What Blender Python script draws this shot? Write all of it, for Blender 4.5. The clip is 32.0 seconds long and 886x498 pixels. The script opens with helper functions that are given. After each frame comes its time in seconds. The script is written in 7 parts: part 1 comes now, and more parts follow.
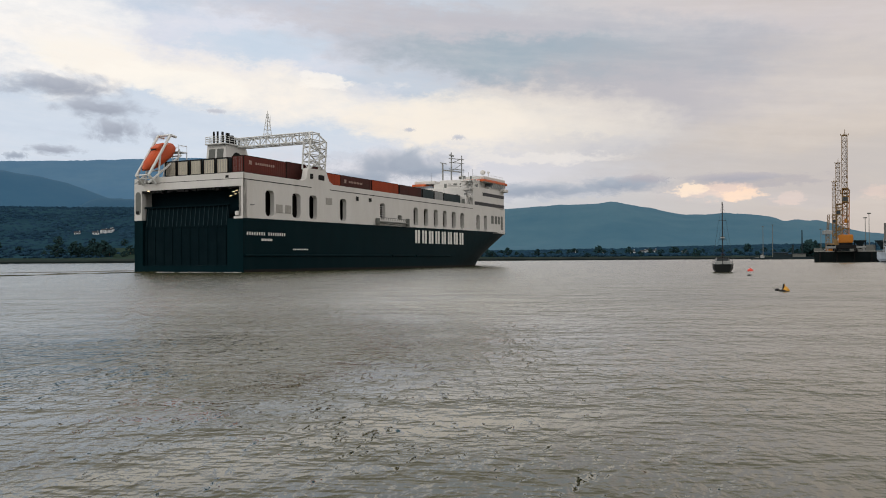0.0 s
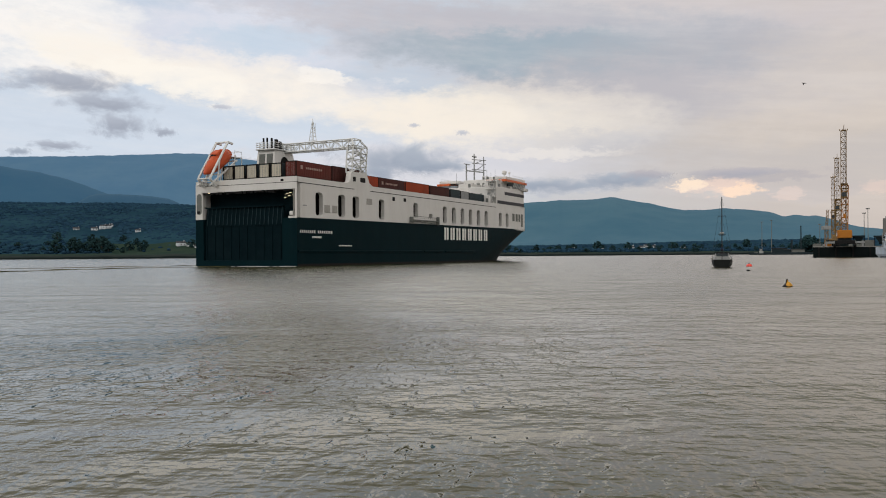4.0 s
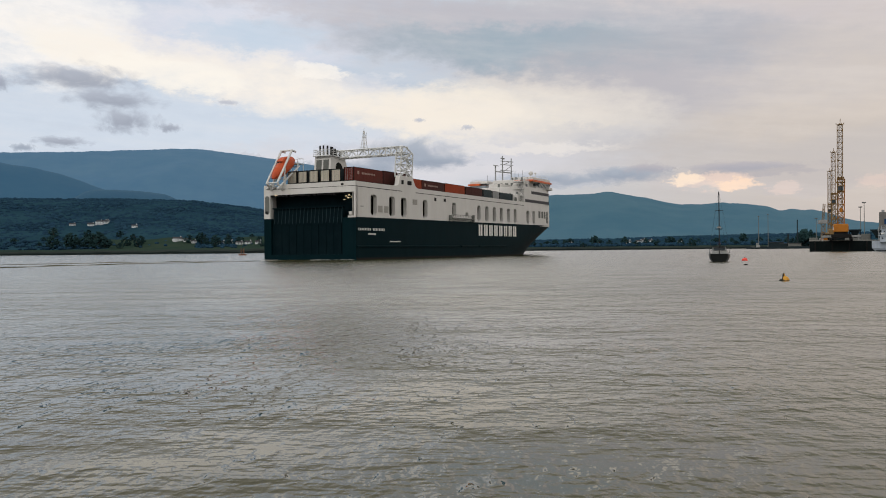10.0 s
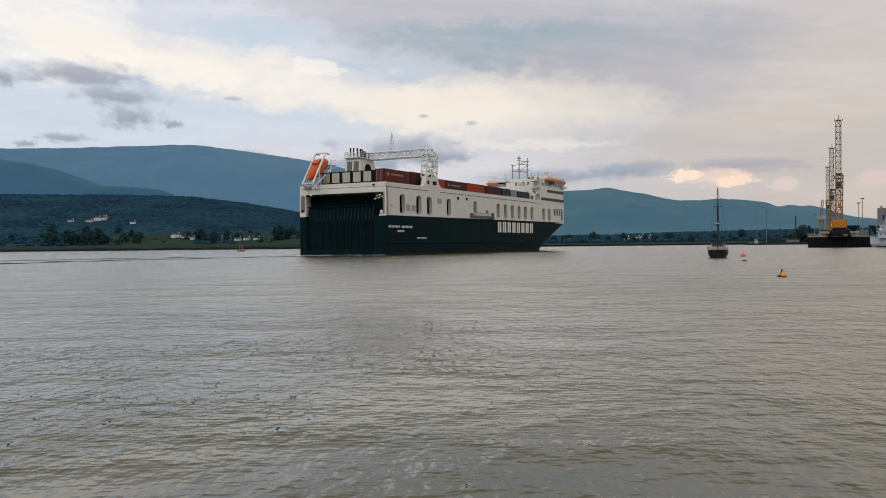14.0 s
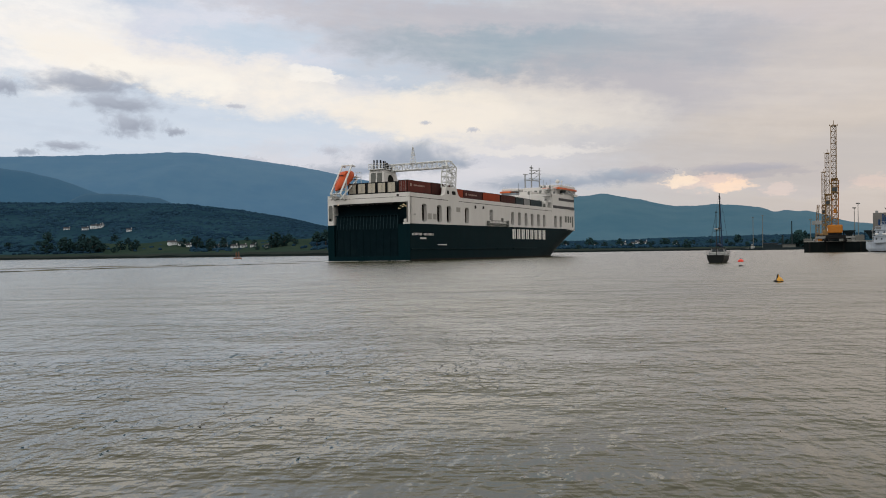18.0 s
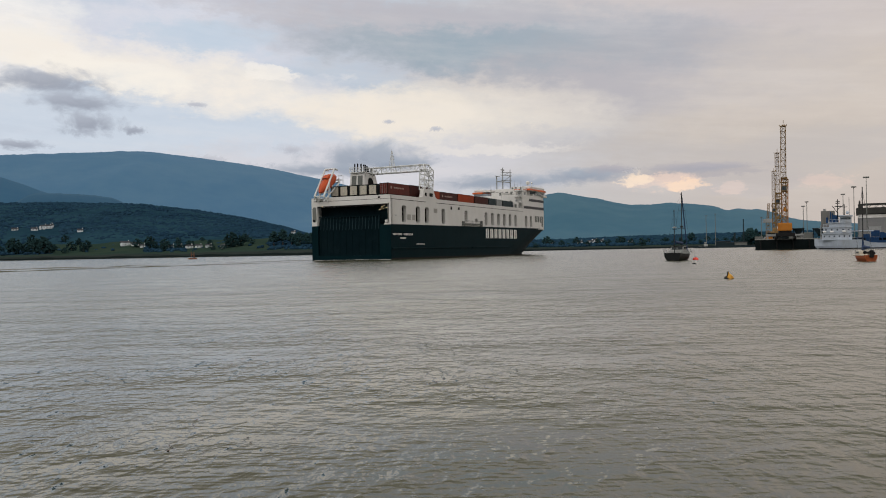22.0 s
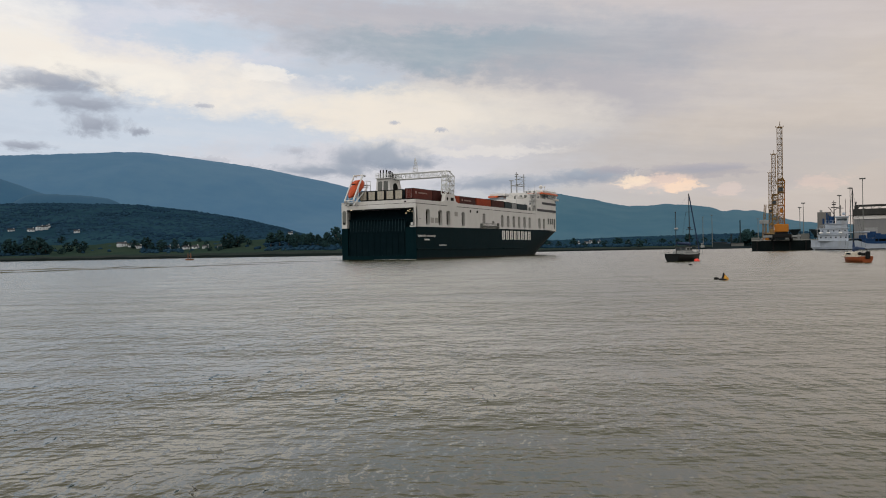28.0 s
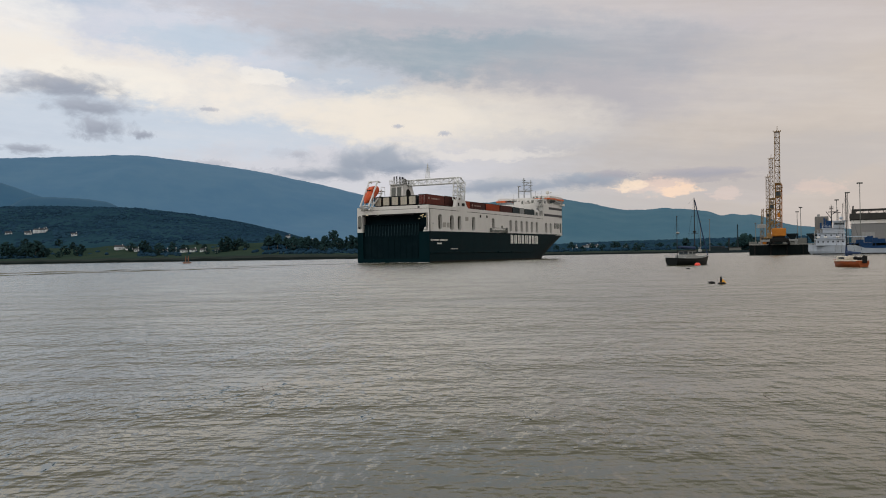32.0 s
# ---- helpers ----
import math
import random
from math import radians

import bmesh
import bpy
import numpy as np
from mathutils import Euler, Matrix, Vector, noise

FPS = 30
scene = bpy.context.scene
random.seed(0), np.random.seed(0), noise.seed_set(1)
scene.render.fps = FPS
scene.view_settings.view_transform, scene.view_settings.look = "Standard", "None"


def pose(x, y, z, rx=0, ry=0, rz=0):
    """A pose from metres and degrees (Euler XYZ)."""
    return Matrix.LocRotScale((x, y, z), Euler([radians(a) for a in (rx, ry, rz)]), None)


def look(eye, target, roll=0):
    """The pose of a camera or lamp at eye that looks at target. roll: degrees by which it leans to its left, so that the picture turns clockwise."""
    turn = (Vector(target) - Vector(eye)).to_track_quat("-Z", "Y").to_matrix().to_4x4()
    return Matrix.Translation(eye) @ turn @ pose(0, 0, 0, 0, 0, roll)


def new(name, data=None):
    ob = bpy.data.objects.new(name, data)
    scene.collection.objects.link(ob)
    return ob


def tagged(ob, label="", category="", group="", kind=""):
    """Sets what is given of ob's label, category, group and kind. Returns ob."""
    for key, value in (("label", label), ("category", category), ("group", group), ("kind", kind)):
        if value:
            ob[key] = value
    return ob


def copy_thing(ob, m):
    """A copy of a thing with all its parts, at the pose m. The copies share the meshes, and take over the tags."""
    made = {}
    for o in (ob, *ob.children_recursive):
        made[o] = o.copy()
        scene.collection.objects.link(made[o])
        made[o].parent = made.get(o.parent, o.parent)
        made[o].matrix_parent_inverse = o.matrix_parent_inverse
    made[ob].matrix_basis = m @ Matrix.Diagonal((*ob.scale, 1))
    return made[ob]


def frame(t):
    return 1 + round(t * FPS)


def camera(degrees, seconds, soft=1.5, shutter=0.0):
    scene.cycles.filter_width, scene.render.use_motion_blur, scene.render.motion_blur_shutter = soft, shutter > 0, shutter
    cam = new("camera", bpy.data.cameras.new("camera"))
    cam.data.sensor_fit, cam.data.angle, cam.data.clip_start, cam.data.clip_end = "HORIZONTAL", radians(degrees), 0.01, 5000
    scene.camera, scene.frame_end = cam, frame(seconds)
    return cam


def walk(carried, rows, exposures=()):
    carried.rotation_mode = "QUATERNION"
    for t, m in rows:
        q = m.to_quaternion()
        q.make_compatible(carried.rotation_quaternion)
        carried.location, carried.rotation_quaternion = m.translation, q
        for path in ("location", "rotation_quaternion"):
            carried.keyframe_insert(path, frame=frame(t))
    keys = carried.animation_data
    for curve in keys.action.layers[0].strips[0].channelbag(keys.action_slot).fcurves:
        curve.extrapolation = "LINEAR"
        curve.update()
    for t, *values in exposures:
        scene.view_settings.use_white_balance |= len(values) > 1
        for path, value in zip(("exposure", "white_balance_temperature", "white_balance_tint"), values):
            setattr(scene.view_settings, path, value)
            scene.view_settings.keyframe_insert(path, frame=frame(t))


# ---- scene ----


def aim(yaw, pitch, roll):
    """A pose of the camera at its stand, from azimuth, tilt and lean in degrees."""
    a, e = radians(yaw), radians(pitch)
    d = Vector((math.sin(a) * math.cos(e), math.cos(a) * math.cos(e), math.sin(e)))
    eye = Vector((0, 0, 2.0))
    return look(eye, eye + d * 10, roll)


cam = camera(56.75, 32.0, soft=1.0)
walk(cam, [
    (0, aim(-4.068, 0.724, -0.368)), (0.5, aim(-4.051, 0.695, -0.385)), (1, aim(-4.045, 0.663, -0.399)), (1.5, aim(-4.045, 0.628, -0.410)),
    (2, aim(-4.043, 0.594, -0.420)), (2.5, aim(-4.031, 0.548, -0.420)), (3, aim(-4.017, 0.493, -0.406)), (3.5, aim(-4.012, 0.442, -0.393)),
    (5.5, aim(-3.952, 0.363, -0.461)), (6, aim(-3.938, 0.323, -0.471)), (6.5, aim(-3.927, 0.286, -0.472)), (7, aim(-3.909, 0.258, -0.484)),
    (7.5, aim(-3.890, 0.232, -0.494)), (8, aim(-3.876, 0.196, -0.508)), (8.5, aim(-3.853, 0.157, -0.524)), (9, aim(-3.829, 0.123, -0.531)),
    (9.5, aim(-3.816, 0.090, -0.540)), (10, aim(-3.802, 0.056, -0.546)), (10.5, aim(-3.783, 0.029, -0.548)), (11, aim(-3.770, 0.002, -0.557)),
    (11.5, aim(-3.761, -0.040, -0.565)), (12, aim(-3.746, -0.087, -0.573)), (12.5, aim(-3.730, -0.125, -0.583)), (13, aim(-3.724, -0.164, -0.589)),
    (13.5, aim(-3.719, -0.199, -0.586)), (14, aim(-3.706, -0.218, -0.566)), (14.5, aim(-3.623, 0.076, -0.702)), (16.5, aim(-3.543, 0.178, -0.707)),
    (17, aim(-3.536, 0.157, -0.752)), (17.5, aim(-3.508, 0.173, -0.779)), (18, aim(-3.474, 0.232, -0.802)), (18.5, aim(-3.456, 0.247, -0.821)),
    (19, aim(-3.442, 0.215, -0.835)), (19.5, aim(-3.434, 0.182, -0.850)), (20, aim(-3.339, 0.174, -0.871)), (20.5, aim(-3.056, 0.225, -0.922)),
    (21, aim(-1.402, 0.309, -1.110)), (21.5, aim(-0.560, 0.154, -1.074)), (22, aim(-0.562, 0.129, -1.080)), (22.5, aim(-0.574, 0.096, -1.089)),
    (23, aim(-0.594, 0.059, -1.093)), (23.5, aim(-0.614, 0.027, -1.084)), (24, aim(-0.631, 0.003, -1.080)), (24.5, aim(-0.641, -0.022, -1.082)),
    (25, aim(-0.645, -0.048, -1.088)), (25.5, aim(-0.653, -0.073, -1.094)), (27.5, aim(-0.487, 0.021, -1.051)), (28, aim(-0.356, 0.198, -1.067)),
    (28.5, aim(-0.236, 0.526, -0.994)), (29, aim(-0.234, 0.490, -0.991)), (29.5, aim(-0.235, 0.499, -0.990)), (30, aim(-0.230, 0.519, -0.994)),
    (30.5, aim(-0.209, 0.525, -0.998)), (31, aim(-0.196, 0.513, -0.991)), (31.5, aim(-0.196, 0.483, -0.975)), (32, aim(-0.198, 0.451, -0.972)),
], exposures=[(0, 0.04), (12, 0.02), (20, -0.02), (21.5, -0.05), (32, -0.08)])


# ---- light ----
def lin(r, g, b):
    return tuple((c / 255 / 12.92) if c <= 10 else ((c / 255 + 0.055) / 1.055) ** 2.4 for c in (r, g, b))


class Nodes:
    """Short forms for a node tree."""

    def __init__(self, tree):
        self.t, self.l = tree, tree.links
        tree.nodes.clear()

    def put(self, sock, value):
        if value is None:
            return
        if isinstance(value, bpy.types.NodeSocket):
            self.l.new(value, sock)
        elif hasattr(value, "__len__") and len(value) == 3 and sock.type == "RGBA":
            sock.default_value = (*value, 1)
        else:
            sock.default_value = value

    def add(self, kind, ins=None, op="", data="", ease=""):
        n = self.t.nodes.new(kind)
        if op:
            n.operation = op
        if data:
            n.data_type = data
        if ease:
            n.interpolation_type = ease
        for k, v in (ins or {}).items():
            self.put(n.inputs[k], v)
        return n

    def math(self, op, a, b=None, c=None, clamp=False):
        n = self.add("ShaderNodeMath", op=op)
        n.use_clamp = clamp
        for i, v in enumerate((a, b, c)):
            self.put(n.inputs[i], v)
        return n.outputs[0]

    def mix(self, f, a, b):
        n = self.add("ShaderNodeMix", data="RGBA")
        self.put(n.inputs[0], f), self.put(n.inputs[6], a), self.put(n.inputs[7], b)
        return n.outputs[2]

    def noise(self, vec, scale, detail=4, rough=0.55, dist=0.0):
        n = self.add("ShaderNodeTexNoise", {"Vector": vec, "Scale": scale, "Detail": detail, "Roughness": rough, "Distortion": dist})
        return n.outputs

    def ramp(self, v, a, b, lo=0.0, hi=1.0):
        n = self.add("ShaderNodeMapRange", {"Value": v, "From Min": a, "From Max": b, "To Min": lo, "To Max": hi}, ease="SMOOTHSTEP")
        return n.outputs[0]


SUN_EL, SUN_AZ = 36.0, 222.0


def make_world():
    w = bpy.data.worlds.new("evening_sky")
    scene.world = w
    w.use_nodes = True
    n = Nodes(w.node_tree)
    d = n.add("ShaderNodeTexCoord").outputs["Generated"]
    s = n.add("ShaderNodeSeparateXYZ", {0: d}).outputs
    az = n.math("MULTIPLY", n.math("ARCTAN2", s[0], s[1]), 57.2958)
    el = n.math("MULTIPLY", n.math("ARCSINE", s[2]), 57.2958)
    # cloud-layer coordinates: wide, flat shapes low in the sky
    lay = n.add("ShaderNodeCombineXYZ", {0: n.math("MULTIPLY", az, 0.09), 1: n.math("MULTIPLY", el, 0.19), 2: 0.3}).outputs[0]
    w1 = n.noise(lay, 2.2, 6, 0.6)
    w2 = n.noise(lay, 7.0, 8, 0.66)
    sep = n.add("ShaderNodeSeparateColor", {0: w1[1]}).outputs
    sep2 = n.add("ShaderNodeSeparateColor", {0: w2[1]}).outputs
    def warp(coord, k1, k2, i):
        a = n.math("MULTIPLY_ADD", n.math("SUBTRACT", sep[i], 0.5), k1, coord)
        return n.math("MULTIPLY_ADD", n.math("SUBTRACT", sep2[i], 0.5), k2, a)
    A, E = warp(az, 9.0, 4.5, 0), warp(el, 3.2, 2.0, 1)
    Af, Ef = warp(az, 2.0, 4.5, 1), warp(el, 0.9, 2.0, 0)
    fine = w2[0]
    def blob(a0, e0, sa, se, tilt=0.0, soft=1.0, near=False):
        """A cloud round a direction, in degrees, fading at its rim."""
        a, e = (Af, Ef) if near else (A, E)
        da, de = n.math("SUBTRACT", a, a0), n.math("SUBTRACT", e, e0)
        if tilt:
            de = n.math("MULTIPLY_ADD", da, tilt, de)
        q = n.math("ADD", n.math("POWER", n.math("ABSOLUTE", n.math("DIVIDE", da, sa)), 2.0), n.math("POWER", n.math("ABSOLUTE", n.math("DIVIDE", de, se)), 2.0))
        return n.ramp(q, 1.0 + soft, max(1.0 - soft, 0.0), 0, 1)
    sky = n.add("ShaderNodeTexSky")
    sky.sky_type, sky.sun_disc, sky.air_density = "NISHITA", False, 1.5
    sky.sun_elevation, sky.sun_rotation = radians(SUN_EL), radians(SUN_AZ)
    clear = n.mix(0.12, lin(198, 211, 228), n.add("ShaderNodeVectorMath", {0: sky.outputs[0], "Scale": 0.08}, op="SCALE").outputs[0])
    col = n.mix(n.ramp(A, -18, 26), clear, lin(203, 192, 184))
    # bright bank above and behind, even overcast
    col = n.mix(n.ramp(E, 17, 30), col, SKY_HIGH)
    tex = n.ramp(fine, 0.25, 0.75, 0.72, 1.0)

    def cloud(a0, e0, sa, se, tilt, soft, rgb, k, near):
        nonlocal col
        m = blob(a0, e0, sa, se, tilt, soft, near)
        col = n.mix(n.math("MULTIPLY", n.math("MULTIPLY", m, tex), k), col, lin(*rgb))

    # azimuth, height, half sizes, slope, softness, colour, strength, crisp rim
    cloud(-23.7, 7.5, 18.1, 3.55, 0.05, 1.0, (211, 220, 232), 0.90, False)
    cloud(-17.5, 14.6, 8.5, 2.37, 0.00, 1.0, (230, 228, 236), 0.80, False)
    cloud(-16.7, 14.4, 4.3, 1.18, 0.05, 0.9, (194, 210, 226), 0.90, False)
    cloud(-29.9, 14.0, 6.0, 3.16, 0.12, 0.7, (250, 246, 242), 1.00, False)
    cloud(-27.0, 12.8, 3.6, 1.18, 0.10, 0.6, (250, 244, 234), 0.90, True)
    cloud(11.9, 14.2, 19.1, 2.76, 0.02, 1.0, (206, 200, 203), 0.90, False)
    cloud(3.6, 14.3, 16.3, 2.29, 0.08, 0.8, (176, 182, 192), 0.95, False)
    cloud(4.2, 13.4, 10.5, 1.55, 0.06, 0.9, (158, 174, 186), 0.95, False)
    cloud(14.5, 11.6, 11.0, 2.60, 0.04, 1.0, (183, 181, 187), 0.85, False)
    cloud(11.9, 10.9, 12.1, 1.50, 0.06, 1.0, (190, 187, 192), 0.80, False)
    cloud(-6.7, 16.4, 13.0, 0.95, 0.06, 0.9, (196, 192, 198), 0.75, False)
    cloud(1.9, 9.3, 8.2, 2.37, 0.02, 1.0, (238, 229, 217), 0.85, False)
    cloud(-15.6, 11.2, 14.3, 1.66, 0.16, 1.0, (248, 240, 230), 1.00, False)
    cloud(-4.4, 9.6, 5.9, 1.58, 0.05, 0.9, (246, 236, 222), 0.80, False)
    cloud(-21.9, 11.7, 4.6, 1.03, 0.10, 0.5, (252, 246, 236), 0.80, True)
    cloud(-12.2, 12.2, 1.8, 0.59, 0.10, 0.5, (252, 246, 238), 0.80, True)
    cloud(-9.1, 11.5, 2.3, 0.63, 0.05, 0.8, (222, 222, 228), 0.50, True)
    cloud(24.0, 8.8, 8.5, 4.74, 0.00, 1.0, (216, 206, 197), 0.70, False)
    cloud(5.0, 5.9, 27.0, 1.34, 0.00, 1.0, (200, 198, 202), 0.60, False)
    cloud(-6.0, 6.0, 11.0, 1.80, 0.00, 1.0, (222, 220, 226), 0.70, False)
    cloud(2.3, 6.9, 5.9, 0.36, -0.02, 0.8, (236, 230, 224), 0.70, True)
    cloud(6.6, 7.8, 4.2, 0.63, 0.00, 1.0, (198, 198, 204), 0.60, True)
    cloud(-10.7, 7.2, 1.2, 0.32, 0.00, 0.8, (200, 204, 214), 0.60, True)
    cloud(16.8, 4.5, 6.3, 0.87, 0.00, 1.0, (196, 190, 192), 0.70, False)
    cloud(3.4, 4.6, 4.7, 0.47, 0.00, 0.7, (186, 190, 200), 0.80, True)
    cloud(17.1, 5.0, 3.5, 0.36, 0.02, 0.6, (178, 174, 181), 0.90, True)
    cloud(19.5, 6.1, 9.4, 1.82, 0.00, 1.0, (194, 186, 180), 0.60, False)
    cloud(14.5, 4.35, 2.5, 0.60, 0.00, 0.6, (244, 216, 200), 0.75, True)
    cloud(12.8, 4.55, 1.1, 0.52, 0.03, 0.5, (255, 232, 208), 1.00, True)
    cloud(15.8, 4.1, 1.5, 0.40, 0.00, 0.5, (255, 224, 198), 1.00, True)
    cloud(19.0, 3.8, 1.0, 0.32, 0.00, 0.6, (232, 210, 200), 0.60, True)
    cloud(24.6, 3.9, 1.2, 0.55, 0.00, 0.7, (232, 208, 196), 0.60, True)
    # streaks of thin cloud
    st = n.noise(n.add("ShaderNodeCombineXYZ", {0: n.math("MULTIPLY", az, 0.06), 1: n.math("MULTIPLY_ADD", az, 0.05, n.math("MULTIPLY", el, 0.5)), 2: 1.7}).outputs[0], 1.6, 7, 0.62)[0]
    col = n.mix(n.ramp(st, 0.42, 0.75, 0, 0.14), col, lin(244, 236, 230))
    col = n.mix(n.ramp(st, 0.5, 0.22, 0, 0.12), col, lin(176, 178, 190))
    back = n.math("MULTIPLY", n.ramp(s[1], 0.25, -0.45), n.ramp(s[2], -0.02, 0.12))
    col = n.mix(back, col, SKY_BACK)
    bg = n.add("ShaderNodeBackground", {"Color": col, "Strength": 1.0})
    n.l.new(bg.outputs[0], n.add("ShaderNodeOutputWorld").inputs[0])


SKY_HIGH, SKY_BACK = (0.92, 0.89, 0.86), (0.84, 0.81, 0.78)
make_world()
sun = new("sun", bpy.data.lights.new("sun", "SUN"))
sun.data.energy, sun.data.angle, sun.data.color = 0.6, radians(25), (1.0, 0.94, 0.86)
sun.matrix_world = look((math.sin(radians(SUN_AZ)) * 100, math.cos(radians(SUN_AZ)) * 100, math.tan(radians(SUN_EL)) * 100), (0, 0, 0))


# ---- materials ----
def surface(name, c1, c2, scale=1.0, rough=0.6, metal=0.0, bump=0.0, fine=8.0, stretch=(1, 1, 1), rnd=0.0, stain=None, stain_k=0.5, stain_scale=0.15, spec=0.5, island=0.0):
    """A painted or natural surface: two tones at two scales, a stain and fine relief."""
    m = bpy.data.materials.new(name)
    m.use_nodes = True
    n = Nodes(m.node_tree)
    co = n.add("ShaderNodeTexCoord").outputs["Object"]
    co = n.add("ShaderNodeMapping", {"Vector": co, "Scale": stretch}).outputs[0]
    a = n.noise(co, scale, 5)[0]
    b = n.noise(co, scale * fine, 4)[0]
    f = n.math("ADD", n.math("MULTIPLY", n.ramp(a, 0.3, 0.7), 0.65), n.math("MULTIPLY", n.ramp(b, 0.3, 0.7), 0.35))
    col = n.mix(f, c1, c2)
    if stain:
        col = n.mix(n.ramp(n.noise(co, stain_scale, 7, 0.65)[0], 0.5, 0.75, 0, stain_k), col, stain)
    if rnd:
        r = n.add("ShaderNodeObjectInfo").outputs["Random"]
        hv = n.add("ShaderNodeHueSaturation", {"Value": n.ramp(r, 0, 1, 1 - rnd, 1 + rnd), "Color": col})
        col = hv.outputs[0]
    if island:
        r = n.add("ShaderNodeNewGeometry").outputs["Random Per Island"]
        col = n.add("ShaderNodeHueSaturation", {"Value": n.ramp(r, 0, 1, 1 - island, 1 + island), "Color": col}).outputs[0]
    p = n.add("ShaderNodeBsdfPrincipled", {"Base Color": col, "Metallic": metal, "Specular IOR Level": spec, "Roughness": n.math("MULTIPLY_ADD", b, 0.25, rough - 0.12)})
    if bump:
        bp = n.add("ShaderNodeBump", {"Strength": min(bump, 1.0), "Distance": 0.05 if bump < 1 else 4.0, "Height": b})
        n.l.new(bp.outputs[0], p.inputs["Normal"])
    n.l.new(p.outputs[0], n.add("ShaderNodeOutputMaterial").inputs[0])
    return m


def glow(name, rgb, k):
    m = bpy.data.materials.new(name)
    m.use_nodes = True
    n = Nodes(m.node_tree)
    e = n.add("ShaderNodeEmission", {"Color": rgb, "Strength": k})
    n.l.new(e.outputs[0], n.add("ShaderNodeOutputMaterial").inputs[0])
    return m


def glass(name, rgb=(0.02, 0.03, 0.035)):
    m = bpy.data.materials.new(name)
    m.use_nodes = True
    n = Nodes(m.node_tree)
    p = n.add("ShaderNodeBsdfPrincipled", {"Base Color": rgb, "Roughness": 0.05, "IOR": 1.5})
    n.l.new(p.outputs[0], n.add("ShaderNodeOutputMaterial").inputs[0])
    return m


def sea_material():
    m = bpy.data.materials.new("lough_water")
    m.use_nodes = True
    n = Nodes(m.node_tree)
    co = n.add("ShaderNodeTexCoord").outputs["Object"]
    big = n.noise(n.add("ShaderNodeMapping", {"Vector": co, "Scale": (0.02, 0.05, 1)}).outputs[0], 1.0, 5)[0]
    col = n.mix(n.ramp(big, 0.35, 0.65), (0.045, 0.044, 0.018), (0.058, 0.056, 0.024))
    # wind ripples: crests of several lengths, drawn out across the wind, in gusts
    gust = n.ramp(n.noise(n.add("ShaderNodeMapping", {"Vector": co, "Scale": (0.11, 0.2, 1)}).outputs[0], 1.0, 6, 0.65)[0], 0.34, 0.66, 0.5, 1.4)
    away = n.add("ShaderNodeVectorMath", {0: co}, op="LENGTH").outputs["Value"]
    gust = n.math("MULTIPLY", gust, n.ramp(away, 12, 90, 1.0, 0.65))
    height = None
    for size, k, turn, long in ((0.26, 0.130, 0.25, 3.6), (0.62, 0.150, 0.22, 2.9), (1.5, 0.115, 0.18, 2.5), (3.4, 0.045, -0.12, 2.2), (7.5, 0.0100, 0.22, 2.0)):
        rip = n.add("ShaderNodeMapping", {"Vector": co, "Scale": (long * size, 1.5 * size, 1), "Rotation": (0, 0, turn)}).outputs[0]
        w = n.noise(rip, 1.0, 1.0, 0.5, 0.3)[0]
        # each wavelet leans over towards the shore
        fore = n.add("ShaderNodeCombineXYZ", {1: n.math("MULTIPLY", w, 1.0)}).outputs[0]
        w = n.noise(n.add("ShaderNodeVectorMath", {0: rip, 1: fore}, op="ADD").outputs[0], 1.0, 2.0, 0.5, 0.2)[0]
        part_h = n.math("MULTIPLY", w, k)
        height = part_h if height is None else n.math("ADD", height, part_h)
    bump = n.add("ShaderNodeBump", {"Strength": 1.0, "Distance": 1.0, "Height": n.math("MULTIPLY", height, gust)})
    slope = bump.outputs[0]
    # wavelet normals tilt towards -y, more with distance, so far water mirrors higher sky
    band = n.noise(n.add("ShaderNodeMapping", {"Vector": co, "Scale": (0.3, 0.14, 1)}).outputs[0], 1.0, 7, 0.78)[0]
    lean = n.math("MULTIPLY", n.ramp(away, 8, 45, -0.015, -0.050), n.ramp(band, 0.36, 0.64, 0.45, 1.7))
    lean = n.add("ShaderNodeCombineXYZ", {1: lean}).outputs[0]
    slope = n.add("ShaderNodeVectorMath", {0: slope, 1: lean}, op="ADD").outputs[0]
    # wavelet backs facing away from the origin are flattened, keeping hills out of reflections
    def vec(op, a, b=None, k=None, out=0):
        return n.add("ShaderNodeVectorMath", {i: v for i, v in ((0, a), (1, b), ("Scale", k)) if v is not None}, op=op).outputs[out]
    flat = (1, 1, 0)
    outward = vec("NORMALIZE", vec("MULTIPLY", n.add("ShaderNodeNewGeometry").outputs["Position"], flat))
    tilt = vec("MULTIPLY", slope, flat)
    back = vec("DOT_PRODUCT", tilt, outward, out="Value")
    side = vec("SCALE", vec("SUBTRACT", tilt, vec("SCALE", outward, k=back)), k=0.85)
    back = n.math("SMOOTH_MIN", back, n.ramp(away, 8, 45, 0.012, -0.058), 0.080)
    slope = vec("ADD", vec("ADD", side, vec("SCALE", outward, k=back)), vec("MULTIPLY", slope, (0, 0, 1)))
    nor = n.add("ShaderNodeVectorMath", {0: slope}, op="NORMALIZE").outputs[0]
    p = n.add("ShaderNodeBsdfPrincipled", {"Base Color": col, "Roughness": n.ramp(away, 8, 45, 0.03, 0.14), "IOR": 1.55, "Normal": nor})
    n.l.new(p.outputs[0], n.add("ShaderNodeOutputMaterial").inputs[0])
    return m


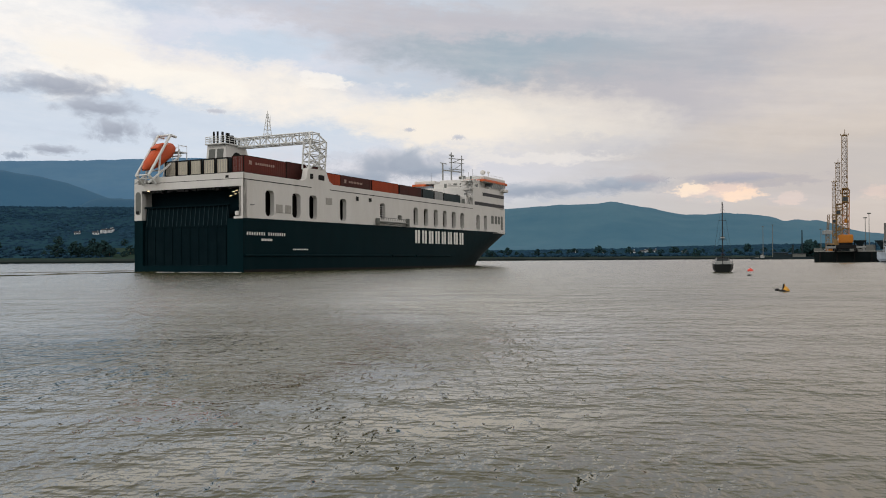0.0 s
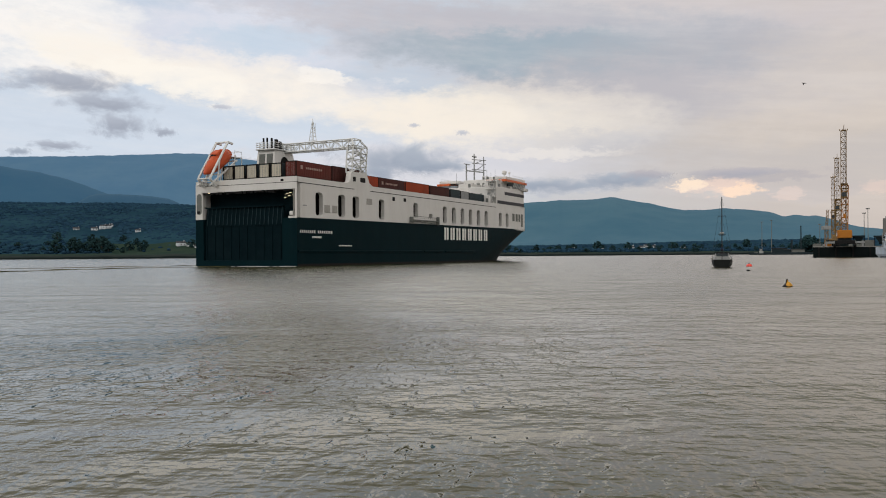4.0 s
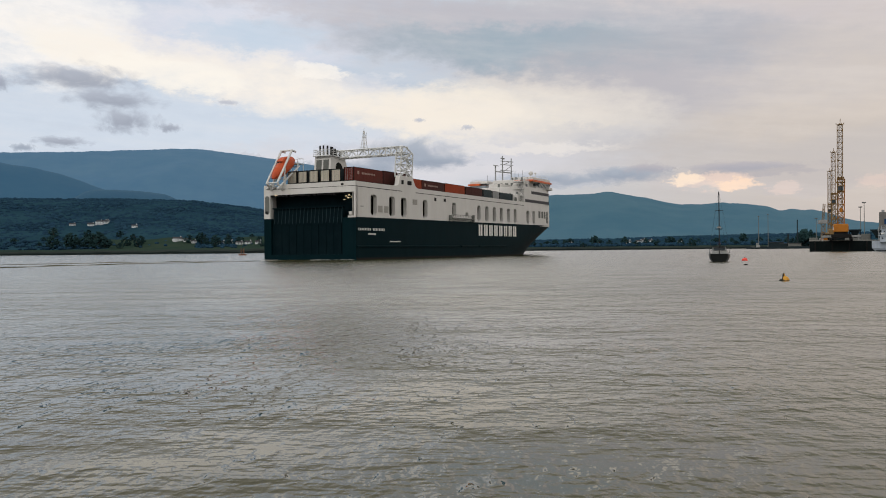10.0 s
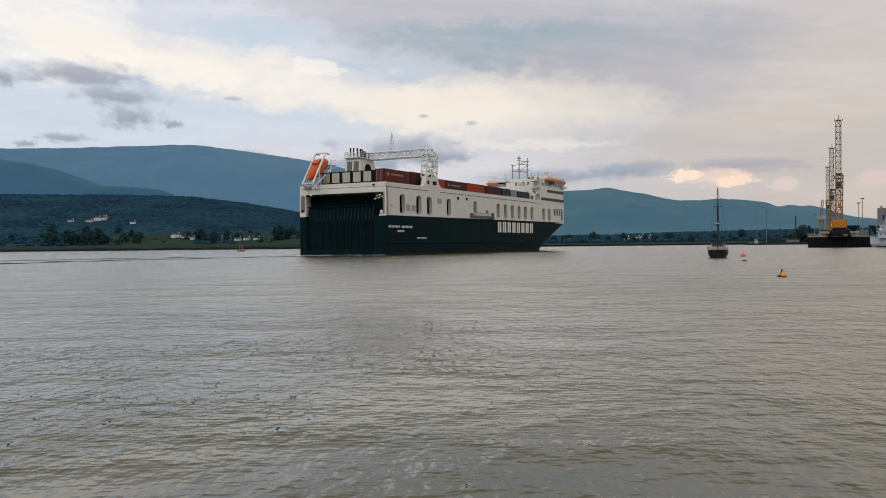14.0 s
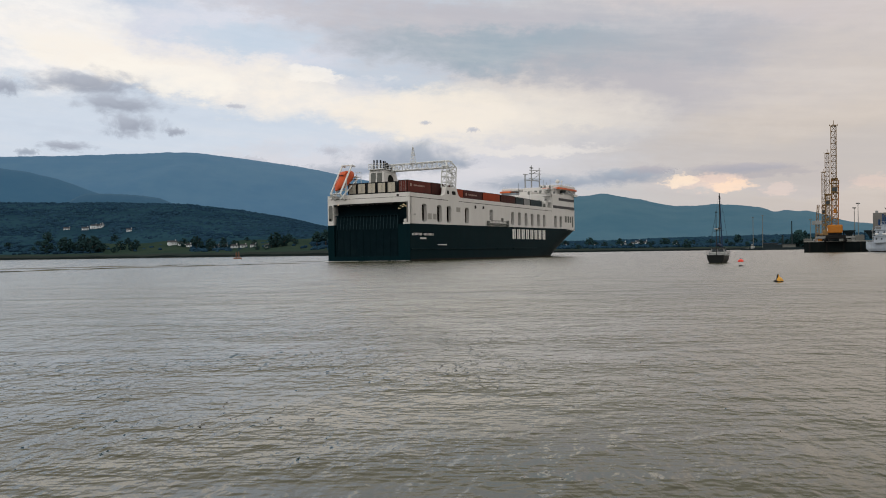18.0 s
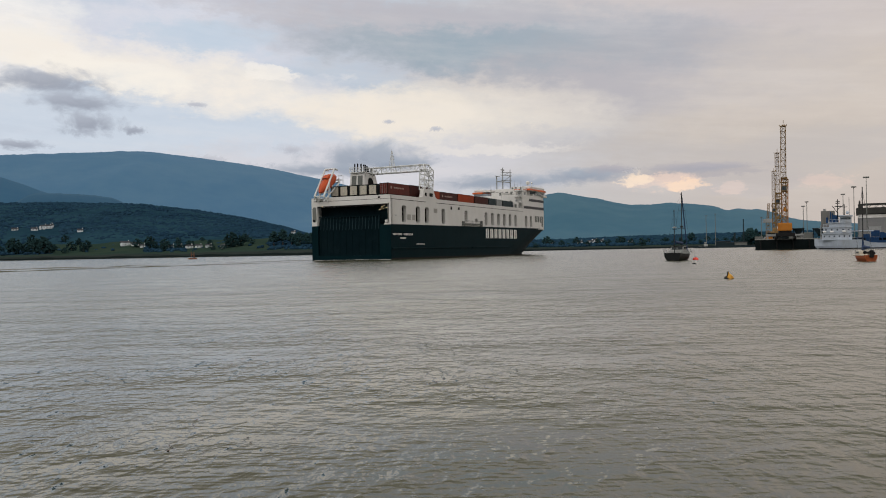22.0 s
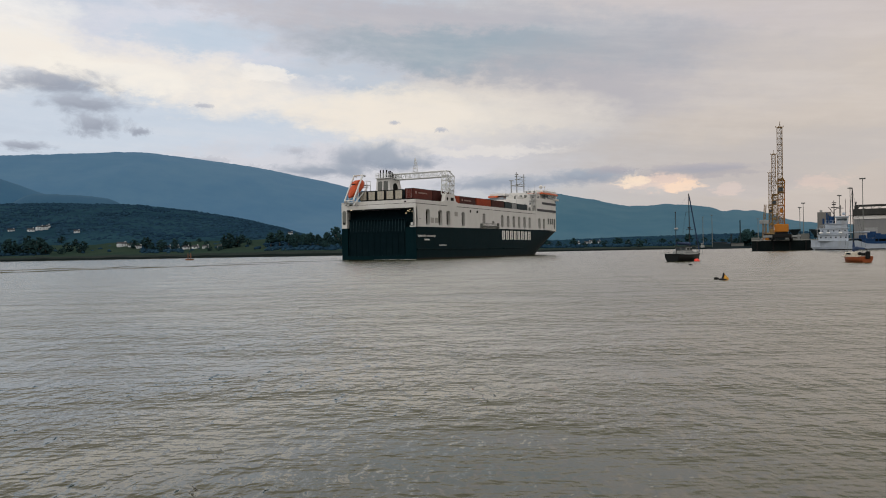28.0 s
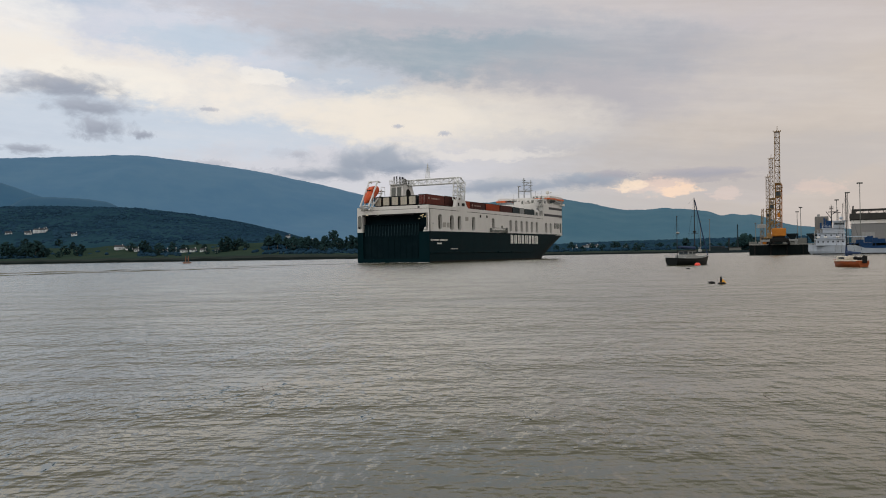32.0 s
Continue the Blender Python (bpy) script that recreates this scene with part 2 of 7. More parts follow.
def distance_material(name, c1, c2, haze_glow, scale):
    """Far land through evening air: ground colour blued with haze, plus emitted haze glow."""
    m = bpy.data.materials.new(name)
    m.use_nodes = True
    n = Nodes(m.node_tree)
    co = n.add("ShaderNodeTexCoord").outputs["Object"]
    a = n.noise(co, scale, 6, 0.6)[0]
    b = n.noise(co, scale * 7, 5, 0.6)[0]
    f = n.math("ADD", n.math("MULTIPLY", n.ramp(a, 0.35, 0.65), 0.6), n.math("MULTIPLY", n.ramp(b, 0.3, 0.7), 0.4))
    p = n.add("ShaderNodeBsdfPrincipled", {"Base Color": n.mix(f, c1, c2), "Roughness": 0.95, "Specular IOR Level": 0.1, "Emission Color": haze_glow, "Emission Strength": 1.0})
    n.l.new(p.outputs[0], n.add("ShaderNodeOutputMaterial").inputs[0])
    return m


M = {}
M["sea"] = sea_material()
M["white"] = surface("white_ship_paint", (0.63, 0.62, 0.60), (0.58, 0.57, 0.55), 0.5, 0.45, stretch=(1, 1, 0.2), stain=(0.40, 0.35, 0.28), stain_k=0.3)
# white greyed and blued for a ship lying in shade, plus rust stains
M["work_white"] = surface("shaded_white_ship_paint", (0.46, 0.52, 0.60), (0.37, 0.42, 0.49), 0.5, 0.6, stretch=(1, 1, 0.25), stain=(0.25, 0.2, 0.15), stain_k=0.4, spec=0.2)
M["navy"] = surface("dark_teal_hull_paint", (0.0010, 0.0108, 0.0145), (0.0020, 0.0144, 0.0188), 0.35, 0.5, stretch=(1, 1, 0.3), stain=(0.006, 0.016, 0.020), stain_k=0.5, spec=0.03)
M["boot"] = surface("weathered_antifouling", (0.018, 0.013, 0.011), (0.008, 0.011, 0.012), 0.8, 0.7, spec=0.1)
M["ramp"] = surface("blackened_ramp_steel", (0.0012, 0.0072, 0.0104), (0.0026, 0.0112, 0.0150), 0.6, 0.7, stain=(0.006, 0.014, 0.017), spec=0.04)
# near-black colour stands in for shade in enclosed spaces
M["inside"] = surface("interior_shade_black", (0.012, 0.014, 0.013), (0.008, 0.008, 0.008), 0.5, 0.8, spec=0.1)
M["deck"] = surface("green_grey_deck", (0.09, 0.12, 0.10), (0.14, 0.14, 0.12), 0.4, 0.8)
M["black"] = surface("black_paint", (0.006, 0.006, 0.007), (0.012, 0.012, 0.012), 1, 0.6, spec=0.15)
M["grey"] = surface("grey_steel", (0.28, 0.29, 0.29), (0.2, 0.21, 0.21), 0.7, 0.5)
M["midgrey"] = surface("louvre_grey", (0.17, 0.18, 0.165), (0.13, 0.135, 0.13), 1.5, 0.7, spec=0.2)
M["orange"] = surface("orange_paint", (0.62, 0.12, 0.02), (0.52, 0.09, 0.02), 0.8, 0.45)
M["boat_orange"] = surface("lifeboat_orange", (0.52, 0.085, 0.022), (0.42, 0.065, 0.02), 1.2, 0.5, spec=0.25)
M["red_box"] = surface("red_trailer", (0.135, 0.028, 0.020), (0.10, 0.022, 0.017), 0.5, 0.6, stain=(0.05, 0.03, 0.025), spec=0.2)
M["brown_box"] = surface("maroon_trailer", (0.075, 0.018, 0.015), (0.05, 0.015, 0.012), 0.5, 0.6, stain=(0.03, 0.025, 0.022), spec=0.2)
M["orange_box"] = surface("orange_red_container", (0.34, 0.05, 0.014), (0.26, 0.04, 0.014), 0.5, 0.6, stain=(0.12, 0.04, 0.02), spec=0.2)
M["grey_box"] = surface("slate_container", (0.04, 0.06, 0.068), (0.028, 0.04, 0.045), 0.5, 0.6, spec=0.2)
M["cream_box"] = surface("cream_trailer_door", (0.5328, 0.4900, 0.3968), (0.4588, 0.4200, 0.3392), 0.9, 0.5, stain=(0.3, 0.24, 0.18), stain_k=0.4)
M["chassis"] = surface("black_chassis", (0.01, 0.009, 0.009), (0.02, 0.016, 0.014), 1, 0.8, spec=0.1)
M["letter"] = surface("white_lettering", (0.78, 0.77, 0.74), (0.7, 0.7, 0.67), 1, 0.5)
M["truss"] = surface("pale_truss_paint", (0.68, 0.69, 0.68), (0.58, 0.59, 0.58), 1.2, 0.5)
M["glass"] = glass("dark_window_glass")
M["band"] = surface("dark_window_band", (0.010, 0.013, 0.022), (0.016, 0.019, 0.028), 0.8, 0.4, spec=0.2)
M["hatch"] = surface("weathered_hatch_grey", (0.40, 0.39, 0.36), (0.33, 0.32, 0.30), 1.5, 0.6, spec=0.2)
M["lamp"] = glow("warm_deck_lamp", (1.0, 0.74, 0.42), 2.2)
# flap ribs, paler than the ramp
M["rib"] = surface("pale_rib_edge", (0.014, 0.034, 0.042), (0.030, 0.056, 0.062), 0.8, 0.6, spec=0.1)
# pale base colour paints the sky's reflection into the bridge windows
M["bridge_glass"] = glass("bridge_glass", (0.20, 0.23, 0.26))
M["faded"] = surface("faded_lettering", (0.42, 0.30, 0.26), (0.30, 0.20, 0.17), 2, 0.6, spec=0.2)
M["bird"] = surface("dark_plumage", (0.02, 0.022, 0.028), (0.035, 0.035, 0.04), 20, 0.8, spec=0.1)
M["rust"] = surface("rust", (0.2, 0.08, 0.035), (0.12, 0.05, 0.03), 2, 0.85)
# leaf and wooded slope are blued: distance haze put into their base colours
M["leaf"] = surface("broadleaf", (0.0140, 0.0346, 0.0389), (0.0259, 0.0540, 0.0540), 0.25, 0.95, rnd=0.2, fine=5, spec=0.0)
M["bark"] = surface("bark", (0.05, 0.04, 0.03), (0.08, 0.06, 0.05), 1.5, 0.9)
M["wood_hill"] = surface("hazed_wooded_slope", (0.0115, 0.0336, 0.0528), (0.0230, 0.0600, 0.0818), 0.008, 0.95, fine=11, spec=0.0, stretch=(1, 1, 2.5))
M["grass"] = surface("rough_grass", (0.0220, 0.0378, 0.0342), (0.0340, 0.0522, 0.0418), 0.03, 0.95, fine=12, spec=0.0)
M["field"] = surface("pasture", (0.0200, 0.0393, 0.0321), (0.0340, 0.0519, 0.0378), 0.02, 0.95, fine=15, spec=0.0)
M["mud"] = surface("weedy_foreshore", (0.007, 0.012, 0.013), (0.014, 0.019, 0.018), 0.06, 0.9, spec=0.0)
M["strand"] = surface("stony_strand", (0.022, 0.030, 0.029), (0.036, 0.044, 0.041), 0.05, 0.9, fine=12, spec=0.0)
M["render"] = surface("white_house_render", (0.66, 0.70, 0.73), (0.56, 0.60, 0.63), 0.4, 0.8, stain=(0.2, 0.22, 0.22))
M["slate"] = surface("slate_roof", (0.04, 0.045, 0.05), (0.06, 0.06, 0.065), 0.8, 0.8, spec=0.1)
# evening haze is painted into these hill colours and their glow
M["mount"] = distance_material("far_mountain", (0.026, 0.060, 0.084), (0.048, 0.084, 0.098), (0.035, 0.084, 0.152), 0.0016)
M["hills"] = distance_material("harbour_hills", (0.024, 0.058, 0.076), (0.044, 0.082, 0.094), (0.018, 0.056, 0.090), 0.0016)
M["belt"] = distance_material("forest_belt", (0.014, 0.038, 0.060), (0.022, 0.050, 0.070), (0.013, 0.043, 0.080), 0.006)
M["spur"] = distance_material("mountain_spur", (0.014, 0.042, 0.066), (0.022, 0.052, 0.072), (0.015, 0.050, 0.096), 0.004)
M["quay"] = surface("dark_quay_wall", (0.005, 0.009, 0.010), (0.010, 0.014, 0.015), 0.2, 0.9, stretch=(1, 1, 0.3), stain=(0.03, 0.03, 0.028), spec=0.05)
# bluish tone puts distance haze into the steel of the far pier
M["far_steel"] = surface("hazed_far_steel", (0.016, 0.028, 0.034), (0.026, 0.038, 0.044), 0.3, 0.8, spec=0.1)
M["concrete"] = surface("quay_concrete", (0.22, 0.22, 0.21), (0.3, 0.29, 0.27), 0.15, 0.85)
M["crane"] = surface("crane_yellow", (0.44, 0.165, 0.02), (0.35, 0.125, 0.02), 0.5, 0.6, stain=(0.2, 0.1, 0.04), spec=0.2)
M["boom"] = surface("weathered_boom", (0.24, 0.145, 0.055), (0.17, 0.11, 0.05), 0.4, 0.7, spec=0.2)
M["silo"] = surface("silo_concrete", (0.13, 0.13, 0.125), (0.17, 0.165, 0.155), 0.12, 0.85, stretch=(1, 1, 0.3))
M["shed"] = surface("ribbed_shed_cladding", (0.15, 0.155, 0.16), (0.19, 0.19, 0.19), 0.2, 0.6)
M["shed_roof"] = surface("weathered_shed_roof", (0.034, 0.036, 0.035), (0.052, 0.052, 0.048), 0.2, 0.85, stretch=(1, 1, 0.4), spec=0.1)
M["blue"] = surface("blue_deck_paint", (0.008, 0.034, 0.10), (0.013, 0.05, 0.13), 0.6, 0.6, spec=0.15)
M["yacht"] = surface("black_green_hull", (0.004, 0.006, 0.006), (0.008, 0.010, 0.010), 1.0, 0.5, spec=0.15)
M["cabin"] = surface("white_cabin", (0.34, 0.35, 0.34), (0.25, 0.26, 0.26), 1.5, 0.5)
M["spar"] = surface("dark_spar", (0.016, 0.018, 0.019), (0.03, 0.03, 0.03), 2, 0.6, spec=0.2)
M["canvas"] = surface("navy_sail_cover", (0.012, 0.03, 0.08), (0.02, 0.045, 0.11), 3, 0.9)
M["red_hull"] = surface("orange_red_hull", (0.30, 0.075, 0.022), (0.23, 0.058, 0.02), 1.5, 0.5, stain=(0.12, 0.04, 0.02), spec=0.2)
M["cream"] = surface("cream_boat_deck", (0.62, 0.56, 0.46), (0.5, 0.45, 0.38), 2, 0.6)
M["red_buoy"] = surface("red_buoy_plastic", (0.85, 0.06, 0.035), (0.75, 0.05, 0.03), 4, 0.4)
M["yellow"] = surface("yellow_buoy_plastic", (0.62, 0.3, 0.015), (0.5, 0.24, 0.015), 4, 0.5)
M["foam"] = surface("broken_foam", (0.72, 0.71, 0.69), (0.55, 0.55, 0.53), 0.8, 0.7)


# ---- helpers for meshes ----
def mesh_of(bm, name, material, smooth=False):
    me = bpy.data.meshes.new(name)
    bm.normal_update()
    bm.to_mesh(me)
    bm.free()
    me.materials.append(material)
    if smooth:
        me.shade_smooth()
    return me


def part(name, bm, material, parent=None, label="", smooth=False):
    ob = new(name, mesh_of(bm, name, material, smooth))
    ob.parent = parent
    if label:
        ob["label"] = label
    return ob


def thing(name, label, category, group="", kind="", m=None):
    ob = new(name)
    ob.empty_display_size = 0.3
    if m is not None:
        ob.matrix_world = m
    return tagged(ob, label, category, group, kind)


def again(ob, x=0.0, y=0.0, z=0.0, rz=0.0):
    """One more of an alike part, on the same mesh."""
    o = ob.copy()
    scene.collection.objects.link(o)
    o.matrix_basis = pose(x, y, z, 0, 0, rz) @ ob.matrix_basis
    return o


def B():
    return bmesh.new()


def box(bm, x0, x1, y0, y1, z0, z1, bevel=0.0, m=None):
    r = bmesh.ops.create_cube(bm, size=1)
    vs = r["verts"]
    for v in vs:
        v.co = Vector((x0 + (v.co.x + 0.5) * (x1 - x0), y0 + (v.co.y + 0.5) * (y1 - y0), z0 + (v.co.z + 0.5) * (z1 - z0)))
        if m is not None:
            v.co = m @ v.co
    if bevel:
        es = list({e for v in vs for e in v.link_edges})
        bmesh.ops.bevel(bm, geom=es, offset=bevel, segments=2, affect="EDGES", profile=0.5)
    return bm


def bar(bm, p, q, r=0.1, n=6, r2=None):
    p, q = Vector(p), Vector(q)
    d = q - p
    t = d.to_track_quat("Z", "Y").to_matrix().to_4x4()
    bmesh.ops.create_cone(bm, cap_ends=True, segments=n, radius1=r, radius2=r if r2 is None else r2, depth=d.length, matrix=Matrix.Translation((p + q) / 2) @ t)
    return bm


def ball(bm, c, r, s=(1, 1, 1), seg=14):
    bmesh.ops.create_uvsphere(bm, u_segments=seg, v_segments=max(6, seg // 2), radius=r, matrix=Matrix.Translation(c) @ Matrix.Diagonal((*s, 1)))
    return bm


def truss(bm, p0, p1, side, up, n, r=0.12):
    """A four-chord lattice from p0 to p1; side and up span its section."""
    p0, p1, side, up = Vector(p0), Vector(p1), Vector(side), Vector(up)
    cs = [Vector(), side, side + up, up]
    for c in cs:
        bar(bm, p0 + c, p1 + c, r, 5)
    for i in range(n + 1):
        a = p0.lerp(p1, i / n)
        for k in range(4):
            bar(bm, a + cs[k], a + cs[(k + 1) % 4], r * 0.6, 4)
        if i < n:
            b = p0.lerp(p1, (i + 1) / n)
            for k in range(4):
                x, y = (k, (k + 1) % 4) if i % 2 else ((k + 1) % 4, k)
                bar(bm, a + cs[x], b + cs[y], r * 0.6, 4)
    return bm


def rounded(xa, xb, za, zb, r, n=4):
    """The rim of a rounded opening, counter-clockwise."""
    out = []
    for cx, cz, a0 in ((xb - r, zb - r, 0), (xa + r, zb - r, 90), (xa + r, za + r, 180), (xb - r, za + r, 270)):
        for i in range(n + 1):
            a = radians(a0 + 90 * i / n)
            out.append((cx + r * math.cos(a), cz + r * math.sin(a)))
    return out


def holed_wall(bm, x0, x1, z0, z1, holes, put, th):
    """A wall with rounded openings through it. put(x, z, depth) gives the place of a point."""
    def quad(xa, xb, za, zb):
        for d in (0, th):
            bm.faces.new([bm.verts.new(put(*p, d)) for p in ((xa, za), (xb, za), (xb, zb), (xa, zb))])
    x = x0
    for xa, xb, za, zb, r in sorted(holes):
        m = 0.25
        quad(x, xa - m, z0, z1)
        quad(xa - m, xb + m, z0, za - m)
        quad(xa - m, xb + m, zb + m, z1)
        rim = rounded(xa, xb, za, zb, r)
        cx, cz, hw, hh = (xa + xb) / 2, (za + zb) / 2, (xb - xa) / 2 + m, (zb - za) / 2 + m
        edge = []
        k = len(rim) // 4
        for i, (px, pz) in enumerate(rim):
            sx, sz = ((1, 1), (-1, 1), (-1, -1), (1, -1))[i // k]
            ex, ez = cx + sx * hw, cz + sz * hh
            j = i % k
            mid = (k - 1) / 2
            if i // k in (0, 2):
                edge.append((ex, pz) if j < mid else ((ex, ez) if j == mid else (px, ez)))
            else:
                edge.append((px, ez) if j < mid else ((ex, ez) if j == mid else (ex, pz)))
        for d in (0, th):
            vi = [bm.verts.new(put(*p, d)) for p in rim]
            ve = [bm.verts.new(put(*p, d)) for p in edge]
            for i in range(len(rim)):
                j = (i + 1) % len(rim)
                bm.faces.new((vi[i], ve[i], ve[j], vi[j]))
        a = [bm.verts.new(put(*p, 0)) for p in rim]
        b = [bm.verts.new(put(*p, th)) for p in rim]
        for i in range(len(rim)):
            j = (i + 1) % len(rim)
            bm.faces.new((a[i], a[j], b[j], b[i]))
        x = xb + m
    quad(x, x1, z0, z1)
    bmesh.ops.remove_doubles(bm, verts=bm.verts, dist=0.001)
    return bm


def grid_mesh(name, rows, material, smooth=True):
    """A sheet from rows of points."""
    nr, nc = len(rows), len(rows[0])
    v = np.array(rows, dtype=float).reshape(-1, 3)
    i = np.arange(nr * nc).reshape(nr, nc)
    f = np.stack([i[:-1, :-1], i[:-1, 1:], i[1:, 1:], i[1:, :-1]], -1).reshape(-1, 4)
    me = bpy.data.meshes.new(name)
    me.from_pydata(v.tolist(), [], f.tolist())
    me.materials.append(material)
    if smooth:
        me.shade_smooth()
    return me


def polar(az, r, z=0.0):
    a = radians(az)
    return Vector((math.sin(a) * r, math.cos(a) * r, z))


def curve(pairs, x):
    return float(np.interp(x, [p[0] for p in pairs], [p[1] for p in pairs]))


def rounded_curve(pairs, x, w=1.1):
    return sum(curve(pairs, x + d * w) for d in (-1, -0.5, 0, 0.5, 1)) / 5


# ---- water: one sheet to the horizon ----
def make_water():
    rng = np.random.RandomState(4)
    r = [3.0]
    while r[-1] < 260:
        r.append(r[-1] + max(0.045, r[-1] ** 2 / 2900 * 1.1))
    r += list(np.geomspace(300, 4850, 26))
    r = np.array(r)
    az = np.concatenate([np.linspace(-180, -62, 24)[:-1], np.linspace(-62, 62, 900), np.linspace(62, 180, 24)[1:]])
    R, A = np.meshgrid(r, np.radians(az), indexing="ij")
    X, Y = R * np.sin(A), R * np.cos(A)
    Z = np.zeros_like(X)
    step = np.maximum(0.045, R ** 2 / 2900 * 1.1)
    for k in range(46):
        lam = 0.17 * (8.0 ** (k / 45.0))
        th = math.radians((99 if k % 4 else 76) + rng.normal(0, 17))
        amp = 0.0010 * lam ** 0.75 * rng.uniform(0.6, 1.2)
        ph = rng.uniform(0, 6.28)
        mod = 0.6 + 0.4 * np.sin(X * rng.uniform(0.02, 0.2) + Y * rng.uniform(0.02, 0.2) + ph * 2)
        w = np.clip((lam / step - 1.6) / 2.0, 0, 1) * mod
        s = np.sin(2 * np.pi / lam * (X * math.cos(th) + Y * math.sin(th)) + ph)
        Z += amp * w * (s - 0.25 * np.cos(2 * np.arcsin(np.clip(s, -1, 1))))
    Z *= np.clip(1.0 - (R - 9) / 60, 0.4, 1.0)
    rows = np.stack([X, Y, Z], -1)
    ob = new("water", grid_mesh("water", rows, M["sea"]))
    # the disc inside the first ring
    bm = bmesh.new()
    bm.from_mesh(ob.data)
    bm.verts.ensure_lookup_table()
    bm.faces.new([bm.verts[i] for i in range(len(az) - 1, 0, -1)])
    bm.to_mesh(ob.data)
    bm.free()
    ob.data.shade_smooth()
    return tagged(ob, "grey-brown rippled water of a sea lough", "water", kind="structure")


water = make_water()


def make_wake():
    """Low swells left by the ferry, running towards the shore."""
    for k, line in enumerate((((-92, 88), (-70, 111), (-68, 128), (-60, 146), (-50, 162), (-34, 192)), ((-110, 128), (-88, 142), (-76, 158), (-62, 180)), ((-60, 205), (-40, 222), (-18, 240)))):
        ys = [p[1] for p in line]
        rows = []
        for i in range(90):
            y = ys[0] + (ys[-1] - ys[0]) * i / 89
            x = curve([(p[1], p[0]) for p in line], y) + 2.5 * noise.noise(Vector((y / 9, k, 0)))
            h = (0.16 + 0.12 * noise.noise(Vector((y / 6, k, 5)))) * math.sin(math.pi * (i + 0.5) / 90) ** 0.5
            rows.append([(x + d * 0.25, y + d, 0.012 + h * math.exp(-d * d * 2.2)) for d in (-1.9, -1.2, -0.7, -0.35, 0.0, 0.35, 0.7, 1.2, 1.9)])
        tagged(new("water_swell", grid_mesh("water_swell", [list(r) for r in zip(*rows)][::-1], M["sea"])), "low smooth swell of the ferry's wake", "water", kind="structure")


make_wake()

# ---- clouds that drift on the wind ----
def cloud_material(name, rgb, low):
    """Thin evening cloud, ragged at its rim."""
    m = bpy.data.materials.new(name)
    m.use_nodes = True
    n = Nodes(m.node_tree)
    co = n.add("ShaderNodeTexCoord").outputs["Object"]
    seed = n.math("MULTIPLY", n.add("ShaderNodeObjectInfo").outputs["Random"], 40.0)
    at = n.add("ShaderNodeVectorMath", {0: co, 1: n.add("ShaderNodeCombineXYZ", {0: seed, 2: seed}).outputs[0]}, op="ADD").outputs[0]
    puff = n.noise(n.add("ShaderNodeMapping", {"Vector": at, "Scale": (2.6, 1, 1.1)}).outputs[0], 1.0, 7, 0.58, 0.3)[0]
    xyz = n.add("ShaderNodeSeparateXYZ", {0: co}).outputs
    r = n.math("SQRT", n.math("ADD", n.math("POWER", n.math("ABSOLUTE", xyz[0]), 2.0), n.math("POWER", n.math("ABSOLUTE", xyz[2]), 2.0)))
    body = n.math("ADD", n.math("SUBTRACT", 0.92, r), n.math("MULTIPLY", n.math("SUBTRACT", puff, 0.5), 1.6))
    mask = n.ramp(body, -0.05, 0.75, 0.0, 0.9)
    # paler top and darker base are painted into the cloud's own glow
    shade = n.ramp(n.math("MULTIPLY_ADD", n.math("SUBTRACT", puff, 0.5), 1.6, xyz[2]), -0.5, 0.7)
    glowing = n.add("ShaderNodeEmission", {"Color": n.mix(shade, lin(*low), lin(*rgb))})
    out = n.add("ShaderNodeMixShader", {0: mask, 1: n.add("ShaderNodeBsdfTransparent").outputs[0], 2: glowing.outputs[0]})
    n.l.new(out.outputs[0], n.add("ShaderNodeOutputMaterial").inputs[0])
    return m


def cloud_mesh(seed):
    """A ragged lens of cloud, one unit wide and high from its centre."""
    rings, spokes = 7, 40
    vs, fs = [(0, -0.16, 0)], []
    for i in range(1, rings + 1):
        u = i / rings
        for k in range(spokes):
            a = 2 * math.pi * k / spokes
            e = u * (1.15 + 0.25 * noise.noise(Vector((math.cos(a) * 1.7, math.sin(a) * 1.7, seed))) * u)
            vs.append((math.cos(a) * e, -0.16 * (1 - u * u) + 0.05 * noise.noise(Vector((math.cos(a) * e * 3, math.sin(a) * e * 3, seed))), math.sin(a) * e))
    for k in range(spokes):
        fs.append((0, 1 + k, 1 + (k + 1) % spokes))
    for i in range(rings - 1):
        for k in range(spokes):
            o, j = 1 + i * spokes, (k + 1) % spokes
            fs.append((o + k, o + spokes + k, o + spokes + j, o + j))
    me = bpy.data.meshes.new("backdrop_cloud")
    me.from_pydata(vs, [], fs)
    me.shade_smooth()
    return me


CLOUDS = []
CLOUD_PAINT = {"dark": cloud_material("grey_cloud", (172, 178, 191), (154, 160, 174)), "mid": cloud_material("blue_grey_cloud", (166, 175, 188), (150, 160, 176)), "pale": cloud_material("pale_cloud", (198, 200, 208), (186, 189, 200)), "warm": cloud_material("mauve_cloud", (184, 180, 186), (170, 170, 180))}
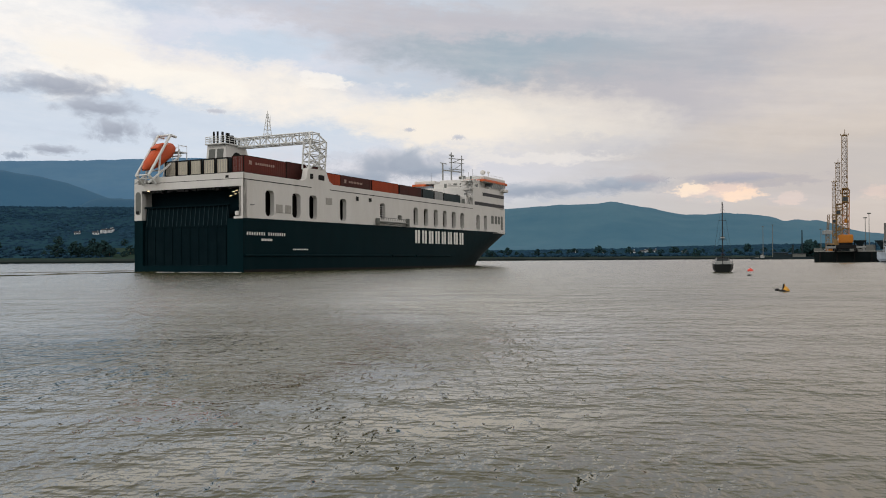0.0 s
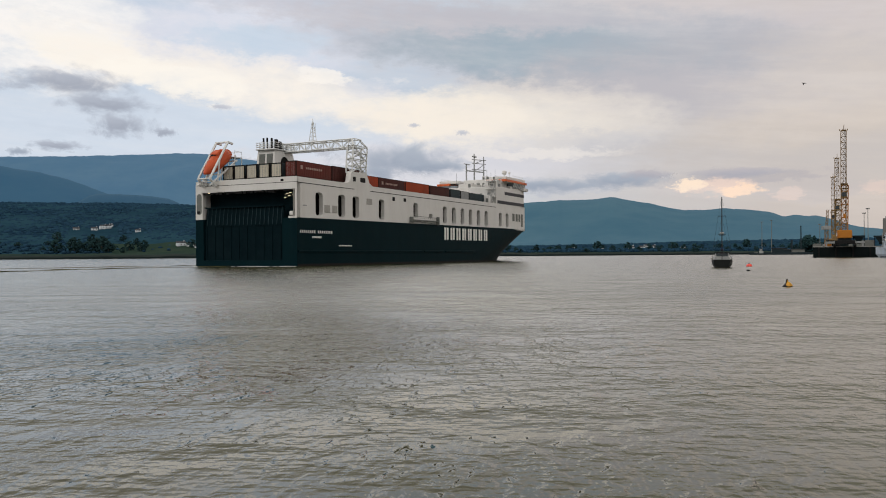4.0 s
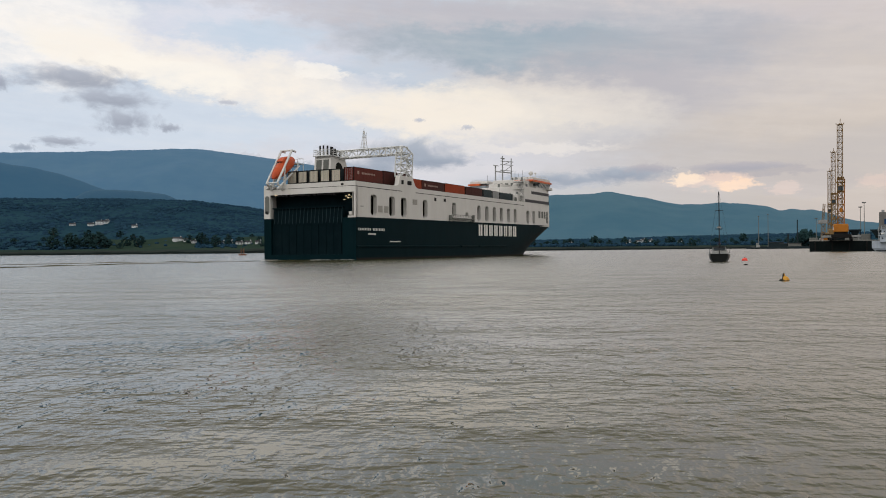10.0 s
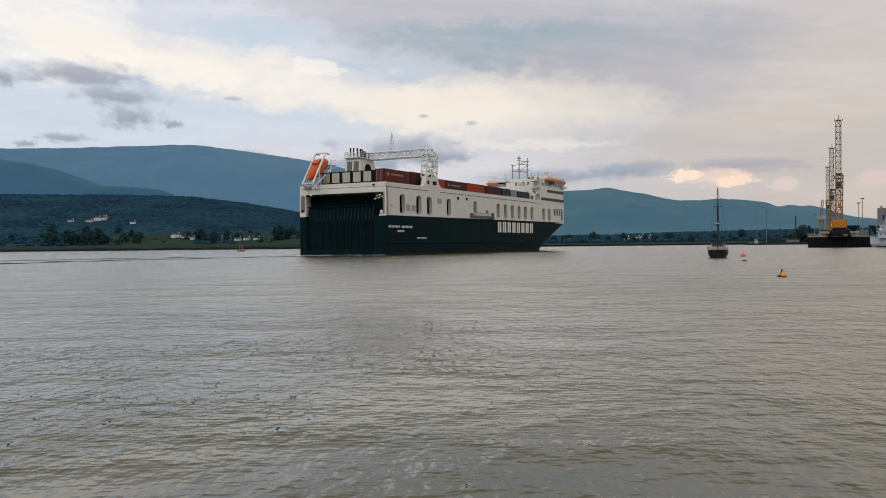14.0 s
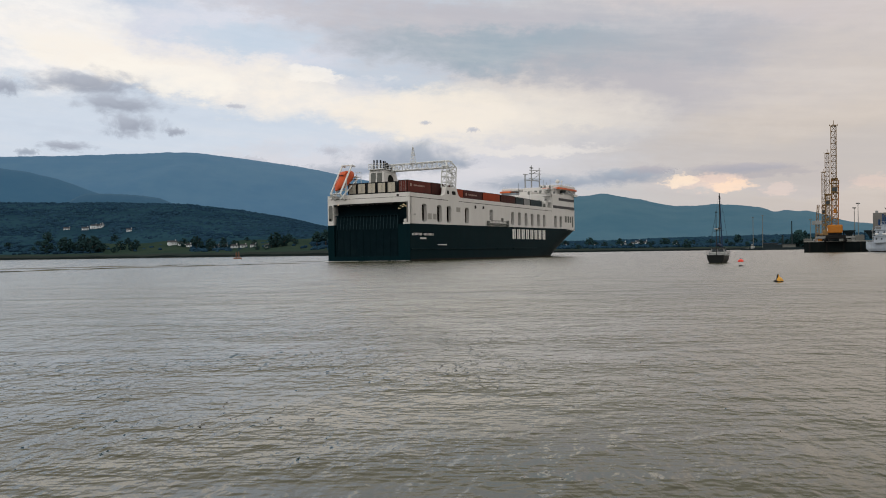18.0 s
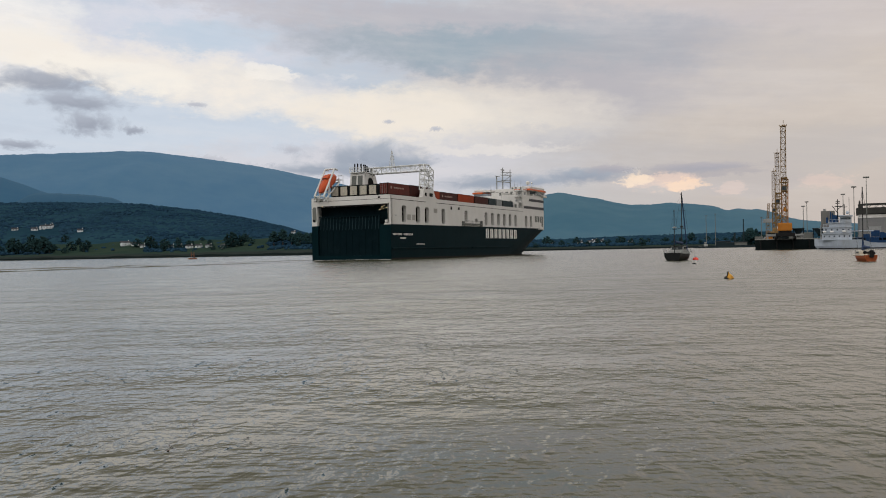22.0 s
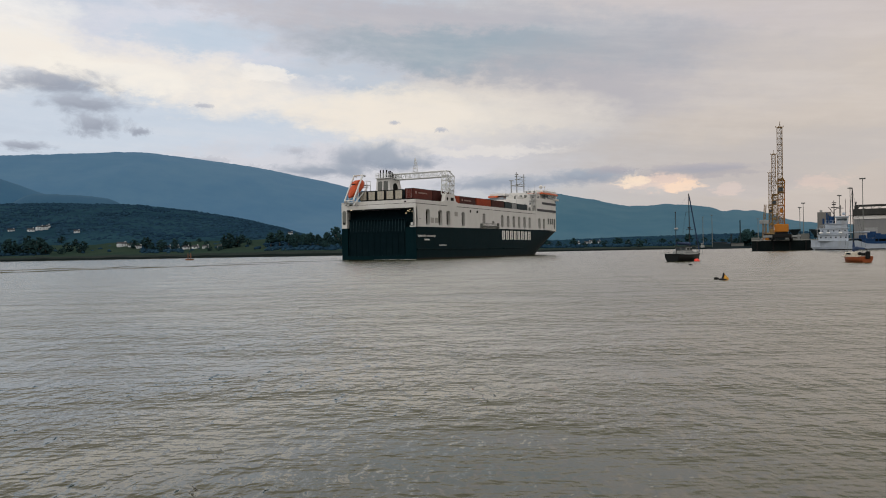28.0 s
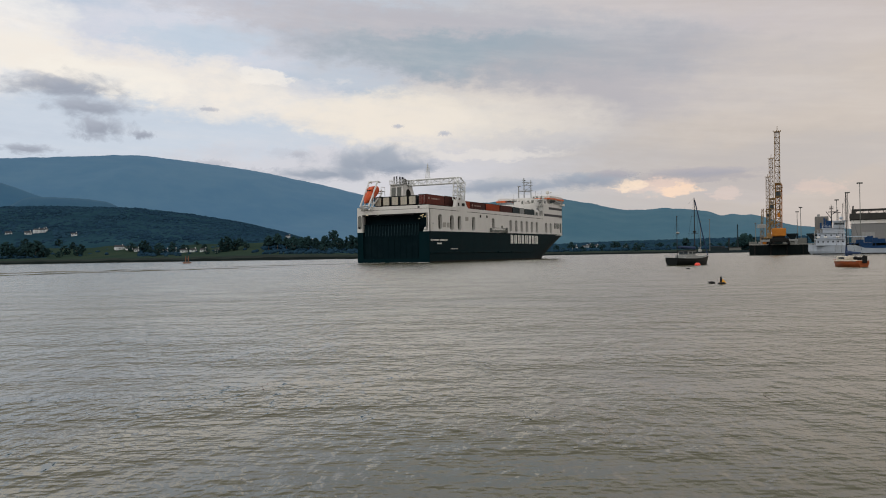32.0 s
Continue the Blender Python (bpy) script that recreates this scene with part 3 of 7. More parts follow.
# azimuth and height at the end of the clip, half width and half height in degrees
for i, (az, el, w, h, tone) in enumerate((
        (-25.2, 11.1, 3.7, 0.85, "dark"), (-23.4, 9.8, 3.0, 0.62, "dark"), (-22.85, 8.55, 1.9, 0.72, "dark"), (-27.1, 7.05, 1.7, 0.32, "dark"), (-20.3, 8.2, 0.75, 0.30, "dark"),
        (-29.9, 10.5, 1.2, 0.55, "dark"), (-29.4, 6.6, 0.7, 0.24, "mid"), (-3.3, 9.0, 0.42, 0.17, "pale"), (-0.1, 8.45, 0.5, 0.2, "pale"), (-16.2, 10.0, 0.8, 0.2, "pale"),
        (-5.0, 6.6, 4.0, 1.2, "mid"), (-8.4, 5.75, 3.4, 0.52, "mid"), (-2.6, 6.15, 2.6, 0.42, "mid"), (-10.2, 7.1, 0.7, 0.26, "pale"), (-16.0, 6.4, 1.3, 0.28, "pale"), (-13.1, 5.7, 1.1, 0.48, "pale"),
        (9.6, 5.0, 3.0, 0.62, "mid"), (11.6, 5.35, 1.6, 0.36, "warm"), (4.2, 4.75, 3.6, 0.5, "mid"), (17.4, 5.25, 3.3, 0.36, "warm"))):
    me = cloud_mesh(i * 3.7)
    me.materials.append(CLOUD_PAINT[tone])
    ob = tagged(new("backdrop_cloud", me), "small ragged grey evening cloud", "cloud", kind="structure")
    far = 4300 - 12 * i
    ob.scale = (far * radians(w) * 1.3, 60, far * radians(h) * 1.35)
    CLOUDS.append((ob, az, el, far))


# ---- land ----
MOUNT = ((-75, 4.5), (-40, 5.8), (-28.5, 6.4), (-25.4, 6.66), (-21, 6.94), (-17.5, 6.58), (-13.1, 5.93), (-8.9, 5.12), (-6.3, 4.43), (-2, 3.3), (2, 2.3), (8, 0.9), (14, 0.2))
SPUR = ((-75, 6.0), (-35, 6.1), (-29, 5.2), (-27.2, 4.45), (-25, 3.7), (-22, 2.9), (-17, 1.2), (-12, 0.3))
BELT = ((-30, 2.6), (-28.4, 3.3), (-27.3, 4.0), (-26, 4.1), (-24.5, 4.05), (-23, 3.95), (-22.2, 3.75), (-21.3, 3.3), (-19.5, 2.6), (-18, 2.2))
RIGHT = ((-10, 1.4), (-5, 2.4), (-2, 3.15), (0.5, 3.46), (3.65, 3.66), (6.5, 3.72), (7.3, 3.84), (7.9, 3.82), (8.8, 3.62), (10.1, 3.4), (11.33, 3.07), (11.82, 2.98), (12.46, 2.90), (13.58, 2.87), (14.33, 2.90), (14.95, 3.0), (15.43, 2.88), (15.90, 2.89), (16.52, 2.81), (17.13, 2.73), (17.85, 2.60), (18.55, 2.32), (19.01, 2.38), (19.37, 2.42), (19.96, 2.28), (20.41, 2.37), (20.99, 2.21), (22.34, 1.74), (23.01, 1.54), (24.20, 1.43), (30, 0.9), (45, 0.8), (75, 1.5))
WOOD = ((-75, 3.0), (-40, 3.4), (-28.5, 3.5), (-25.4, 3.56), (-20.7, 3.48), (-17.5, 3.1), (-14.3, 2.57), (-11.3, 1.86), (-9, 1.1), (-6, 0.75), (0, 0.6), (8, 0.68), (12, 0.78), (20, 0.88), (40, 0.8), (75, 0.8))
RISE = ((-75, 1), (-10, 1), (-4, 0.45), (2, 0.3), (75, 0.3))
SHORE = ((-75, 1150), (-28, 1080), (-18, 1000), (-12, 900), (-6, 870), (4, 880), (11, 960), (18, 980), (40, 1000), (75, 1000))


def hill(name, label, profile, r0, r1, rough, material, seed, az0=-72, az1=72, na=420, nr=34, soft=1.1):
    noise.seed_set(seed)
    rows = []
    for i in range(nr):
        u = i / (nr - 1)
        r = r0 + (r1 * 1.12 - r0) * u
        row = []
        for k in range(na):
            az = az0 + (az1 - az0) * k / (na - 1)
            top = math.tan(radians(rounded_curve(profile, az, soft))) * r1 + 2.0
            top += 2.5 * noise.noise(Vector((az * 1.1, seed, 0))) + 1.6 * noise.noise(Vector((az * 5.0, seed, 2)))
            s = min(1.0, (r - r0) / (r1 - r0))
            s = s * s * (3 - 2 * s) * 0.75 + s * 0.25
            if r > r1:
                s = 1 - ((r - r1) / (r1 * 0.12)) * 0.35
            p = polar(az, r)
            g = noise.fractal(p / 700, 0.9, 2.0, 6) * rough * (4 * s * (1 - s) * 0.9 + 0.10)
            row.append((p.x, p.y, top * s + g * top - (3.0 if i == 0 else 0)))
        rows.append(row)
    noise.seed_set(1)
    return tagged(new(name, grid_mesh(name, rows, material)), label, "hill", kind="structure")


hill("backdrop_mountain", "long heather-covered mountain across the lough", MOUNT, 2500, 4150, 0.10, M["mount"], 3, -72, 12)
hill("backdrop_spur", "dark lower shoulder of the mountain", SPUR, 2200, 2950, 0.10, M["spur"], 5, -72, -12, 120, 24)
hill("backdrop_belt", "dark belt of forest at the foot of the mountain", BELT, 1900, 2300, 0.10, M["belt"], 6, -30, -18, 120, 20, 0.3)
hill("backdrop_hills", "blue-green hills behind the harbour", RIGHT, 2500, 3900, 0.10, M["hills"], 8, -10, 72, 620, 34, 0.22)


def land_z(az, r):
    """Height of the near land at a direction and distance."""
    s0 = curve(SHORE, az)
    if r < s0:
        return -1.0
    top = math.tan(radians(curve(WOOD, az))) * 1750
    s = max(0.0, min(1.0, (r - s0 - 130) / (1750 - s0 - 130)))
    s = s * s * (3 - 2 * s) * 0.5 + s * 0.5
    k = curve(RISE, az)
    low = 0.2 + 2.5 * min(1, (r - s0) / 45) + k * (5 * min(1, (r - s0) / 60) + 15 * max(0.0, min(1.0, (r - s0 - 60) / 190)))
    return low + max(0.0, top - low) * s


def stand(az, el, lift=2.0):
    """The distance at which a line of sight at that height meets the land."""
    r = curve(SHORE, az) + 3
    while r < 1750 and math.degrees(math.atan2(land_z(az, r) - lift, r)) < el:
        r += 4
    return r


def make_land():
    rows = []
    n_az = 480
    for u in np.concatenate([[0], np.linspace(0.002, 0.06, 9), np.linspace(0.075, 1.15, 44)]):
        row = []
        for k in range(n_az):
            az = -72 + 144 * k / (n_az - 1)
            s0 = curve(SHORE, az) + 9 * noise.noise(Vector((az * 0.7, 0, 0)))
            r = s0 + (1750 - s0) * u
            p = polar(az, r)
            z = land_z(az, min(r, 1750)) if u > 0 else -0.6
            if u > 0.06:
                z += (noise.noise(p / 60) * 2.0 + noise.noise(p / 19) * 1.2) * min(1, u * 3)
            if r > 1750:
                z -= (r - 1750) * 0.2
            row.append((p.x, p.y, z))
        rows.append(row)
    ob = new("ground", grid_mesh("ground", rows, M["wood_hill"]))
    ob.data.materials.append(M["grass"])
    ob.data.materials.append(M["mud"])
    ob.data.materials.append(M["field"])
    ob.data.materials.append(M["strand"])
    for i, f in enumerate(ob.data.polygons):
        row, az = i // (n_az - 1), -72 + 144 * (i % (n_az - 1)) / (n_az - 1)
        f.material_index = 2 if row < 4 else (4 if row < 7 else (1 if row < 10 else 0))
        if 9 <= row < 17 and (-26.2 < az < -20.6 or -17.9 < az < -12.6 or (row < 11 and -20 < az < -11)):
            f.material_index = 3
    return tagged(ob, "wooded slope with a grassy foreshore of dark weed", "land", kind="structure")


make_land()


# ---- trees ----
def clump(bm, c, r, rng):
    """A ragged tuft of leaves."""
    g = bmesh.ops.create_icosphere(bm, subdivisions=1, radius=r, matrix=Matrix.Translation(c))
    for v in g["verts"]:
        v.co += Vector((rng.uniform(-1, 1), rng.uniform(-1, 1), rng.uniform(-1, 1))) * r * 0.42


def tree_kind(seed, h, spread, tall):
    rng = random.Random(seed)
    t = thing("tree", "dark leafy broadleaf tree on the far shore", "tree", "shore trees")
    bm = B()
    bar(bm, (0, 0, -1.5), (0, 0, h * 0.45), h * 0.028, 6, h * 0.018)
    for i in range(6):
        a = rng.uniform(0, 6.28)
        bar(bm, (0, 0, h * rng.uniform(0.25, 0.42)), (math.cos(a) * spread * 0.6, math.sin(a) * spread * 0.6, h * rng.uniform(0.5, 0.75)), h * 0.012, 4, h * 0.004)
    part("trunk", bm, M["bark"], t)
    bm = B()
    for i in range(90):
        a, u = rng.uniform(0, 6.28), rng.random() ** 0.6
        z = rng.uniform(0.06, 1.0) if not tall else rng.uniform(0.36, 1.0)
        w = math.sin(min(1, z * 1.05) * 3.0) ** 0.6
        clump(bm, (math.cos(a) * spread * u * w, math.sin(a) * spread * u * w, h * z * 0.94), h * rng.uniform(0.045, 0.10), rng)
    part("crown", bm, M["leaf"], t)
    return t


TREES = [tree_kind(11, 13, 6.5, False), tree_kind(12, 10, 6, False), tree_kind(13, 16, 5.5, True), tree_kind(14, 8, 6, False)]
for k, t in enumerate(TREES):
    t.matrix_world = Matrix.Translation(polar(-35 + k * 1.2, 1230, land_z(-35 + k * 1.2, 1230) - 0.3))


def plant(kind, az, r, k=1.0):
    return copy_thing(TREES[kind], Matrix.Translation(polar(az, r, land_z(az, r) - 0.3)) @ Matrix.Rotation(random.uniform(0, 6.28), 4, "Z") @ Matrix.Diagonal((k, k, k, 1)))


random.seed(21)
for az, d, k in ((19.55, 40, 0.9), (19.8, 30, 1.25), (20.05, 36, 1.5), (20.3, 30, 1.45), (20.55, 42, 1.3), (20.8, 50, 1.0), (19.3, 60, 0.8)):
    plant(0 if d < 40 else 1, az, curve(SHORE, az) + d, k)
for az in np.arange(-30, -6.5, 0.42):
    s = curve(SHORE, az)
    open_field = -24 < az < -19.5 or -14 < az < -11
    if open_field and random.random() < 0.8:
        continue
    plant(random.choice((0, 1, 1, 3)), az + random.uniform(-0.2, 0.2), s + random.uniform(60, 190), random.uniform(0.7, 1.25))
for az, d, k, kind in ((-28.2, 60, 1.6, 0), (-29.3, 70, 1.3, 0), (-27.6, 75, 1.2, 1), (-27.1, 66, 1.3, 0), (-26.6, 62, 1.7, 0), (-26.2, 66, 1.5, 1), (-24.0, 130, 1.2, 1), (-25.3, 60, 1.0, 3), (-20.2, 120, 1.3, 0), (-19.3, 130, 1.2, 1), (-15.0, 110, 1.5, 0), (-11.0, 120, 0.95, 2), (-10.5, 125, 1.0, 2), (-10.0, 120, 0.95, 2), (-9.5, 118, 1.05, 2), (-9.0, 125, 0.9, 2), (-8.4, 120, 1.1, 2), (-7.8, 300, 1.6, 0), (-12.2, 118, 1.1, 2), (-11.6, 122, 1.25, 2), (-10.75, 135, 1.0, 0), (-9.7, 140, 1.1, 0), (-8.1, 135, 1.1, 1), (-7.4, 125, 1.2, 0), (-6.6, 120, 1.5, 0), (-6.0, 140, 1.4, 0)):
    plant(kind, az, curve(SHORE, az) + d, k)
for az in np.arange(-6, 19.5, 0.5):
    plant(random.choice((0, 1, 3)), az + random.uniform(-0.2, 0.2), curve(SHORE, az) + random.uniform(40, 200), random.uniform(0.45, 1.05))


def make_wood():
    """The closed canopy on the slope, and the scrub at its foot."""
    rng = random.Random(5)
    bm = B()
    ico = bmesh.ops.create_icosphere(bm, subdivisions=1, radius=1)
    base_v = [v.co.copy() for v in bm.verts]
    base_f = [[v.index for v in f.verts] for f in bm.faces]
    bm.free()
    vs, fs = [], []
    clear = [(a - 0.45, a + 0.45, stand(a, e)) for a, e in ((-27.0, 1.72), (-26.5, 1.8), (-26.1, 1.88), (-24.4, 1.62), (-28.1, 1.7), (-9.1, 1.32))]
    for i in range(19500):
        az = rng.uniform(-36, 24)
        s0 = curve(SHORE, az)
        if i < 15500:
            if az > -5 and i % 3:
                continue
            r = s0 + 150 + (1590 - s0) * rng.random() ** 0.9
            k, lift, tall = rng.uniform(2.2, 5.2), -0.25, rng.uniform(0.55, 0.85)
        elif i < 17600:
            r, k, lift, tall = 1750 + rng.uniform(-25, 15), rng.uniform(2.0, 5.5), -0.2, rng.uniform(0.5, 0.9)
        else:
            r, k, lift, tall = s0 + rng.uniform(48, 150), rng.uniform(1.2, 3.6), 0.3, 0.8
        if r < s0 + 215 and (-26.2 < az < -20.6 or -17.9 < az < -12.6):
            if r < s0 + 60 or rng.random() < 0.93:
                continue
        if any(a0 < az < a1 and -75 < r - rh < 14 for a0, a1, rh in clear):
            continue
        p = polar(az, r, land_z(az, min(r, 1750)))
        o = len(vs)
        for b in base_v:
            vs.append((p.x + b.x * k * rng.uniform(0.8, 1.3), p.y + b.y * k * rng.uniform(0.8, 1.3), p.z + lift * k + b.z * k * rng.uniform(0.75, 1.1) * tall))
        fs += [[j + o for j in f] for f in base_f]
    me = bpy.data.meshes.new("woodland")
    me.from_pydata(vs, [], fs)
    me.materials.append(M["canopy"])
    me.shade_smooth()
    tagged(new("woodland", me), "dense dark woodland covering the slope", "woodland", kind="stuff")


# the canopy's blue is distance haze painted into its base colour
M["canopy"] = surface("hazed_woodland_canopy", (0.0124, 0.0342, 0.0618), (0.0203, 0.0502, 0.0806), 0.012, 0.95, fine=9, spec=0.0, island=0.16)
make_wood()


# ---- houses ----
def house(az, el, w, d, h, turn=0.0, gables=1, label="white rendered house with a slate roof"):
    r = stand(az, el)
    z = land_z(az, r)
    t = thing("house", label, "house", "shore houses", m=Matrix.Translation(polar(az, r, z)) @ Matrix.Rotation(radians(-az + turn), 4, "Z"))
    bm = B()
    box(bm, -w / 2, w / 2, 0, d, -2, h)
    for i in range(gables - 1):
        box(bm, -w / 2 + i * w * 0.6, -w / 2 + i * w * 0.6 + w * 0.3, -3, 0.0, -2, h)
    part("wall", bm, M["render"], t)
    bm = B()
    a, b = -w / 2 - 0.4, w / 2 + 0.4
    v = [bm.verts.new(p) for p in ((a, -0.4, h - 0.1), (b, -0.4, h - 0.1), (b, d / 2, h + d * 0.36), (a, d / 2, h + d * 0.36), (a, d + 0.4, h - 0.1), (b, d + 0.4, h - 0.1))]
    for q in ((0, 1, 2, 3), (3, 2, 5, 4), (0, 3, 4), (1, 5, 2), (0, 4, 5, 1)):
        bm.faces.new([v[i] for i in q])
    roof = part("roof", bm, M["slate"], t)
    bm = B()
    box(bm, w * 0.32, w * 0.32 + 0.9, d / 2 - 0.4, d / 2 + 0.4, h + d * 0.2, h + d * 0.36 + 1.2)
    part("chimney", bm, M["render"], roof)
    n = max(2, int(w / 3.2))
    first = None
    for i in range(n):
        x = -w / 2 + (i + 0.5) * w / n
        if first is None:
            bm = B()
            box(bm, -0.55, 0.55, -0.06, 0.02, h * 0.38, h * 0.38 + 1.3)
            first = part("window", bm, M["glass"], t)
            first.location.x = x
            x0 = x
        else:
            again(first, x - x0)
    return t


house(-27.0, 1.72, 9, 6, 3.4, 10)
house(-26.55, 1.80, 8, 6, 5.0, -25, 2)
house(-26.2, 1.86, 9, 6, 4.2, 20)
house(-25.95, 1.95, 6, 5, 3.4, 60)
house(-28.1, 1.70, 9, 6, 3, 0)
house(-24.4, 1.62, 8, 5, 3, 0)
house(-21.7, 0.70, 12, 7, 4.2, 12, 2, "white bungalow with a low gable among trees")
house(-21.2, 0.66, 8, 6, 3.2, -30)
house(-20.7, 0.58, 6, 5, 2.8, -10)
for a, e in ((-18.9, 0.5), (-18.3, 0.52), (-17.7, 0.48), (-17.1, 0.5), (-16.5, 0.5), (-15.6, 0.46)):
    house(a, e, random.uniform(5, 9), 5, 2.9, random.uniform(-25, 25))
for a, e in ((-10.9, 1.35), (-9.3, 1.3), (-8.9, 1.33), (-8.5, 1.3)):
    house(a, e, 6, 5, 3.2, random.uniform(-25, 25))
for a, e, w in ((5.0, 0.34, 8), (6.9, 0.3, 8), (8.9, 0.3, 10), (9.6, 0.32, 14), (9.9, 0.42, 9), (10.4, 0.36, 8), (12.3, 0.3, 10)):
    house(a, e, w * 0.55, 5, 2.6, random.uniform(-25, 25))


# ---- harbour ----
QZ = 3.9


def make_quay():
    q = thing("quay", "dark steel-piled harbour quay with a concrete deck", "quay", kind="structure")
    out = [(119, 322), (300, 292), (700, 900), (330, 876)]
    bm = B()
    lo = [bm.verts.new((x, y, -2)) for x, y in out]
    hi = [bm.verts.new((x, y, QZ)) for x, y in out]
    for i in range(4):
        j = (i + 1) % 4
        bm.faces.new((lo[i], lo[j], hi[j], hi[i]))
    bm.faces.new(hi)
    part("quay_wall", bm, M["quay"], q)
    bm = B()
    v = [bm.verts.new((x, y, QZ + 0.01)) for x, y in ((119.4, 322.5), (300, 292.5), (699, 899), (330.6, 875))]
    bm.faces.new(v)
    part("quay_deck", bm, M["concrete"], q)
    d = Vector((300 - 119, 292 - 322, 0)).normalized()
    nrm = Vector((d.y, -d.x, 0))
    bm = B()
    box(bm, -0.25, 0.25, -0.3, 0.02, -1, QZ - 0.3)
    pile = part("fender", bm, M["black"], q)
    turn = math.degrees(math.atan2(d.y, d.x))
    pile.matrix_basis = pose(119 + d.x * 2, 322 + d.y * 2, 0, 0, 0, turn)
    for i in range(1, 24):
        o = pile.copy()
        scene.collection.objects.link(o)
        o.matrix_basis = pose(119 + d.x * (2 + 6 * i), 322 + d.y * (2 + 6 * i), 0, 0, 0, turn)
    bm = B()
    box(bm, 0, 180, 0.05, 0.5, QZ, QZ + 0.35, 0.05, pose(119, 322, 0, 0, 0, turn))
    part("kerb", bm, M["concrete"], q)
    bm = B()
    bar(bm, (0, 0, 0), (0, 0, 0.45), 0.18, 10)
    ball(bm, (0, 0, 0.5), 0.28, (1, 1, 0.5), 10)
    b0 = part("bollard", bm, M["black"], q)
    b0.location = (119 + d.x * 4 - nrm.x * 1.0, 322 + d.y * 4 - nrm.y, QZ)
    for i in range(1, 9):
        o = b0.copy()
        scene.collection.objects.link(o)
        o.location = (119 + d.x * (4 + 14 * i) - nrm.x, 322 + d.y * (4 + 14 * i) - nrm.y, QZ)
    # the old pier further up the channel
    bm = B()
    c = polar(18.4, 810)
    box(bm, -26, 60, 0, 30, -2, 2.2, 0, Matrix.Translation(c) @ Matrix.Rotation(radians(-18), 4, "Z"))
    part("far_pier", bm, M["far_steel"], q)


make_quay()


def harbour_crane(az, dist, top, yaw, label, paint="crane"):
    """A mobile harbour crane with its lattice boom raised almost upright."""
    k = (top - QZ) / 46.0
    t = thing("harbour_crane", label, "crane", "harbour cranes", m=Matrix.Translation(polar(az, dist, QZ)) @ Matrix.Rotation(radians(yaw), 4, "Z") @ Matrix.Diagonal((k, k, k, 1)))
    bm = B()
    box(bm, -3.6, 3.6, -4.5, 4.5, 1.2, 2.6, 0.15)
    box(bm, -2.4, 2.4, -3, 3, 2.6, 3.4, 0.15)
    part("undercarriage", bm, M["black"], t)
    bm = B()
    bar(bm, (-0.35, 0, 0), (0.35, 0, 0), 0.75, 14)
    w0 = part("wheel", bm, M["black"], t)
    w0.location = (-3.6, -4, 0.75)
    for i in range(1, 14):
        again(w0, 7.2 * (i % 2), 1.25 * (i // 2), 0)
    for sx in (-1, 1):
        for sy in (-1, 1):
            bm = B()
            box(bm, sx * 3.6, sx * 6.8, sy * 4.4 - 0.4, sy * 4.4 + 0.4, 1.4, 2.1, 0.08)
            bar(bm, (sx * 6.4, sy * 4.4, 0.1), (sx * 6.4, sy * 4.4, 1.5), 0.2, 8)
            box(bm, sx * 6.4 - 0.7, sx * 6.4 + 0.7, sy * 4.4 - 0.7, sy * 4.4 + 0.7, 0, 0.16)
            part("outrigger", bm, M["grey"], t)
    bm = B()
    box(bm, -2.6, 2.6, -3.4, 5.6, 3.4, 6.6, 0.35)
    box(bm, -2.6, 2.4, 3.5, 6.2, 4.0, 6.0, 0.2)
    body = part("machine_house", bm, M[paint], t, "yellow machinery house")
    bm = B()
    for i in range(7):
        box(bm, 2.6, 2.66, -2.6 + i * 1.1, -1.8 + i * 1.1, 4.1, 5.6, 0.02)
    part("louvre", bm, M["rust"], body)
    bm = B()
    box(bm, -2.66, -2.6, -2.6, 4.5, 4.4, 5.3)
    part("nameplate", bm, M["letter"], body)
    tower = B()
    truss(tower, (-1.2, -1.6, 6.6), (-0.9, -1.5, 24), (2.4, 0, 0), (0, 2.4, 0), 7, 0.15)
    part("tower", tower, M[paint], t, "yellow lattice tower")
    bm = B()
    box(bm, -1.6, 1.7, -1.9, 1.3, 22.6, 22.9, 0.08)
    box(bm, -1.2, 1.3, -1.5, 0.9, 24, 24.8, 0.1)
    for x in (-1.5, 1.6):
        bar(bm, (x, -1.8, 22.9), (x, -1.8, 24.0), 0.06, 5)
        bar(bm, (x, 1.2, 22.9), (x, 1.2, 24.0), 0.06, 5)
    part("tower_platform", bm, M["boom"], t)
    bm = B()
    box(bm, -1.2, 1.0, -3.4, -1.6, 19.0, 21.4, 0.12)
    cab = part("operator_cab", bm, M["boom"], t)
    bm = B()
    box(bm, -1.0, 0.8, -3.46, -3.38, 19.5, 21.1, 0.02)
    part("window", bm, M["glass"], cab)
    bm = B()
    truss(bm, (-1.25, -3.2, 10.5), (-1.0, -3.7, 45.0), (1.9, 0, 0), (0, 1.5, 0), 15, 0.11)
    truss(bm, (-1.35, -3.3, 7.2), (-1.25, -3.2, 10.5), (2.0, 0, 0), (0, 1.6, 0), 2, 0.12)
    part("boom", bm, M["boom"], t, "weathered lattice boom")
    bm = B()
    box(bm, -1.1, 1.0, -3.7, -2.4, 44.7, 45.1, 0.1)
    for x in (-1.4, -0.3, 0.5, 1.3):
        bar(bm, (x - 0.12, -3.1, 45.2), (x + 0.12, -3.1, 45.2), 0.36, 10)
    bar(bm, (0, -3, 45.0), (0.1, -3, 47.2), 0.1, 6)
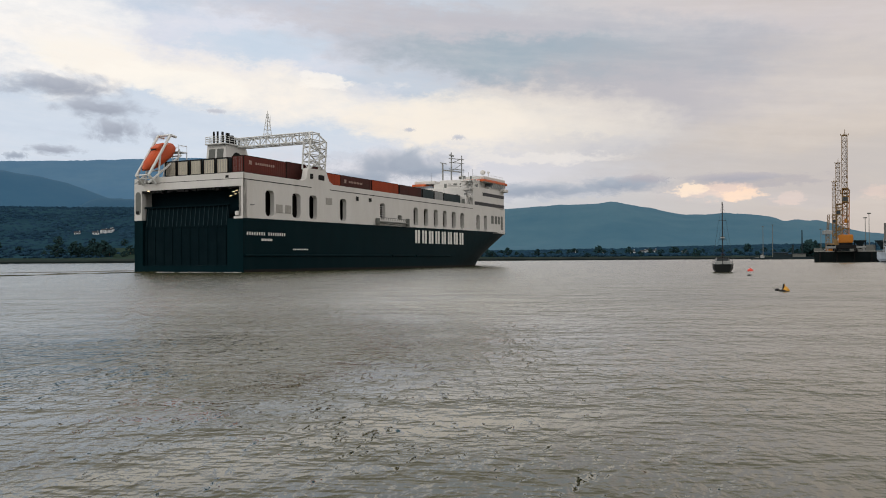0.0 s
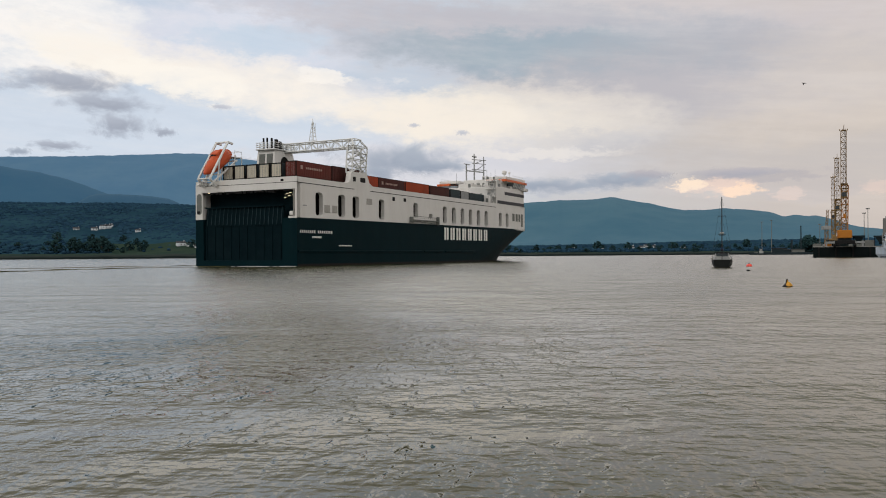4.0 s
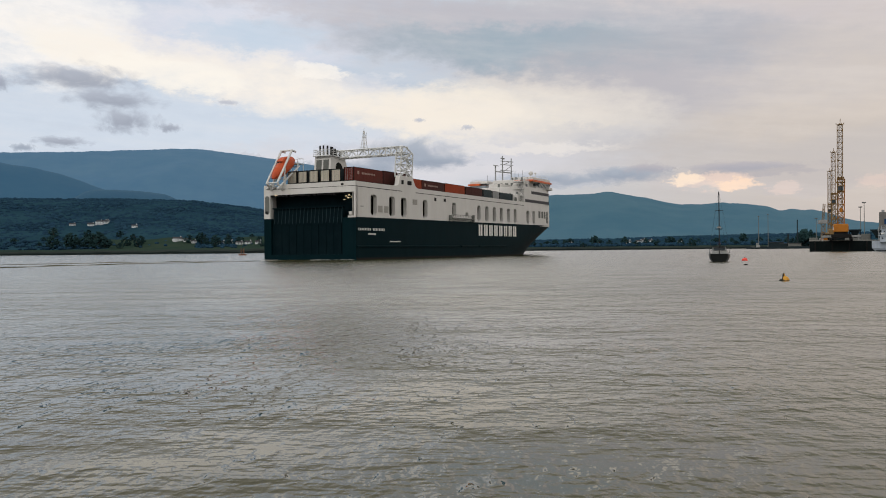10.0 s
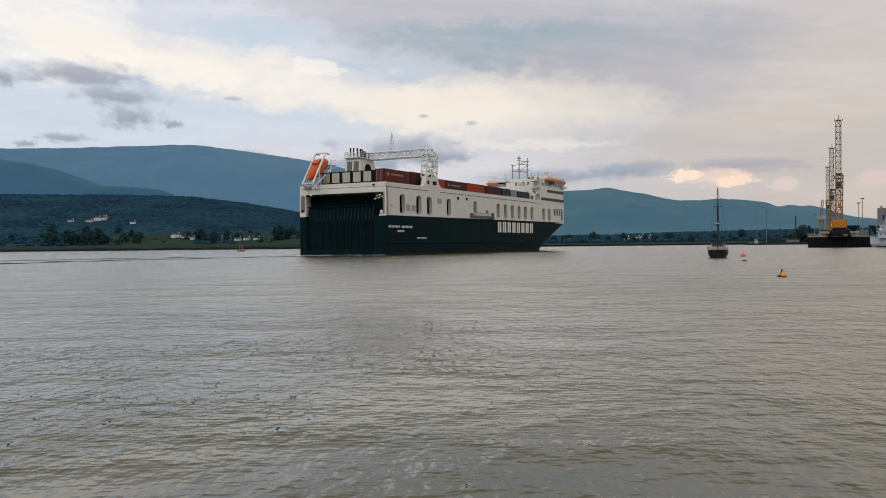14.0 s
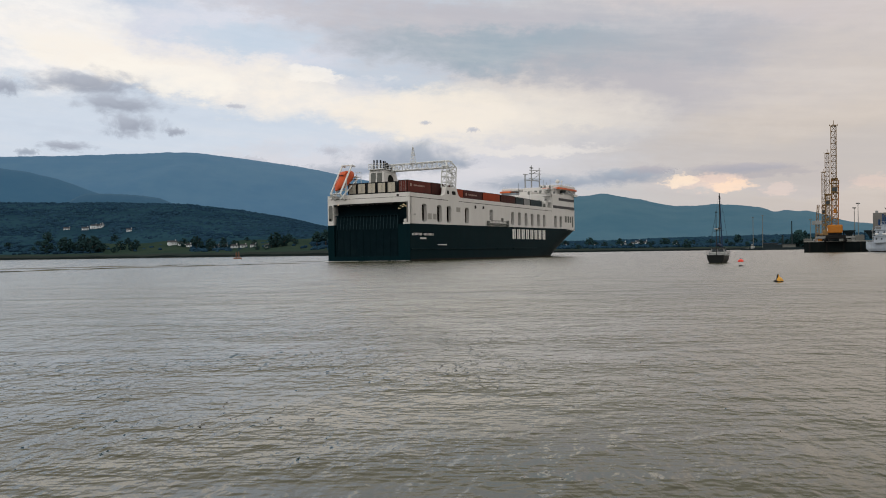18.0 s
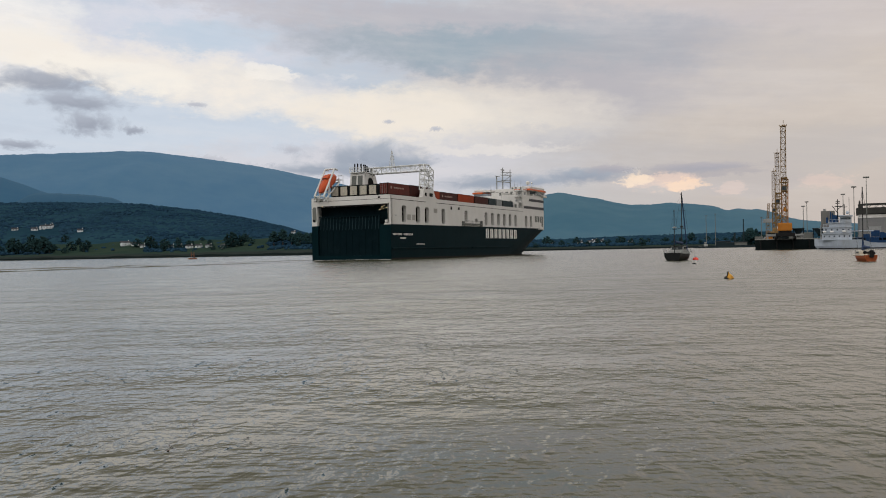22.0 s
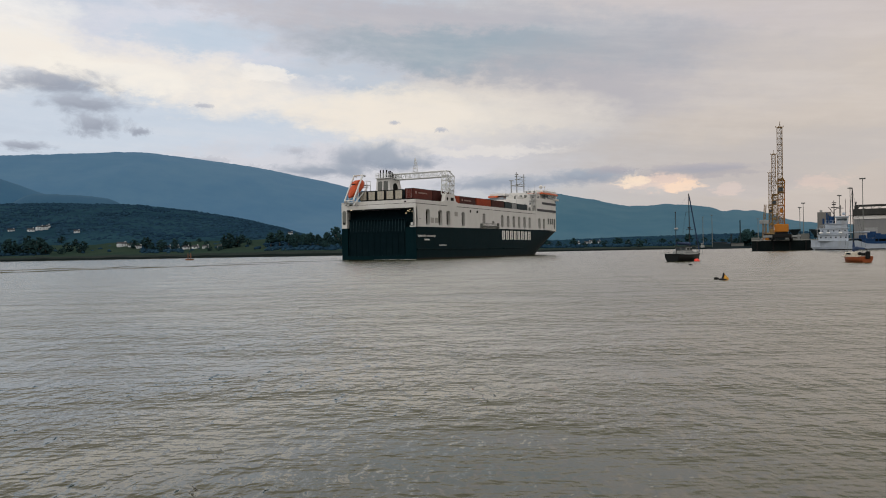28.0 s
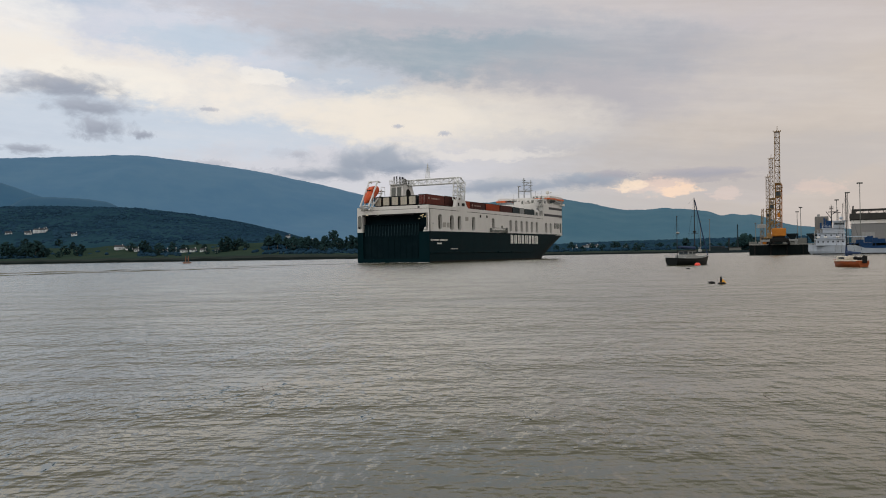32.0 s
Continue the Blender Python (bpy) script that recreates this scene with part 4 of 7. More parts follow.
    part("boom_head", bm, M["boom"], t)
    bm = B()
    for x in (-0.6, 0.6):
        bar(bm, (x, -3.0, 45.2), (x, 0.4, 25.2), 0.05, 4)
        bar(bm, (x, 0.6, 25.2), (x, 4.8, 6.6), 0.05, 4)
        bar(bm, (x * 0.4, -3.9, 45.0), (x * 0.4, -4.2, 12.5), 0.04, 4)
    part("hoist_rope", bm, M["black"], t)
    bm = B()
    box(bm, -0.5, 0.5, -4.6, -3.8, 11.0, 12.6, 0.1)
    part("hook_block", bm, M[paint], t)
    return t


harbour_crane(22.08, 345, 48.6, -20, "tall yellow mobile harbour crane with raised boom")
harbour_crane(21.72, 442, 48.3, -24, "weathered yellow harbour crane further along the quay", "boom")
harbour_crane(21.46, 560, 49.0, -20, "distant weathered harbour crane with raised boom", "boom")


def small_crane(az, dist):
    t = thing("jib_crane", "small grey jib crane on the far quay", "crane", m=Matrix.Translation(polar(az, dist, QZ)))
    bm = B()
    box(bm, -2.5, 2.5, -2.5, 2.5, 0, 1.2, 0.1)
    truss(bm, (-1, -1, 1.2), (-0.8, -0.8, 13), (2, 0, 0), (0, 2, 0), 6, 0.16)
    part("tower", bm, M["boom"], t)
    bm = B()
    box(bm, -2.4, 2.4, -2, 3, 13, 15.6, 0.2)
    part("machine_house", bm, M["grey"], t)
    bm = B()
    truss(bm, (-0.6, -0.6, 15.6), (-0.3, -2, 26), (1.2, 0, 0), (0, 1, 0), 8, 0.1)
    part("boom", bm, M["boom"], t)


small_crane(21.07, 600)


def light_mast(az, dist, el, head=2.2, base=QZ):
    top, head = math.tan(radians(el)) * dist + 2.0, head * 0.65
    t = thing("light_mast", "tall galvanised harbour floodlight mast", "lamp post", "floodlight masts", m=Matrix.Translation(polar(az, dist, base)))
    bm = B()
    bar(bm, (0, 0, 0), (0, 0, top - base), max(0.2, dist * 0.00045), 8, max(0.12, dist * 0.0003))
    box(bm, -0.5, 0.5, -0.5, 0.5, 0, 0.4, 0.05)
    part("pole", bm, M["midgrey"], t)
    bm = B()
    bar(bm, (0, 0, top - base - 0.15), (0, 0, top - base + 0.15), head * 0.26, 12)
    part("head_ring", bm, M["midgrey"], t)
    bm = B()
    box(bm, -0.3, 0.3, -0.25, 0.25, -0.3, 0.2, 0.05)
    f0 = part("floodlight", bm, M["midgrey"], t)
    f0.location = (head * 0.33, 0, top - base)
    for i in range(1, 6):
        a = radians(60 * i)
        again(f0, (math.cos(a) - 1) * head * 0.33, math.sin(a) * head * 0.33)
    return t


light_mast(26.80, 380, 4.07, 4.2)
light_mast(26.10, 400, 3.51, 3.4)
light_mast(25.49, 430, 3.08, 3.2)
light_mast(23.40, 440, 2.69, 2.6)
light_mast(23.19, 460, 2.42, 2.6)
light_mast(24.4, 520, 1.9, 2.4)
light_mast(20.68, 620, 1.77, 3.0)
light_mast(17.25, 850, 2.0, 4.0, 2.2)
light_mast(17.83, 850, 2.1, 4.0, 2.2)


def make_chimney(az, dist, el, r):
    top = math.tan(radians(el)) * dist + 2
    t = thing("chimney_stack", "slim dark chimney stack beyond the far pier", "chimney", m=Matrix.Translation(polar(az, dist, 2.5)))
    bm = B()
    bar(bm, (0, 0, 0), (0, 0, top - 2.5), r, 12, r * 0.8)
    bar(bm, (0, 0, top - 3.4), (0, 0, top - 2.4), r * 0.95, 12)
    part("shaft", bm, M["far_steel"], t)
    bm = B()
    bar(bm, (0, 0, 0), (0, 0, 1.2), r * 1.5, 12)
    part("base", bm, M["quay"], t)


make_chimney(19.58, 840, 1.70, 0.6)
make_chimney(19.03, 825, 0.8, 0.95)


def make_silo():
    az0, az1, dist = 24.21, 25.01, 420
    p, q = polar(az0, dist), polar(az1, dist)
    w = (q - p).length
    top = math.tan(radians(2.07)) * dist + 2
    t = thing("silo", "pale concrete grain silo block beside the quay", "silo", m=Matrix.Translation(polar(24.61, dist, QZ)) @ Matrix.Rotation(radians(-24.6), 4, "Z"))
    bm = B()
    box(bm, -w / 2, w / 2, 0, 9, 0, top - QZ, 0.2)
    part("tower", bm, M["silo"], t)
    for i in range(4):
        bm = B()
        box(bm, -w / 2 + (i + 0.06) * w / 4, -w / 2 + (i + 0.94) * w / 4, -0.16, 0.0, 0, top - QZ - 0.7, 0.05)
        part("cell_panel", bm, M["silo"], t)
    bm = B()
    box(bm, -w / 2 + 1, -w / 2 + 2.2, 1, 3, top - QZ, top - QZ + 1, 0.05)
    part("vent", bm, M["grey"], t)


make_silo()


def make_shed():
    """The long transit shed with its dark gantry of conveyors on the roof."""
    dist = 400
    t = thing("transit_shed", "long grey clad transit shed with dark eaves", "warehouse", m=Matrix.Translation(polar(26.29, dist, QZ)) @ Matrix.Rotation(radians(-26.3), 4, "Z"))
    def zz(el):
        return math.tan(radians(el)) * dist + 2 - QZ
    bm = B()
    box(bm, 0, 60, 0, 24, 0, zz(1.72))
    body = part("wall", bm, M["shed"], t)
    bm = B()
    for i in range(40):
        box(bm, i * 1.5 + 0.3, i * 1.5 + 0.42, -0.08, 0.0, 0.2, zz(1.05))
    part("cladding_rib", bm, M["shed"], t)
    bm = B()
    box(bm, 0, 60, -0.4, 0, zz(1.55), zz(1.76))
    part("gutter_band", bm, M["white"], t, "white band under the eaves")
    bm = B()
    box(bm, -0.6, 60.6, -1.4, 24.6, zz(1.80), zz(2.18), 0.1)
    part("roof", bm, M["shed_roof"], t, "dark roof edge")
    bm = B()
    box(bm, 0.6, 60, 2.2, 5.0, zz(2.34), zz(2.46))
    for i in range(21):
        bar(bm, (1 + i * 2.9, 2.4, zz(2.18)), (1 + i * 2.9, 2.4, zz(2.34)), 0.12, 5)
        bar(bm, (1 + i * 2.9, 2.4, zz(2.18)), (2.4 + i * 2.9, 2.4, zz(2.34)), 0.09, 4)
    part("roof_gantry", bm, M["shed_roof"], t)
    bm = B()
    box(bm, 0.2, 1.9, 2.0, 4.4, zz(2.2), zz(2.42), 0.1)
    bar(bm, (0.7, 3, zz(2.4)), (0.9, 3, zz(2.66)), 0.32, 8)
    part("conveyor_head", bm, M["shed_roof"], t)
    for i in range(4):
        bm = B()
        box(bm, 4 + i * 14, 9 + i * 14, -0.14, -0.02, 0, 5.2, 0.03)
        part("roller_door", bm, M["grey"], t)


make_shed()


def stack(az, el_top, dist, w, d, h, material, name, label):
    t = thing(name, label, "crate", "quayside blocks", m=Matrix.Translation(polar(az, dist, QZ)) @ Matrix.Rotation(radians(-26), 4, "Z"))
    bm = B()
    box(bm, -w / 2, w / 2, 0, d, 0, h, 0.06)
    for i in range(int(w / 0.7)):
        box(bm, -w / 2 + 0.2 + i * 0.7, -w / 2 + 0.45 + i * 0.7, -0.06, 0, 0.2, h - 0.2)
    part("body", bm, material, t)
    bm = B()
    box(bm, -w / 2 + 0.1, w / 2 - 0.1, 0.1, d - 0.1, h, h + 0.1)
    part("lid", bm, material, t)


for i, (az, w, h) in enumerate(((26.75, 2.6, 1.4), (27.25, 3, 2.8), (27.95, 2.6, 1.6), (28.6, 3, 2.4), (27.62, 1.8, 2.0))):
    stack(az, 0, 352 + (i % 2) * 6, w, 5, h, M["blue"], "cargo_bin", "blue painted steel cargo bin on the quay")
stack(21.35, 0, 352, 4, 3, 2.6, M["quay"], "site_cabin", "dark steel store beside the crane")
stack(21.15, 0, 349, 2.2, 2, 1.7, M["crane"], "cargo_bin", "yellow steel skip on the quay")
stack(20.5, 0, 356, 3, 2, 1.4, M["midgrey"], "cargo_bin", "grey steel skip on the quay")
stack(23.0, 0, 372, 9, 6, 2.8, M["midgrey"], "site_cabin", "grey flat-roofed cabin on the quay")
stack(22.7, 0, 405, 12, 6, 3.2, M["quay"], "site_cabin", "long grey quay shed")
def hopper(az, dist, h, w):
    """A discharge hopper: a funnel on four legs, with a chute."""
    t = thing("cargo_hopper", "dark steel cargo hopper on legs beside the crane", "hopper", "quay hoppers", m=Matrix.Translation(polar(az, dist, QZ)) @ Matrix.Rotation(radians(-24), 4, "Z"))
    b = B()
    r = w / 2
    lo = [b.verts.new((x * r * 0.35, y * r * 0.35, h * 0.45)) for x, y in ((-1, -1), (1, -1), (1, 1), (-1, 1))]
    hi = [b.verts.new((x * r, y * r, h)) for x, y in ((-1, -1), (1, -1), (1, 1), (-1, 1))]
    for i in range(4):
        j = (i + 1) % 4
        b.faces.new((lo[i], lo[j], hi[j], hi[i]))
    b.faces.new(lo[::-1])
    box(b, -r - 0.15, r + 0.15, -r - 0.15, r + 0.15, h - 0.45, h - 0.05, 0.05)
    part("funnel", b, M["far_steel"], t)
    for x in (-1, 1):
        for y in (-1, 1):
            b = B()
            bar(b, (x * r * 0.9, y * r * 0.9, 0), (x * r * 0.9, y * r * 0.9, h - 0.4), 0.16, 6)
            part("leg", b, M["quay"], t)
    b = B()
    box(b, -r * 0.3, r * 0.3, -r * 0.3, r * 0.3, h * 0.25, h * 0.47, 0.04)
    part("chute", b, M["quay"], t)


hopper(22.88, 352, 4.4, 4.2)
hopper(24.12, 372, 4.6, 5.2)
for k, (az, w, h, m) in enumerate(((18.3, 13, 3.6, M["far_steel"]), (19.4, 11, 2.6, M["midgrey"]), (18.75, 6, 2.2, M["far_steel"]))):
    t = thing("pier_shed", "low shed on the far pier", "shed", "far pier sheds", m=Matrix.Translation(polar(az, 818, 2.2)) @ Matrix.Rotation(radians(-18), 4, "Z"))
    bm = B()
    box(bm, -w / 2, w / 2, 0, 10, 0, h, 0.1)
    part("wall", bm, m, t)
    bm = B()
    box(bm, -w / 2 - 0.5, w / 2 + 0.5, -0.5, 10.5, h, h + 0.5, 0.1)
    part("roof", bm, M["slate"], t)


def loft_hull(bm, length, beam, depth, freeb, sheer=0.4, stern=0.75, fine=1.6, n=18):
    """A boat's hull round the waterline: bow at +x, stern at -x."""
    rings = []
    for i in range(n + 1):
        u = i / n
        x = -length / 2 + length * u
        hw = beam / 2 * (stern + (1 - stern) * min(1, u / 0.4)) * (1 - max(0.0, (u - 0.45) / 0.55) ** fine)
        hw = max(hw, 0.015)
        rail = freeb + sheer * (abs(u - 0.4) / 0.6) ** 2
        row = []
        for k in range(9):
            v = k / 8
            z = -depth + (rail + depth) * v
            w = hw * (0.12 + 0.88 * math.sin(min(1, v * 1.25) * math.pi / 2) ** 0.8)
            row.append((x + (0.09 * length * (v - 0.5) * u ** 3), w, z))
        rings.append([(a, -b, c) for a, b, c in reversed(row)] + row)
    vs = [[bm.verts.new(p) for p in r] for r in rings]
    for i in range(n):
        for k in range(len(vs[0]) - 1):
            bm.faces.new((vs[i][k], vs[i + 1][k], vs[i + 1][k + 1], vs[i][k + 1]))
    bm.faces.new(vs[0])
    for i in range(n):
        bm.faces.new((vs[i][0], vs[i][-1], vs[i + 1][-1], vs[i + 1][0]))
    return bm


def make_trawler():
    """A small fishing vessel at the far pier."""
    t = thing("trawler", "small dark trawler with a pale wheelhouse at the far pier", "fishing boat", m=Matrix.Translation(polar(17.0, 806)) @ Matrix.Rotation(radians(163), 4, "Z"))
    part("hull", loft_hull(B(), 15, 4.6, 0.8, 1.5, 1.0, 0.8), M["far_steel"], t)
    b = B()
    box(b, -4.6, -1.2, -1.5, 1.5, 1.4, 3.4, 0.1)
    part("deckhouse", b, M["cabin"], t)
    b = B()
    box(b, -3.6, -1.4, -1.2, 1.2, 3.4, 5.2, 0.1)
    wh = part("wheelhouse", b, M["cabin"], t)
    b = B()
    box(b, -3.65, -1.35, -1.22, 1.22, 4.2, 4.8, 0.02)
    part("window", b, M["glass"], wh)
    for x, top in ((-2.6, 9.0), (2.2, 7.4), (-6.4, 6.4)):
        b = B()
        bar(b, (x, 0, 1.2), (x, 0, top), 0.16, 6, 0.1)
        bar(b, (x, 0, top - 0.8), (x + 1.8, 0, 2.2), 0.06, 4)
        part("mast", b, M["far_steel"], t)
    b = B()
    box(b, 0.2, 3.4, -1.4, 1.4, 1.3, 2.2, 0.1)
    part("hatch", b, M["midgrey"], t)


make_trawler()


def make_coaster():
    """The white and blue workboat moored along the quay."""
    t = thing("workboat", "white moored workship with blue deck and funnel", "ship", m=Matrix.Translation(polar(23.78, 330)) @ Matrix.Rotation(radians(-25.5), 4, "Z"))
    # x runs along the hull away from the bow
    bm = B()
    n = 20
    rows = []
    for i in range(n + 1):
        u = i / n
        x = 62 * u
        hw = 5.2 * min(1, (u / 0.16)) ** 0.6 + 0.05
        top = 3.3 - 1.3 * min(1, max(0, (x - 16) / 3)) + 0.5 * max(0, 1 - x / 10)
        rows.append([(x + (0 if z > 0 else 1.5 * (1 - u)), s * hw * (0.8 + 0.2 * max(0, z) / 3), z) for s, z in ((-1, top), (-1, 1.2), (-1, -0.5), (1, -0.5), (1, 1.2), (1, top))])
    vs = [[bm.verts.new(p) for p in r] for r in rows]
    for i in range(n):
        for k in range(5):
            bm.faces.new((vs[i][k], vs[i + 1][k], vs[i + 1][k + 1], vs[i][k + 1]))
        bm.faces.new((vs[i][0], vs[i][5], vs[i + 1][5], vs[i + 1][0]))
    bm.faces.new(vs[0])
    bm.faces.new(vs[-1])
    bmesh.ops.translate(bm, verts=bm.verts, vec=(0, 5.2, 0))
    part("hull", bm, M["work_white"], t, "white hull with rust streaks")
    bm = B()
    box(bm, 1.5, 62, -0.06, 10.46, -0.4, 0.35)
    part("boot_topping", bm, M["black"], t)
    def tier(name, x0, x1, y0, y1, z0, z1, mat, wins=0):
        b = B()
        box(b, x0, x1, y0, y1, z0, z1, 0.12)
        box(b, x0 - 0.35, x1 + 0.35, y0 - 0.45, y1 + 0.45, z1 - 0.14, z1 + 0.1)
        p = part(name, b, mat, t)
        if wins:
            b = B()
            box(b, -0.24, 0.24, -0.05, 0.04, -0.26, 0.26, 0.02)
            w = part("porthole", b, M["band"], p)
            w.location = (x0 + 0.9, y0, (z0 + z1) / 2 + 0.2)
            for i in range(1, wins):
                again(w, i * (x1 - x0 - 1.8) / max(1, wins - 1))
        return p
    tier("deckhouse", 2.6, 12.6, 0.8, 9.6, 3.2, 5.6, M["work_white"], 6)
    tier("deckhouse", 3.2, 12.4, 1.2, 9.2, 5.6, 7.9, M["work_white"], 5)
    tier("bridge", 5.0, 12.2, 1.6, 8.8, 7.9, 9.6, M["work_white"], 0)
    br = tier("wheelhouse", 8.6, 12.5, 1.4, 9.0, 9.6, 12.0, M["work_white"], 0)
    b = B()
    box(b, 8.9, 12.2, 1.33, 1.42, 10.6, 11.4)
    part("window", b, M["glass"], br)
    b = B()
    box(b, 8.2, 12.9, 1.0, 9.4, 12.0, 12.25, 0.05)
    part("wheelhouse_roof", b, M["work_white"], t)
    b = B()
    bar(b, (7.0, 5, 9.6), (7.2, 5, 12.4), 1.3, 14, 1.0)
    part("funnel", b, M["blue"], t)
    b = B()
    bar(b, (8.0, 4.4, 9.6), (8.0, 4.4, 18.2), 0.22, 8, 0.12)
    box(b, 7.3, 8.7, 4.2, 4.6, 16.6, 16.9)
    bar(b, (8.0, 4.4, 14.5), (10.2, 4.4, 16.2), 0.12, 6)
    bar(b, (10.2, 4.4, 12.2), (10.2, 4.4, 16.4), 0.14, 6)
    box(b, 9.2, 11.2, 4.3, 4.5, 15.2, 15.4)
    part("mast", b, M["black"], t)
    b = B()
    bar(b, (5.6, 4.2, 9.6), (5.6, 4.2, 13.6), 0.3, 8, 0.24)
    bar(b, (6.2, 5.8, 9.6), (6.2, 5.8, 13.2), 0.25, 8, 0.2)
    bar(b, (4.4, 3.2, 9.6), (4.4, 3.2, 11.6), 0.35, 8)
    part("exhaust_stack", b, M["blue"], t)
    b = B()
    bar(b, (7.0, 4.4, 15.6), (9.2, 4.4, 15.6), 0.16, 6)
    bar(b, (7.4, 4.4, 17.4), (8.8, 4.4, 17.4), 0.12, 6)
    bar(b, (8.0, 4.4, 13.2), (6.2, 4.4, 15.8), 0.12, 6)
    bar(b, (11.8, 4.4, 12.2), (11.8, 4.4, 18.6), 0.08, 6)
    part("yardarm", b, M["black"], t)
    for x0, x1, y, z in ((2.6, 12.6, 0.4, 5.7), (3.2, 12.4, 0.8, 8.0), (5.0, 12.2, 1.2, 9.7)):
        b = B()
        k = int((x1 - x0) / 1.1)
        for i in range(k + 1):
            bar(b, (x0 + i * (x1 - x0) / k, y, z), (x0 + i * (x1 - x0) / k, y, z + 1.0), 0.045, 4)
        bar(b, (x0, y, z + 1.0), (x1, y, z + 1.0), 0.045, 4)
        bar(b, (x0, y, z + 0.5), (x1, y, z + 0.5), 0.035, 4)
        part("deck_railing", b, M["work_white"], t)
    for x in (3.0, 5.4, 9.4):
        b = B()
        bar(b, (x, 0.55, 6.3), (x + 1.1, 0.55, 6.3), 0.3, 8)
        part("liferaft", b, M["letter"], t, "white liferaft canister")
    b = B()
    bar(b, (2.2, 5, 3.3), (2.2, 5, 8.8), 0.14, 6)
    bar(b, (1.6, 5, 7.6), (2.8, 5, 7.6), 0.08, 5)
    part("foremast", b, M["grey"], t)
    b = B()
    ball(b, (11.2, 4, 13.2), 0.6)
    part("radome", b, M["work_white"], t)
    b = B()
    box(b, 13, 62, 0.4, 10, 2.0, 2.9, 0.05)
    part("cargo_rail", b, M["blue"], t, "blue cargo rail")
    b = B()
    for i in range(12):
        box(b, 14 + i * 4, 14.3 + i * 4, 0.3, 0.6, 2.0, 4.0)
    box(b, 13.5, 60, 0.35, 0.55, 3.8, 4.05)
    part("bulwark_stanchion", b, M["blue"], t)
    for i, (x, h) in enumerate(((17, 1.0), (33, 1.6))):
        b = B()
        box(b, x, x + 4.2, 3, 8, 2.9, 2.9 + h, 0.1)
        for k in range(5):
            box(b, x + 0.3 + k * 0.8, x + 0.5 + k * 0.8, 2.9, 3.0, 3.0, 2.7 + h)
        part("deck_machinery", b, M["blue"], t)
    b = B()
    box(b, 12.6, 19.5, 1.0, 9.4, 6.2, 6.5, 0.05)
    part("boat_deck", b, M["work_white"], t)
    b = B()
    for i in range(15):
        bar(b, (1.2 + i * 0.8, 0.9 if i > 3 else 2.2, 3.4), (1.2 + i * 0.8, 0.9 if i > 3 else 2.2, 4.4), 0.04, 4)
    bar(b, (4.0, 0.9, 4.4), (12.4, 0.9, 4.4), 0.04, 4)
    bar(b, (3.6, 1.3, 6.6), (12.4, 1.3, 6.6), 0.05, 4)
    part("railing", b, M["work_white"], t)


make_coaster()


